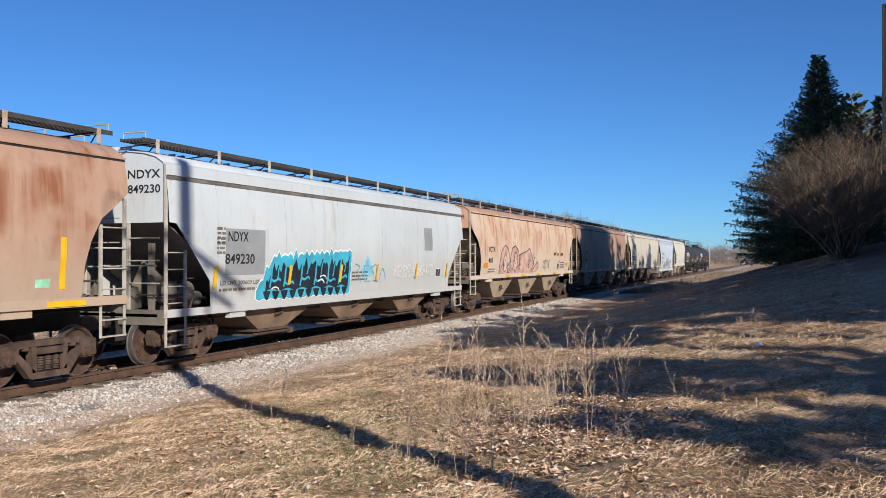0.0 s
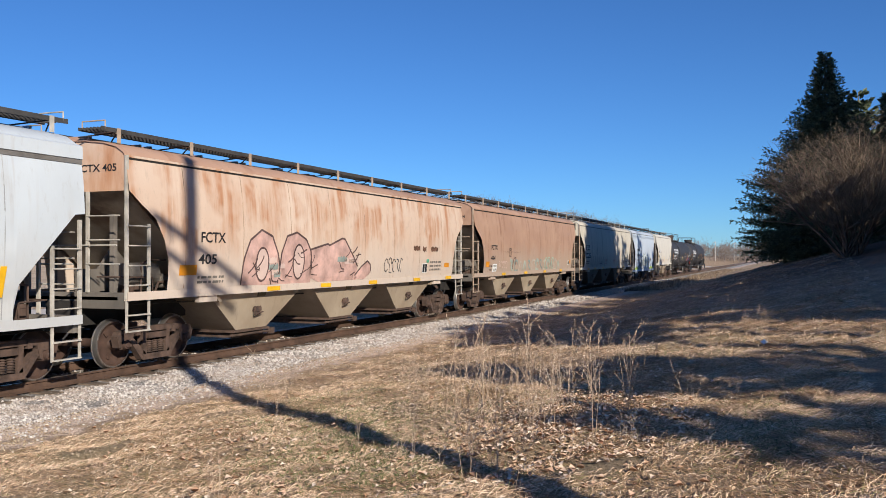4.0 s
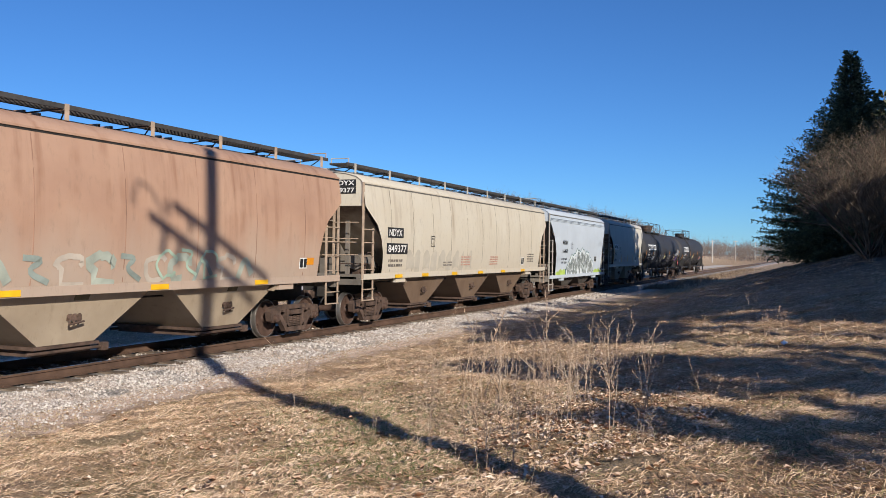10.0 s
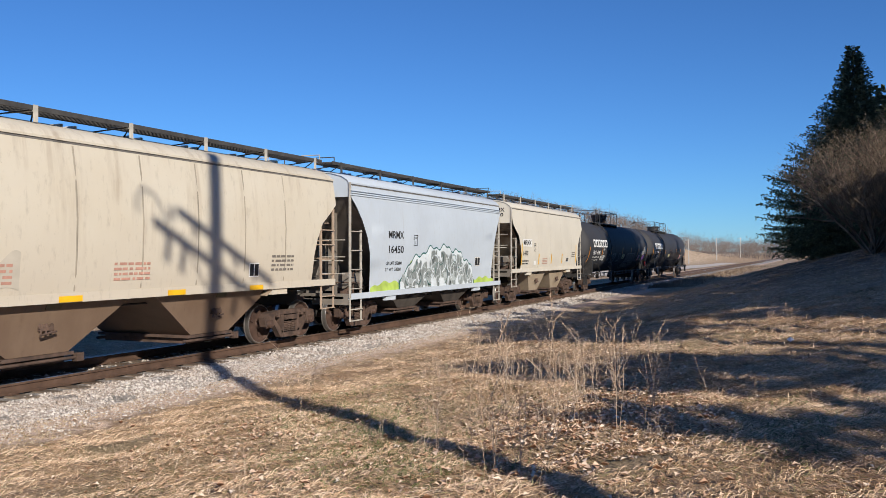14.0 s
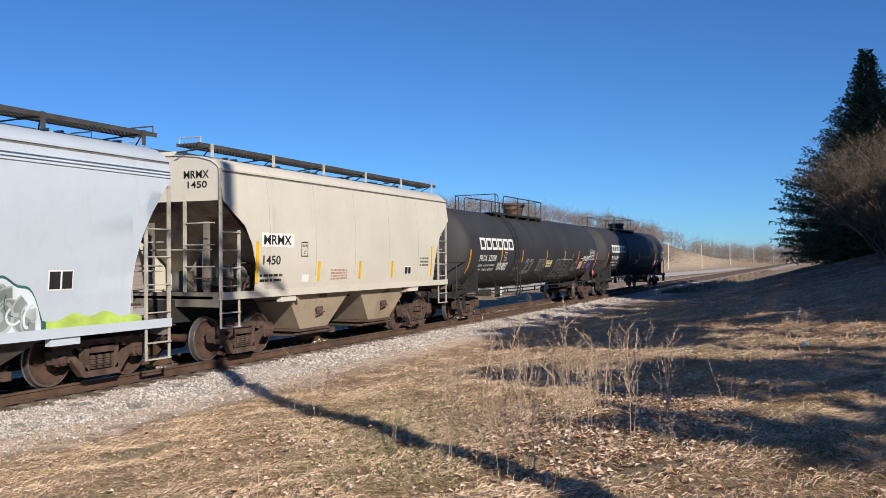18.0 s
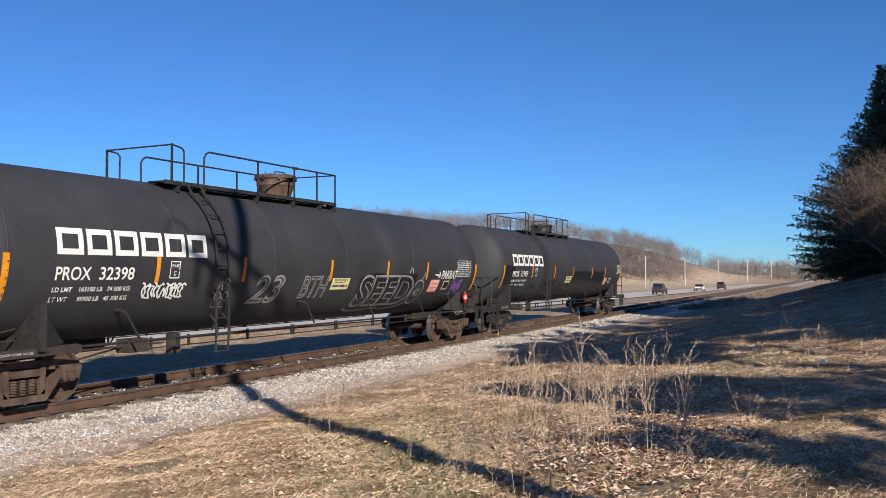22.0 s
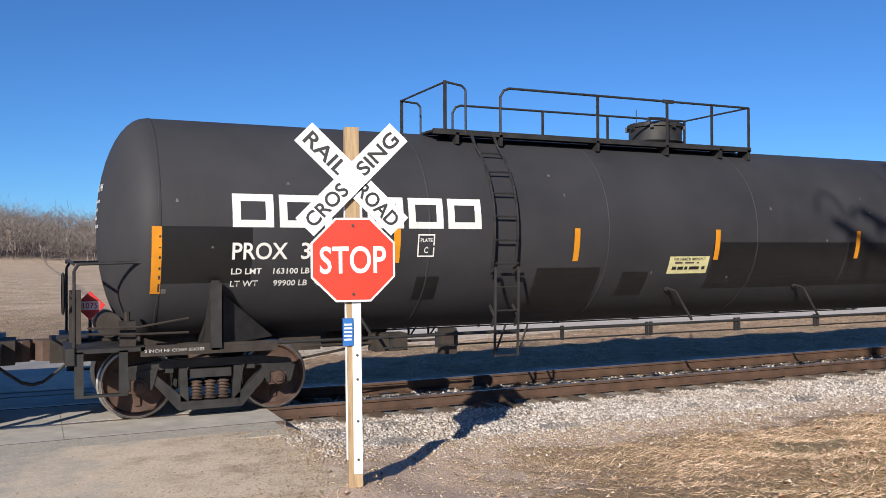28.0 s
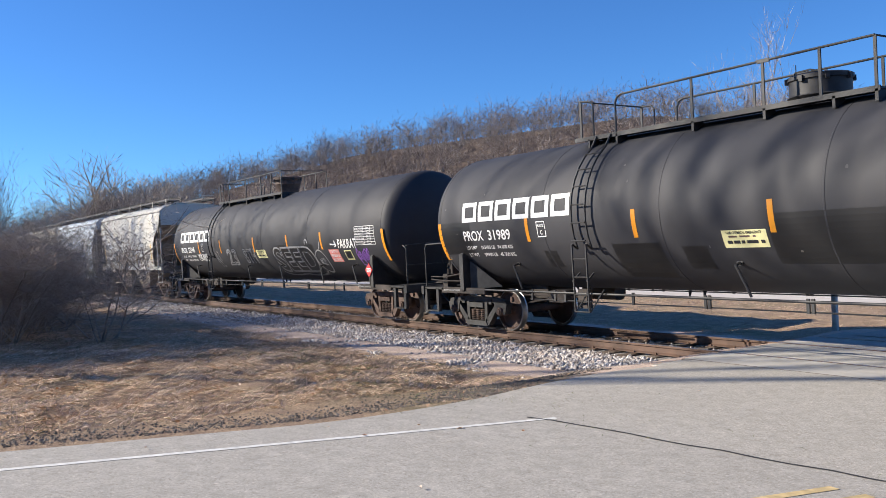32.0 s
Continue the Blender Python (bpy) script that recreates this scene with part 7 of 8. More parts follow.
M_STALK = tw_.color(tw_.ramp(tw_.island(), (0.0, (0.36, 0.245, 0.17)), (0.6, (0.57, 0.42, 0.305)), (1.0, (0.76, 0.62, 0.48))))
tw_ = Nodes("spruce_needles", 0.8, 0, 0.3)
M_NEEDLE = tw_.color(tw_.ramp(tw_.island(), (0.0, (0.035, 0.053, 0.033)), (0.55, (0.095, 0.128, 0.077)), (1.0, (0.25, 0.285, 0.175))))
tw_ = Nodes("dry_grass_blades", 0.9, 0, 0.2)
M_BLADE = tw_.color(tw_.ramp(tw_.island(), (0.0, (0.21, 0.15, 0.09)), (0.10, (0.27, 0.25, 0.11)), (0.16, (0.40, 0.262, 0.162)), (0.6, (0.72, 0.505, 0.34)), (1.0, (0.92, 0.725, 0.54))))
tw_ = Nodes("fallen_leaves", 0.85, 0, 0.3)
M_LEAF = tw_.color(tw_.ramp(tw_.island(), (0.0, (0.50, 0.28, 0.165)), (0.35, (0.70, 0.475, 0.33)), (0.7, (0.82, 0.62, 0.46)), (1.0, (0.90, 0.77, 0.62))))


class Twigs:
    """Tapered limbs (three-sided) and flat twigs, kept as arrays."""

    def __init__(self):
        self.v, self.f = [], []

    def limb(self, a, b, ra, rb):
        d = (b - a)
        if d.length < 1e-5:
            return
        d.normalize()
        u = d.orthogonal().normalized()
        w = d.cross(u)
        k = len(self.v)
        for p, r in ((a, ra), (b, rb)):
            for i in range(3):
                q = 2.0944 * i
                self.v.append(p + (u * math.cos(q) + w * math.sin(q)) * r)
        for i in range(3):
            j = (i + 1) % 3
            self.f += [(k + i, k + j, k + 3 + j), (k + i, k + 3 + j, k + 3 + i)]

    def flat(self, a, b, w, side):
        k = len(self.v)
        s = (b - a).cross(side)
        if s.length < 1e-6:
            return
        s = s.normalized() * w
        self.v += [a - s, a + s, b]
        self.f.append((k, k + 1, k + 2))


def grow(t, r, p, d, length, rad, depth, spread, lift, kids, thin=0.006, seg=3):
    """One limb of a bare tree, with smaller ones along it."""
    q, pts = p.copy(), [p.copy()]
    for i in range(seg):
        d = (d + Vector((r.uniform(-1, 1), r.uniform(-1, 1), r.uniform(-0.6, 1) + lift)) * 0.16).normalized()
        e = q + d * (length / seg)
        ra, rb = rad * (1 - 0.6 * i / seg), rad * (1 - 0.6 * (i + 1) / seg)
        if rad > thin:
            t.limb(q, e, ra, rb)
        else:
            t.flat(q, e, rad, Vector((r.uniform(-1, 1), r.uniform(-1, 1), r.uniform(-0.4, 0.4))))
        q = e
        pts.append(e.copy())
    if depth > 0:
        for i in range(kids):
            f = r.uniform(0.25, 1.0) * seg
            k = min(seg - 1, int(f))
            at = pts[k].lerp(pts[k + 1], f - k)
            side = Vector((r.uniform(-1, 1), r.uniform(-1, 1), r.uniform(-0.3, 0.7))).normalized()
            nd = (d * (1 - spread) + side * spread + Vector((0, 0, lift * 0.3))).normalized()
            grow(t, r, at, nd, length * r.uniform(0.45, 0.75), rad * r.uniform(0.4, 0.6), depth - 1, spread, lift, kids, thin, max(2, seg - 1))


def tree_arrays(seed, height, trunk, depth=4, kids=5, spread=0.55, lift=0.5, thin=0.02, lean=0.05, stems=1, fan=0.0):
    r = random.Random(seed)
    t = Twigs()
    for i in range(stems):
        d = Vector((r.uniform(-1, 1) * (lean + fan), r.uniform(-1, 1) * (lean + fan), 1)).normalized()
        o = Vector((r.uniform(-1, 1) * fan * 0.5, r.uniform(-1, 1) * fan * 0.5, -0.2))
        grow(t, r, o, d, height * r.uniform(0.5, 0.62), trunk * r.uniform(0.6, 1.0) if stems > 1 else trunk, depth, spread, lift, kids, thin, 4)
    return np.array([tuple(p) for p in t.v], np.float32), np.array(t.f, np.int32)


def stamped(name, kinds, places, mat):
    """Many far plants in one mesh: each place is (kind, x, y, z, turn, size)."""
    vs, fs, k = [], [], 0
    for kind, x, y, z, a, s in places:
        v, f = kinds[kind]
        c, q = math.cos(a) * s, math.sin(a) * s
        w = np.empty_like(v)
        w[:, 0] = v[:, 0] * c - v[:, 1] * q + x
        w[:, 1] = v[:, 0] * q + v[:, 1] * c + y
        w[:, 2] = v[:, 2] * s + z
        vs.append(w)
        fs.append(f + k)
        k += len(v)
    return quick(name, np.vstack(vs), np.vstack(fs), mat)


def lone_tree(name, label, category, seed, x, y, h, trunk, group="", **kw):
    v, f = tree_arrays(seed, h, trunk, **kw)
    t = thing(name, label, category, group, m=pose(x, y, gz(x, y)))
    limbs = trunk_split(v, f)
    part("trunk", quick("trunk", limbs[0][0], limbs[0][1], M_BARK), M_BARK, t)
    part("crown", quick("crown", limbs[1][0], limbs[1][1], M_TWIG), M_TWIG, t, "bare twiggy crown")
    return t


def trunk_split(v, f, n=24):
    """The first limb's faces as trunk, the rest as crown."""
    return (v, f[:n]), (v, f[n:])


# far woods on the hills
KINDS = [tree_arrays(100 + i, 10 + (i % 3), 0.15, 2, 7, 0.74, 0.28, 0.15, 0.06) for i in range(6)]
KINDS += [tree_arrays(120 + i, 6, 0.09, 2, 5, 0.6, 0.4, 0.10, 0.2, 2, 0.25) for i in range(3)]
rng = random.Random(77)
woods = []
for line, foot, thick in ((*RIDGES[0], 9.0), (*RIDGES[1], 9.5), (*RIDGES[3], 3.6)):
    for (x0, y0, h0), (x1, y1, h1) in zip(line[:-1], line[1:]):
        seg = math.hypot(x1 - x0, y1 - y0)
        for i in range(int(seg * thick)):
            t = rng.random()
            ox = rng.uniform(-0.85, 0.12) * foot
            nxv, nyv = (y1 - y0) / seg, -(x1 - x0) / seg
            if nxv * x0 + nyv * (y0 + 13) < 0:
                nxv, nyv = -nxv, -nyv
            x = x0 + t * (x1 - x0) + nxv * ox
            y = y0 + t * (y1 - y0) + nyv * ox
            if y < 42 and x < 350:
                continue
            woods.append((rng.randrange(9), x, y, gz(x, y), rng.uniform(0, 6.28), rng.uniform(0.8, 1.2) if x > 120 else rng.choice((0.7, 0.85, 1.0, 1.2, 1.5, 1.7))))
# the belt of tall grey trees at the foot of the right-hand hill
for i in range(240):
    a, d = math.radians(rng.uniform(57, 74.5)), rng.uniform(290, 345)
    x, y = d * math.sin(a), -12.8 + d * math.cos(a)
    woods.append((rng.randrange(6), x, y, gz(x, y), rng.uniform(0, 6.28), rng.uniform(0.6, 0.85)))
tagged(new("hillside_woods", stamped("hillside_woods", KINDS, woods, M_WOODS)), "bare brown winter woods covering the hills", "woods", kind="stuff")
# the far ridge: a low line of woods
far = []
for i in range(260):
    t = rng.random()
    line = RIDGES[2][0]
    k = min(2, int(t * 3))
    (x0, y0, h0), (x1, y1, h1) = line[k], line[k + 1]
    u = t * 3 - k
    x, y = x0 + u * (x1 - x0) + rng.uniform(-170, 40), y0 + u * (y1 - y0) + rng.uniform(-40, 40)
    far.append((rng.randrange(9), x, y, gz(x, y), rng.uniform(0, 6.28), rng.uniform(0.8, 1.15)))
tagged(new("far_woods", stamped("far_woods", KINDS, far, M_WOODS)), "low line of bare woods on the far ridge", "woods", kind="stuff")

# scattered trees at the foot of the right-hand hill and beside the left-hand field
for i, (x, y, h) in enumerate(((300, 118, 15), (268, 112, 13), (330, 112, 16), (345, 105, 13), (285, 105, 12), (250, 128, 15), (236, 120, 12), (372, 100, 12), (222, 132, 14))):
    lone_tree("bare_poplar", "tall pale bare tree at the edge of a field", "tree", 200 + i, x, y, h * 1.25, 0.28, "trees at the field's edge", depth=3, kids=7, spread=0.4, lift=0.9, thin=0.05)
for i, (x, y, h) in enumerate(((-62, 4.5, 7.0), (-73, 6, 8.4), (-80, 1, 7.5), (-70, 17, 8.6), (-88, 22, 9), (-64, 28, 8))):
    lone_tree("bare_tree", "bare grey round-crowned tree beyond the track", "tree", 230 + i, x, y, h, 0.20, "bare trees beyond the track", depth=4, kids=7, spread=0.62, lift=0.30, thin=0.04)
lone_tree("bare_tree", "round many-stemmed bare tree beyond the track", "tree", 238, -78, 6.2, 11.8, 0.2, "bare trees beyond the track", depth=3, kids=8, spread=0.6, lift=0.25, thin=0.04, lean=0.1, stems=6, fan=0.32)
for i, (x, y, h) in enumerate(((-44, 48, 17.5), (-41, 51, 15.0), (-49.5, 46, 11.5), (-55, 38, 11), (-39, 66, 11), (-36, 58, 10))):
    lone_tree("bare_tree", "tall pale bare tree beyond the highway", "tree", 240 + i, x, y, h, 0.16, "bare trees beyond the track", depth=4, kids=6, spread=0.50, lift=0.6, thin=0.03)

# thicket beside the track on the far side of the road
rng = random.Random(31)
for i in range(46):
    x = rng.uniform(-38, -21.6)
    y = rng.uniform(-14.5, -8.0 + 0.10 * (-22 - x))
    h = rng.uniform(2.4, 3.3) + 0.9 * float(smooth01((-9.5 - y) / 2.5))
    lone_tree("bare_shrub", "tangled bare grey-brown shrub beside the track", "shrub", 300 + i, x, y, h * 1.25, 0.029, "thicket beside the track", depth=3, kids=8, spread=0.72, lift=0.1, thin=0.012, lean=0.4, stems=7, fan=0.55)
for i in range(20):
    x, y = rng.uniform(-40, -28), rng.uniform(-13.0, -8.6)
    h = rng.uniform(5.0, 7.0)
    lone_tree("bare_sapling", "slender bare sapling in the thicket", "tree", 340 + i, x, y, h, 0.042, "thicket beside the track", depth=4, kids=5, spread=0.42, lift=0.6, thin=0.012, lean=0.12)

# the big rounded shrub on the bank
sh = tree_arrays(411, 5.0, 0.07, depth=4, kids=5, spread=0.55, lift=0.12, thin=0.012, lean=0.45, stems=25, fan=0.55)
t = thing("bare_shrub", "large rounded bare shrub on the bank before the spruce", "shrub", m=pose(36, -15.0, gz(36, -15.0)))
part("stem", quick("stem", sh[0], sh[1][:360], M_BARK), M_BARK, t)
part("crown", quick("crown", sh[0], sh[1][360:], M_BUSH), M_BUSH, t, "dense bare brown twigs")


SPRUCE_FORM = [(0.0, 0.86), (0.06, 1.0), (0.2, 0.90), (0.33, 0.84), (0.42, 0.66), (0.52, 0.50), (0.66, 0.30), (0.81, 0.16), (0.93, 0.06), (1.0, 0.01)]
CONE = [(0.0, 0.8), (0.1, 0.92), (1.0, 0.02)]
PINE = [(0.0, 0.0), (0.76, 0.10), (0.82, 0.8), (0.9, 1.0), (0.97, 0.6), (1.0, 0.05)]


def spruce(x, y, h, rad, seed, label, group="", sparse=0.0, fine=1.0, form=CONE, slim=False, base=0.0):
    """A conifer: trunk, whorls of drooping boughs, each a spray of needle shoots; form gives its width over its height."""
    r = random.Random(seed)
    z0 = gz(x, y)
    t = thing("spruce_tree" if form is not PINE else "pine_tree", label, "tree", group, m=pose(x, y, z0))
    part("trunk", G().rod((0, 0, -0.3), (0, 0, h * 0.97), 0.22 if form is not PINE else 0.17, 8, 0.02 if form is not PINE else 0.12), M_BARK, t)
    v, f = [], []
    fx, fy = [q[0] for q in form], [q[1] for q in form]

    def tuft(p, d, s, wide):
        d = d.normalized()
        u = d.cross(Vector((r.uniform(-0.4, 0.4), r.uniform(-0.4, 0.4), 1))).normalized()
        up = u.cross(d)
        for k in range(3 if not slim else 2):
            a = k * (1.047 if not slim else 1.57) + r.uniform(-0.3, 0.3)
            w = (u * math.cos(a) + up * math.sin(a)) * s * wide
            b = len(v)
            v.extend([p - w * 0.5, p + d * s * 0.45 + w, p + d * s, p + d * s * 0.45 - w])
            f.append((b, b + 1, b + 2, b + 3))
    n = int(h * rad * 7.5 * fine)
    for i in range(n):
        u = (i + r.random()) / n
        tt = 0.35 * u + 0.65 * (1 - math.sqrt(1 - u))
        if form is PINE:
            tt = 0.76 + 0.24 * u
        if tt < base or h * tt < sparse and r.random() < 0.68:
            continue
        a = i * 2.39996 + r.uniform(-0.4, 0.4)
        lump = 1.0 + 0.10 * math.sin(a * 3 + tt * 23 + seed) * math.sin(tt * 41 + a) + 0.06 * math.sin(a * 5 - tt * 57)
        z = 0.2 + tt * h * 0.97
        L = (rad * float(np.interp(tt, fx, fy)) * r.uniform(0.66, 0.99) + 0.08) * (lump if slim else 1.0)
        dr = Vector((math.cos(a), math.sin(a), 0))
        rise = -0.34 + 0.75 * tt + r.uniform(-0.12, 0.12)
        m = max(3, int(L / 0.2))
        for j in range(m):
            q = (j + 1) / m
            if q < (0.15 if slim else 0.3) and L > 1.2:
                continue
            pos_ = Vector((0, 0, z)) + dr * (L * q) + Vector((r.uniform(-0.05, 0.05), r.uniform(-0.05, 0.05), L * (rise * q + 0.22 * q * q)))
            core = not slim or q < 0.62
            wide = 0.27 if not slim else 0.30 if q < 0.45 else 0.21 if core else 0.13
            size = (1.5 if slim and q < 0.45 else 1.0) / fine ** 0.45 if core else 0.45
            tuft(pos_, dr + Vector((r.uniform(-0.5, 0.5), r.uniform(-0.5, 0.5), r.uniform(0.0, 0.8))), r.uniform(0.26, 0.46) * size, wide)
            if not core:
                for e in range(6):
                    tuft(pos_ - dr * r.uniform(0, 0.25), dr * r.uniform(0.3, 1.0) + Vector((r.uniform(-0.7, 0.7), r.uniform(-0.7, 0.7), r.uniform(-0.7, 0.5))), r.uniform(0.10, 0.20), 0.14)
            for sgn in (-1, 1):
                sd = dr.cross(Vector((0, 0, sgn)))
                wl = 0.55 * (1 - q * 0.75) * min(1.3, L * 0.4)
                for e in range(1 + int(wl / 0.26)):
                    at = pos_ + sd * (0.12 + e * 0.24) + dr * 0.1 * e + Vector((0, 0, r.uniform(-0.12, 0.06)))
                    tuft(at, sd * 0.7 + dr * 0.6 + Vector((0, 0, r.uniform(-0.3, 0.5))), r.uniform(0.22, 0.38) * size, wide)
                    if slim and q > 0.4:
                        tuft(at, sd * r.uniform(0.2, 1) + dr * r.uniform(0, 1) + Vector((0, 0, r.uniform(-0.9, 0.3))), r.uniform(0.10, 0.20), 0.14)
    part("crown", quick("crown", [tuple(q) for q in v], f, M_NEEDLE), M_NEEDLE, t, "dense dark green needles")
    return t


spruce(45.5, -14.55, 9.8, 4.45, 1, "tall dark green spruce on the bank", fine=2.8, form=SPRUCE_FORM, slim=True)
spruce(58, -18.6, 9.0, 3.6, 2, "smaller spruce beyond the first", fine=1.3, slim=True)
for i, (x, y, h, rad) in enumerate(((50.5, -15.6, 8.4, 3.6), (54.0, -16.6, 8.8, 3.6), (62.5, -17.0, 8.6, 3.4), (67.0, -17.0, 9.2, 3.4), (72.0, -17.5, 9.0, 3.2))):
    spruce(x, y, h, rad, 70 + i, "dark green spruce in the row beyond the first", "row of spruces on the bank", 0, 0.6)
# unseen trees behind the camera shade the bank and, farther along, the track
back = "trees on the bank behind the camera"
for i, (x, y, top, rad, low) in enumerate(((9.8, -26.0, 14.9, 3.2, 4.0), (11.6, -26.5, 14.9, 3.4, 0), (13.6, -25.5, 14.4, 3.6, 0), (16.0, -26.5, 15.1, 3.9, 0), (19.0, -25.5, 14.9, 4.0, 0),
                                            (22.0, -26.0, 14.6, 3.8, 0), (25.0, -26.0, 12.2, 3.6, 0), (28.0, -25.5, 11.2, 3.2, 0), (32.7, -25.5, 20.9, 4.6, 0), (33.9, -24.2, 20.6, 4.4, 0), (35.0, -25.6, 22.3, 4.8, 0), (36.6, -24.4, 22.0, 4.8, 0), (38.2, -25.6, 22.4, 4.8, 0), (39.6, -24.6, 21.2, 4.4, 0), (41.0, -25.6, 19.2, 3.4, 0),
                                            (44.6, -25.0, 18.4, 3.0, 0), (48.2, -25.6, 18.0, 3.4, 0), (52.0, -25.0, 19.0, 3.4, 0), (56.5, -25.5, 17.4, 3.4, 0), (61.0, -25.0, 18.2, 3.4, 0))):
    spruce(x, y, top - gz(x, y), rad, 10 + i, "dark green spruce on the bank", back, low, 0.38)
for i, (x, top, rad) in enumerate(((-3.5, 9.3, 0.5), (-2.3, 8.4, 0.4), (-1.3, 11.2, 0.5), (-0.4, 10.0, 0.6), (0.9, 9.5, 0.6), (2.2, 8.6, 0.5), (3.9, 11.9, 0.9), (5.2, 12.3, 1.2), (6.4, 12.5, 1.3), (7.8, 13.0, 1.6))):
    y = -25.2 - 0.5 * (i % 2)
    spruce(x, y, top - gz(x, y), rad, 50 + i, "slim pine with a bare trunk on the bank", back, 0, 0.36, PINE)
for i, (x, y, h) in enumerate(((-33, -30, 22), (-39, -34, 25), (-47, -33, 22))):
    lone_tree("bare_tree", "tall bare tree beyond the road behind the camera", "tree", 260 + i, x, y, h * 1.2, 0.22, back, depth=3, kids=4, spread=0.45, lift=0.8, thin=0.03)
# unseen bare trees, added to shade the wagons past the road
for i, (x, y, h) in enumerate(((-43, -21, 14), (-47, -22.5, 15), (-51, -21, 14.5), (-56, -22, 15.5), (-61, -21, 15), (-67, -22, 15.5), (-73, -21, 15))):
    lone_tree("bare_tree", "unseen dense-crowned bare tree beyond the road, added for shade", "tree", 280 + i, x, y, h, 0.2, back, depth=4, kids=6, spread=0.55, lift=0.5, thin=0.03)

# ---- turf: blades, leaves, weeds ----
r = np.random.RandomState(12)


def blades(name, px, py, lo, hi, wid, seed, lie, mat, label):
    """Bent grass blades, combed one way within each tussock."""
    r = np.random.RandomState(seed)
    n = len(px)
    z = ground_z(px, py)
    L = r.uniform(lo, hi, n) * np.clip(0.8 + 0.35 * rough(px, py, 2.1, 4.4), 0.45, 1.4)
    a = 3.0 * rough(px, py, 0.8, seed) + 2.0 * rough(px, py, 2.9, seed + 2) + r.normal(0, 1.25, n)
    el = np.minimum(np.abs(r.normal(0, lie, n)) + 0.06, 1.5)
    up = r.uniform(0, 1, n) < 0.022
    el = np.where(up, r.uniform(0.7, 1.4, n), el)
    bend = r.uniform(-0.35, 0.35, n)
    ca, sa, cb, sb = np.cos(a), np.sin(a), np.cos(a + bend), np.sin(a + bend)
    h1 = np.sin(el) * L * 0.55
    h2 = h1 + np.sin(el - 0.55) * L * 0.45
    r1 = np.cos(el) * L * 0.55
    r2 = np.abs(np.cos(el - 0.55)) * L * 0.45
    wx, wy = -sa * wid, ca * wid
    lift_ = r.uniform(0.0, 0.022, n)
    z = z + lift_
    mx, my = px + ca * r1, py + sa * r1
    p0 = np.stack([px - wx, py - wy, z - 0.006], 1)
    p1 = np.stack([px + wx, py + wy, z - 0.002], 1)
    p2 = np.stack([mx + wx * 0.8, my + wy * 0.8, z + h1 + 0.003], 1)
    p3 = np.stack([mx - wx * 0.8, my - wy * 0.8, z + h1], 1)
    p4 = np.stack([mx + cb * r2, my + sb * r2, np.maximum(z + h2, z - 0.01)], 1)
    v = np.stack([p0, p1, p2, p3, p4], 1).reshape(-1, 3)
    k = 5 * np.arange(n)[:, None]
    f = np.concatenate([k + np.array([0, 1, 2]), k + np.array([0, 2, 3]), k + np.array([3, 2, 4])])
    return tagged(new(name, quick(name, v, f, mat)), label, "grass", kind="stuff")


def patchy(px, py, thr, seed):
    m = 0.5 + 0.25 * rough(px, py, 0.9, seed) + 0.2 * rough(px, py, 2.3, seed + 1.3)
    return m > thr


def bank_points(n, x0, x1, y0, y1, seed):
    q = np.random.RandomState(seed)
    px, py = q.uniform(x0, x1, n), q.uniform(y0, y1, n)
    return px, py


P = []
for n, x0, x1, y0, y1, sd, thr in ((150000, 3.5, 13, -13.6, -4.2, 1, 0.12), (52000, 13, 24, -14.5, -3.6, 2, 0.1), (30000, 24, 42, -15, -3.4, 3, 0.0), (14000, 42, 62, -19, -3.4, 13, 0.0), (70000, -26, -10.8, -13.5, -4.0, 4, 0.1), (12000, -45, -26, -14, -4.0, 5, 0.0), (26000, 3, 40, 3.0, 14.2, 6, 0.0), (12000, -40, -10, 4.0, 14.0, 7, 0.0)):
    px, py = bank_points(n, x0, x1, y0, y1, sd)
    ok = patchy(px, py, thr, sd) & (np.random.RandomState(sd + 50).uniform(0, 1, n) > 0.9 * smooth01((py + 4.9) / 1.0) * (py < 0)) & (np.random.RandomState(sd + 60).uniform(0, 1, n) > 0.95 * smooth01((8.0 - px) / 4) * smooth01((py + 9.5) / 3) * (px > 0) * (py < 0))
    ok &= ~((px < 0) & (px > centre(py) - 4.9 - 1.7 * smooth01((py + 9) / 6)))
    P.append((px[ok], py[ok]))
blades("dry_grass", np.concatenate([p[0] for p in P[:1]]), np.concatenate([p[1] for p in P[:1]]), 0.05, 0.17, 0.0019, 21, 0.24, M_BLADE, "matted dry straw-coloured grass")
blades("dry_grass", np.concatenate([p[0] for p in P[1:]]), np.concatenate([p[1] for p in P[1:]]), 0.09, 0.28, 0.0036, 22, 0.22, M_BLADE, "matted dry straw-coloured grass")
# rank dry grass along the track's far shoulder
q = np.random.RandomState(71)
px, py = 58 + 100 * q.uniform(0, 1, 15000) ** 1.3, -2.8 - np.abs(q.normal(0, 1.3, 15000))
ok = patchy(px * 0.5, py, 0.35, 3.0)
px, py = px[ok], py[ok]
tw_ = Nodes("dull_rank_grass", 0.9, 0, 0.2)
M_RANK = tw_.color(tw_.ramp(tw_.island(), (0.0, (0.12, 0.085, 0.06)), (0.6, (0.27, 0.20, 0.14)), (1.0, (0.47, 0.365, 0.26))))
blades("rank_grass", px, py, 0.15, 0.5, 0.012, 33, 1.0, M_RANK, "tall rank dry grass on the track's shoulder")
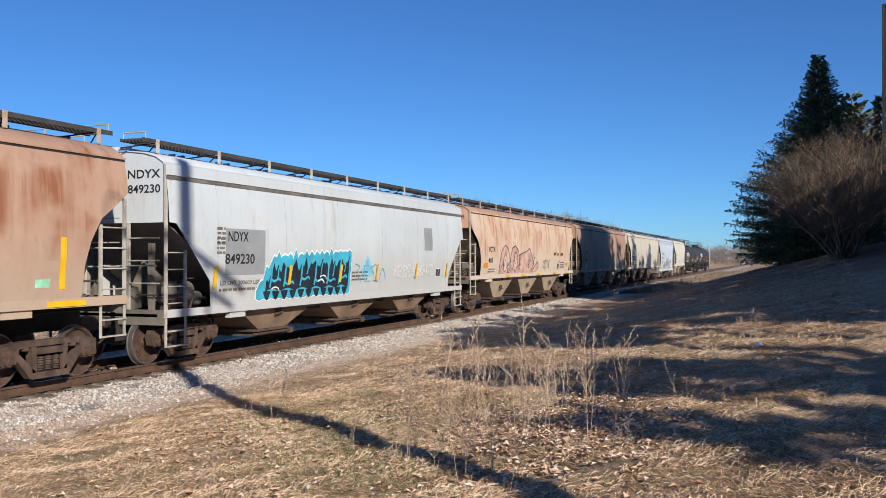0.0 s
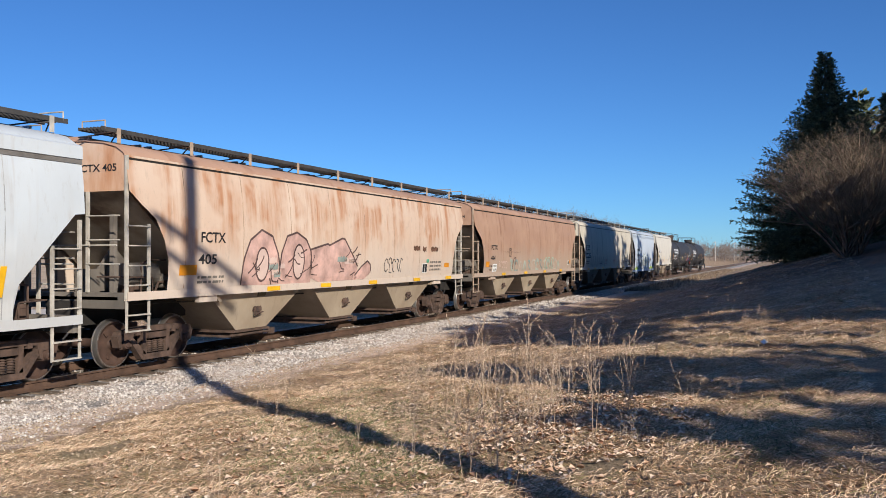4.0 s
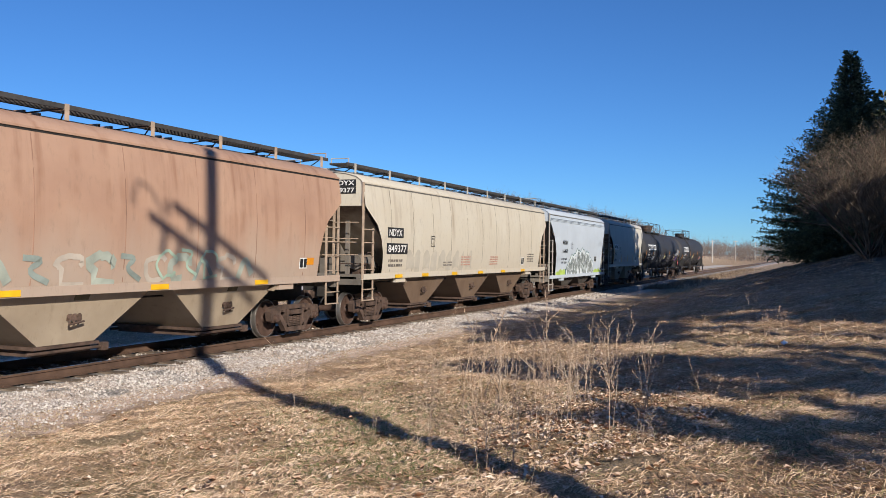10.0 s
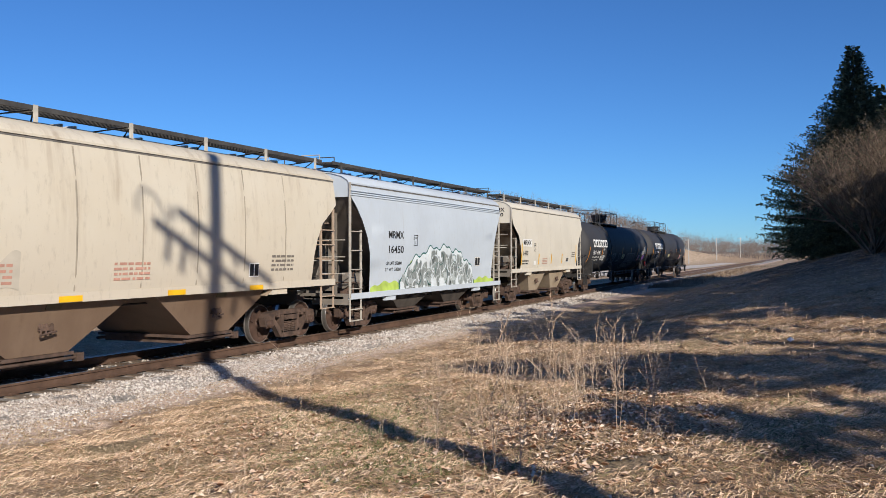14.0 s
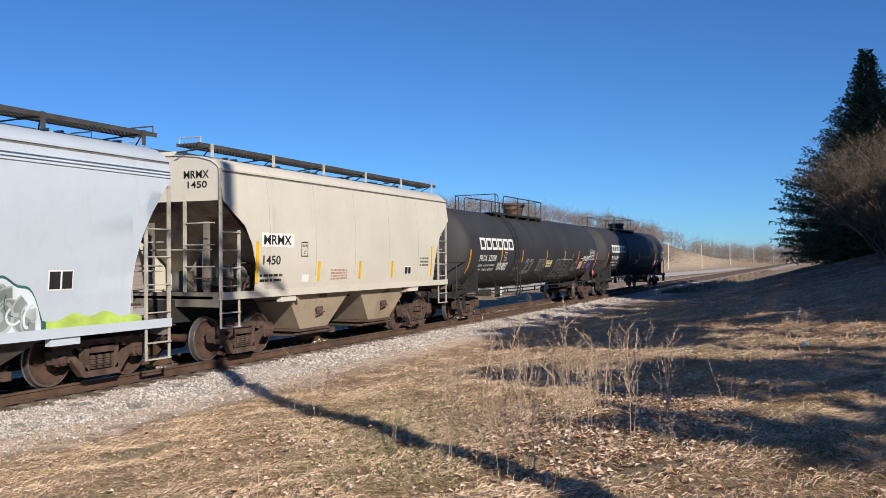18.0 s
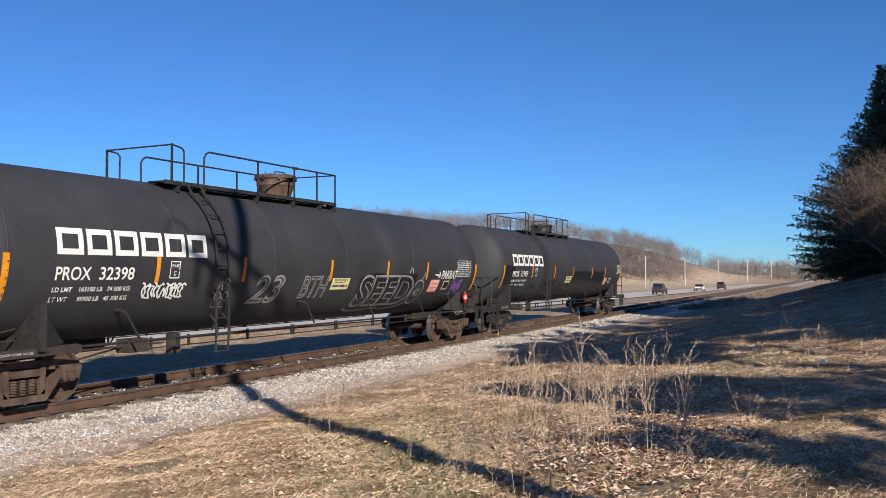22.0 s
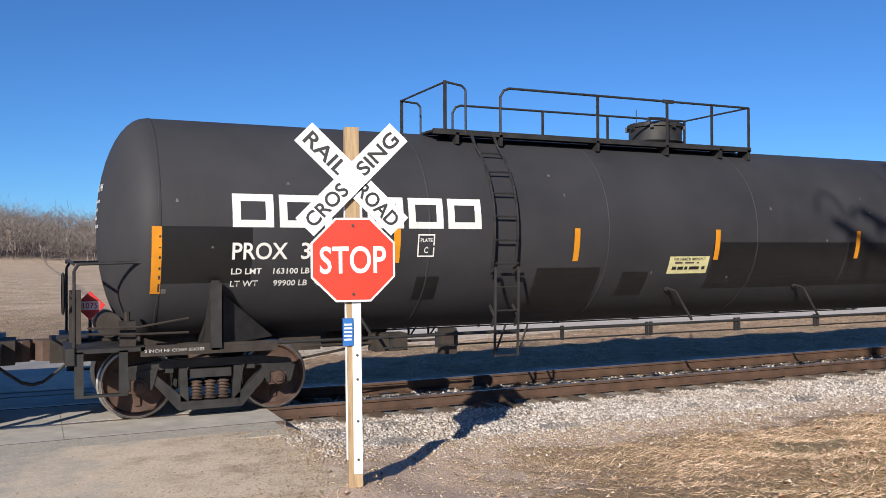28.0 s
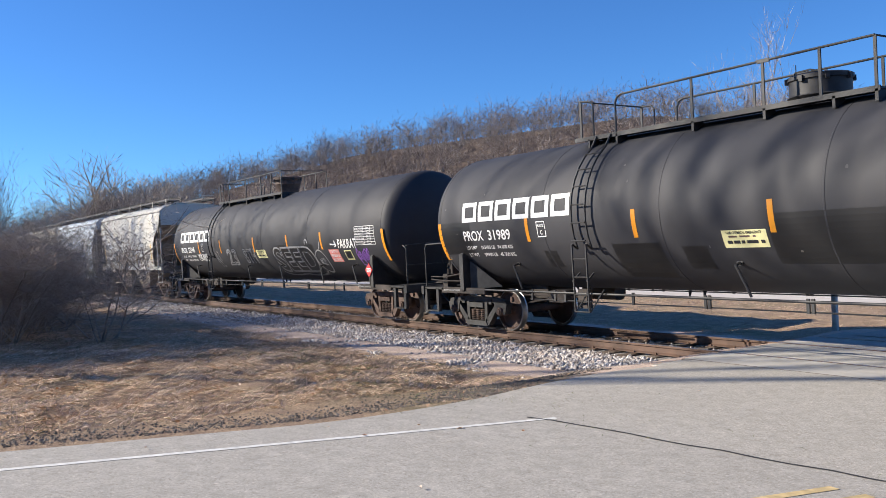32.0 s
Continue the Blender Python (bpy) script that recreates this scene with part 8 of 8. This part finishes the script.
# low green tufts among the straw
gp = ((9.6, -8.1, 1.1, 0.8, 5000), (6.6, -9.6, 0.5, 0.45, 2600), (7.6, -8.6, 0.7, 0.4, 2600), (10.8, -6.6, 1.2, 0.5, 3200), (8.2, -12.6, 1.2, 0.3, 1500), (-15, -6.0, 3.0, 0.8, 5000))
px = np.concatenate([r.normal(q[0], q[2], q[4]) for q in gp])
py = np.concatenate([r.normal(q[1], q[3], q[4]) for q in gp])
tw_ = Nodes("green_grass_blades", 0.85, 0, 0.25)
M_GREEN = tw_.color(tw_.ramp(tw_.island(), (0.0, (0.07, 0.10, 0.035)), (0.6, (0.15, 0.19, 0.07)), (1.0, (0.33, 0.33, 0.15))))
blades("green_grass", px, py, 0.03, 0.10, 0.0022, 25, 0.6, M_GREEN, "low green grass tufts among the straw")
# fallen leaves
cl = [(8.7, -10.9, 1.0, 0.45, 950), (8.0, -11.3, 0.8, 0.3, 420), (10.4, -10.6, 1.2, 0.4, 420), (7.2, -9.2, 1.6, 1.0, 300), (9.0, -8.3, 2.2, 1.0, 260), (6.6, -10.6, 1.0, 0.8, 220), (7.6, -7.2, 0.7, 0.4, 130), (12, -9.5, 2.6, 1.6, 260), (8.5, -6.9, 1.4, 0.8, 170), (16, -10, 4, 2.5, 200), (-17, -7.5, 3.5, 1.8, 260)]
px = np.concatenate([r.normal(q[0], q[2] * 1.25, q[4]) for q in cl])
py = np.concatenate([r.normal(q[1], q[3] * 1.25, q[4]) for q in cl])
n = len(px)
s = r.uniform(0.016, 0.038, n)
a = r.uniform(0, 6.28, n)
z = ground_z(px, py) + r.uniform(0.012, 0.05, n)
c_, s_ = np.cos(a), np.sin(a)
ring = []
for (u, w, k) in ((-1, 0, 0.0), (-0.2, -0.75, 1.0), (1.1, 0, 0.2), (-0.1, 0.75, 1.0), (0, 0, -0.25)):
    ring.append(np.stack([px + (u * c_ - w * s_) * s, py + (u * s_ + w * c_) * s, z + (k + r.uniform(-0.5, 0.5, n)) * s * 0.6], 1))
v = np.stack(ring, 1).reshape(-1, 3)
k = 5 * np.arange(n)[:, None]
f = np.concatenate([k + np.array(q) for q in ((0, 1, 4), (1, 2, 4), (2, 3, 4), (3, 0, 4))])
tagged(new("fallen_leaves", quick("fallen_leaves", v, f, M_LEAF)), "curled tan oak leaves lying on the grass", "leaves", kind="stuff")


def weed_arrays(seed, h):
    q = random.Random(seed)
    t = Twigs()
    for s in range(1):
        p = Vector((0, 0, -0.03))
        d = Vector((q.uniform(-0.14, 0.14), q.uniform(-0.14, 0.14), 1)).normalized()
        n = 7
        H = h * q.uniform(0.7, 1.05)
        for i in range(n):
            e = p + d * (H / n)
            t.limb(p, e, 0.0044 * (1 - i / n * 0.6), 0.0044 * (1 - (i + 1) / n * 0.6))
            d = (d + Vector((q.uniform(-1, 1), q.uniform(-1, 1), 0.2)) * 0.09).normalized()
            if i > 1:
                for b in range(q.randint(0, 2)):
                    sd = Vector((q.uniform(-1, 1), q.uniform(-1, 1), q.uniform(0.5, 1.6))).normalized()
                    L = H * q.uniform(0.12, 0.32)
                    m = e + sd * L
                    t.limb(e, m, 0.0030, 0.0018)
                    for w in range(q.randint(1, 3)):
                        o = e.lerp(m, q.uniform(0.4, 1.0))
                        s2 = (sd + Vector((q.uniform(-1, 1), q.uniform(-1, 1), q.uniform(0, 1)))).normalized()
                        t.limb(o, o + s2 * q.uniform(0.03, 0.09), 0.0018, 0.0012)
                        t.flat(o, o + s2 * q.uniform(0.02, 0.05), q.uniform(0.004, 0.009), Vector((q.uniform(-1, 1), q.uniform(-1, 1), q.uniform(-1, 1))))
            p = e
    return np.array([tuple(p) for p in t.v], np.float32), np.array(t.f, np.int32)


WEEDS = [quick("stalk", *weed_arrays(500 + i, 1.0), M_STALK) for i in range(14)]


def weed(x, y, h, rng, label="tall dry pale weed stalks in the grass"):
    t = thing("dry_weed", label, "weed", "dry weeds on the bank", m=pose(x, y, gz(x, y), 0, 0, rng.uniform(0, 360)))
    for k in range(rng.randint(1, 3)):
        q = h * rng.uniform(0.72, 1.05)
        m = pose(rng.uniform(-0.06, 0.06), rng.uniform(-0.06, 0.06), 0, rng.gauss(0, 9), rng.gauss(0, 9), rng.uniform(0, 360))
        part("stalk", WEEDS[rng.randrange(14)], None, t, m=m @ Matrix.Diagonal((q, q, q, 1)))


rng = random.Random(90)
for cx, cy, n, s, h in ((8.9, -10.7, 22, 0.6, 1.15), (9.9, -10.3, 14, 0.9, 1.1), (11.4, -9.5, 15, 1.0, 0.95), (10.6, -8.6, 8, 0.9, 0.75), (6.5, -10.4, 12, 0.45, 0.9), (13.6, -9.0, 9, 1.1, 0.7), (9.1, -12.0, 6, 0.6, 0.5), (16.4, -12.2, 5, 0.25, 0.8), (23.0, -8.6, 9, 1.8, 0.8), (6.8, -8.0, 4, 0.6, 0.7), (5.6, -8.2, 3, 0.5, 0.7),
                        (9.5, -6.1, 4, 0.4, 0.7), (12.3, -4.6, 2, 0.3, 0.9), (8.0, -9.2, 5, 0.6, 0.7), (28, -6.5, 12, 2.8, 0.8), (36, -6.0, 12, 3.5, 0.9), (17, -8.0, 8, 1.6, 0.6), (7.6, -11.6, 5, 0.4, 0.5), (-21, -7, 6, 2.5, 0.4)):
    for i in range(n):
        weed(rng.gauss(cx, s), rng.gauss(cy, s), h * rng.uniform(0.55, 1.15), rng)

# a scrap of pale litter on the bank
x, y = 15.3, -12.45
g = G()
rr_ = random.Random(2)
g.add([(x + math.cos(a * 1.05) * rr_.uniform(0.05, 0.11), y + math.sin(a * 1.05) * rr_.uniform(0.04, 0.08), gz(x, y) + rr_.uniform(0.0, 0.06)) for a in range(6)] + [(x, y, gz(x, y) + 0.09)], [(i, (i + 1) % 6, 6) for i in range(6)])
tagged(new("litter", g.mesh("litter", M_WHITE)), "crumpled white scrap of litter in the grass", "litter")


# ---- along the highway: poles, posts, traffic ----
M_GREYPOLE = plain("sun_bleached_pole_wood", (0.56, 0.53, 0.49), 0.85, 0, 0.15, 2)
for i in range(12):
    t = i / 11
    x, y = 232 + 560 * t * (0.55 + 0.45 * t), 62 - 74 * t
    z = gz(x, y)
    p = thing("utility_pole", "distant weathered utility pole with a crossarm", "utility pole", "poles beyond the highway", m=pose(x, y, z))
    part("pole", G().rod((0, 0, -0.5), (0, 0, 10.5), 0.19, 8, 0.14), M_GREYPOLE, p)
    part("crossarm", G().box(-0.07, 0.07, -1.2, 1.2, 9.75, 9.9), M_GREYPOLE, p)
M_STEELPOST = plain("galvanised_post", (0.42, 0.42, 0.41), 0.6, 0.4, 0.15, 5)
for x, y, h in ((83.4, 26.0, 2.1), (87.0, 26.2, 2.1), (66, 11.2, 0.9), (5.1, 10.4, 0.95)):
    tagged(new("marker_post", G().rod((0, 0, -0.2), (0, 0, h), 0.06, 8).mesh("marker_post", M_WHITE)), "slim white marker post by the highway", "marker post", "marker posts").matrix_basis = pose(x, y, gz(x, y))
tagged(new("steel_post", G().box(-0.05, 0.05, -0.04, 0.04, -0.4, 1.6).mesh("steel_post", M_STEELPOST)), "grey steel post beside the crossing", "post").matrix_basis = pose(-10.98, 3.88, gz(-10.98, 3.88))

M_GLASS = plain("dark_car_glass", (0.02, 0.024, 0.03), 0.12, 0, 0.1, 2)
M_TYRE = plain("black_tyre_rubber", (0.025, 0.025, 0.025), 0.85, 0, 0.2, 6)
M_RIM = plain("silver_wheel_rim", (0.45, 0.45, 0.46), 0.35, 0.8, 0.1, 5)
M_TAIL = plain("red_tail_light", (0.5, 0.02, 0.02), 0.3, 0, 0.1, 5)


def road_car(label, paint, tall=False):
    c = thing("car", label, "car", "cars on the highway")
    h = 0.25 if tall else 0.0
    body = [(-2.2, 0.35), (-2.28, 0.7), (-2.2, 0.95 + h), (1.0, 0.98 + h * 0.6), (2.1, 0.80 + h * 0.6), (2.28, 0.55), (2.2, 0.33)]
    g = G().prism(body, -0.88, 0.88)
    part("body", g, paint, c)
    top = 1.45 + h * 1.4
    cab = [(-2.1 if tall else -1.8, 0.95 + h), (-1.75 if tall else -1.25, top), (0.0, top), (0.95, 0.96 + h * 0.6)]
    part("cabin", G().prism(cab, -0.74, 0.74), M_GLASS, c, "dark glass cabin")
    part("roof", G().box(cab[1][0] + 0.08, -0.05, -0.72, 0.72, top - 0.01, top + 0.03), paint, c)
    for x in (-1.4, 1.4):
        for y in (-0.82, 0.82):
            w = part("wheel", G().rod((x, y - 0.1, 0.33), (x, y + 0.1, 0.33), 0.33, 18), M_TYRE, c)
            part("rim", G().rod((x, y - 0.108, 0.33), (x, y + 0.108, 0.33), 0.2, 12), M_RIM, w)
    for y in (-0.72, 0.72):
        part("tail_light", G().box(-2.30, -2.24, y - 0.13, y + 0.13, 0.72, 0.92), M_TAIL, c)
        part("head_light", G().box(2.2, 2.29, y - 0.14, y + 0.14, 0.58, 0.72), M_WHITE, c)
    part("bumper", G().box(-2.33, -2.2, -0.85, 0.85, 0.38, 0.6), M_TYRE, c)
    return c


TRAFFIC = [(road_car("dark grey car driving away on the highway", plain("dark_grey_car_paint", (0.04, 0.045, 0.05), 0.3), True), 172.0),
           (road_car("white car driving away on the highway", plain("white_car_paint", (0.75, 0.75, 0.75), 0.3)), 216.0),
           (road_car("dark car driving away on the highway", plain("dark_brown_car_paint", (0.06, 0.045, 0.04), 0.3), True), 252.0),
           (road_car("dark red car driving away on the highway", plain("dark_red_car_paint", (0.14, 0.02, 0.022), 0.3), True), 41.0)]


# ---- what moves ----
def roll_at(t):
    return float(np.interp(t, [r[0] for r in ROLL], [r[1] for r in ROLL]))


def motions():
    for wagon, mid in CARS:
        walk(wagon, [(t, pose(mid + s, 0, 0)) for t, s in ROLL])
    times = [i * 4 / 30 for i in range(241)]
    for wagon, w, q, x in WHEELSETS:
        walk(w, [(t, pose(q, 0, WR, 0, math.degrees(roll_at(t) / WR), 0)) for t in times])
    for c, x23 in TRAFFIC:
        rows = []
        for t in (0, 4, 8, 12, 14, 16, 18, 20, 22, 24, 26, 28, 30, 32):
            x = x23 + 23.5 * (t - 23)
            rows.append((t, pose(x, 15.6, hw_z(x) + 0.01)))
        walk(c, rows)


motions()
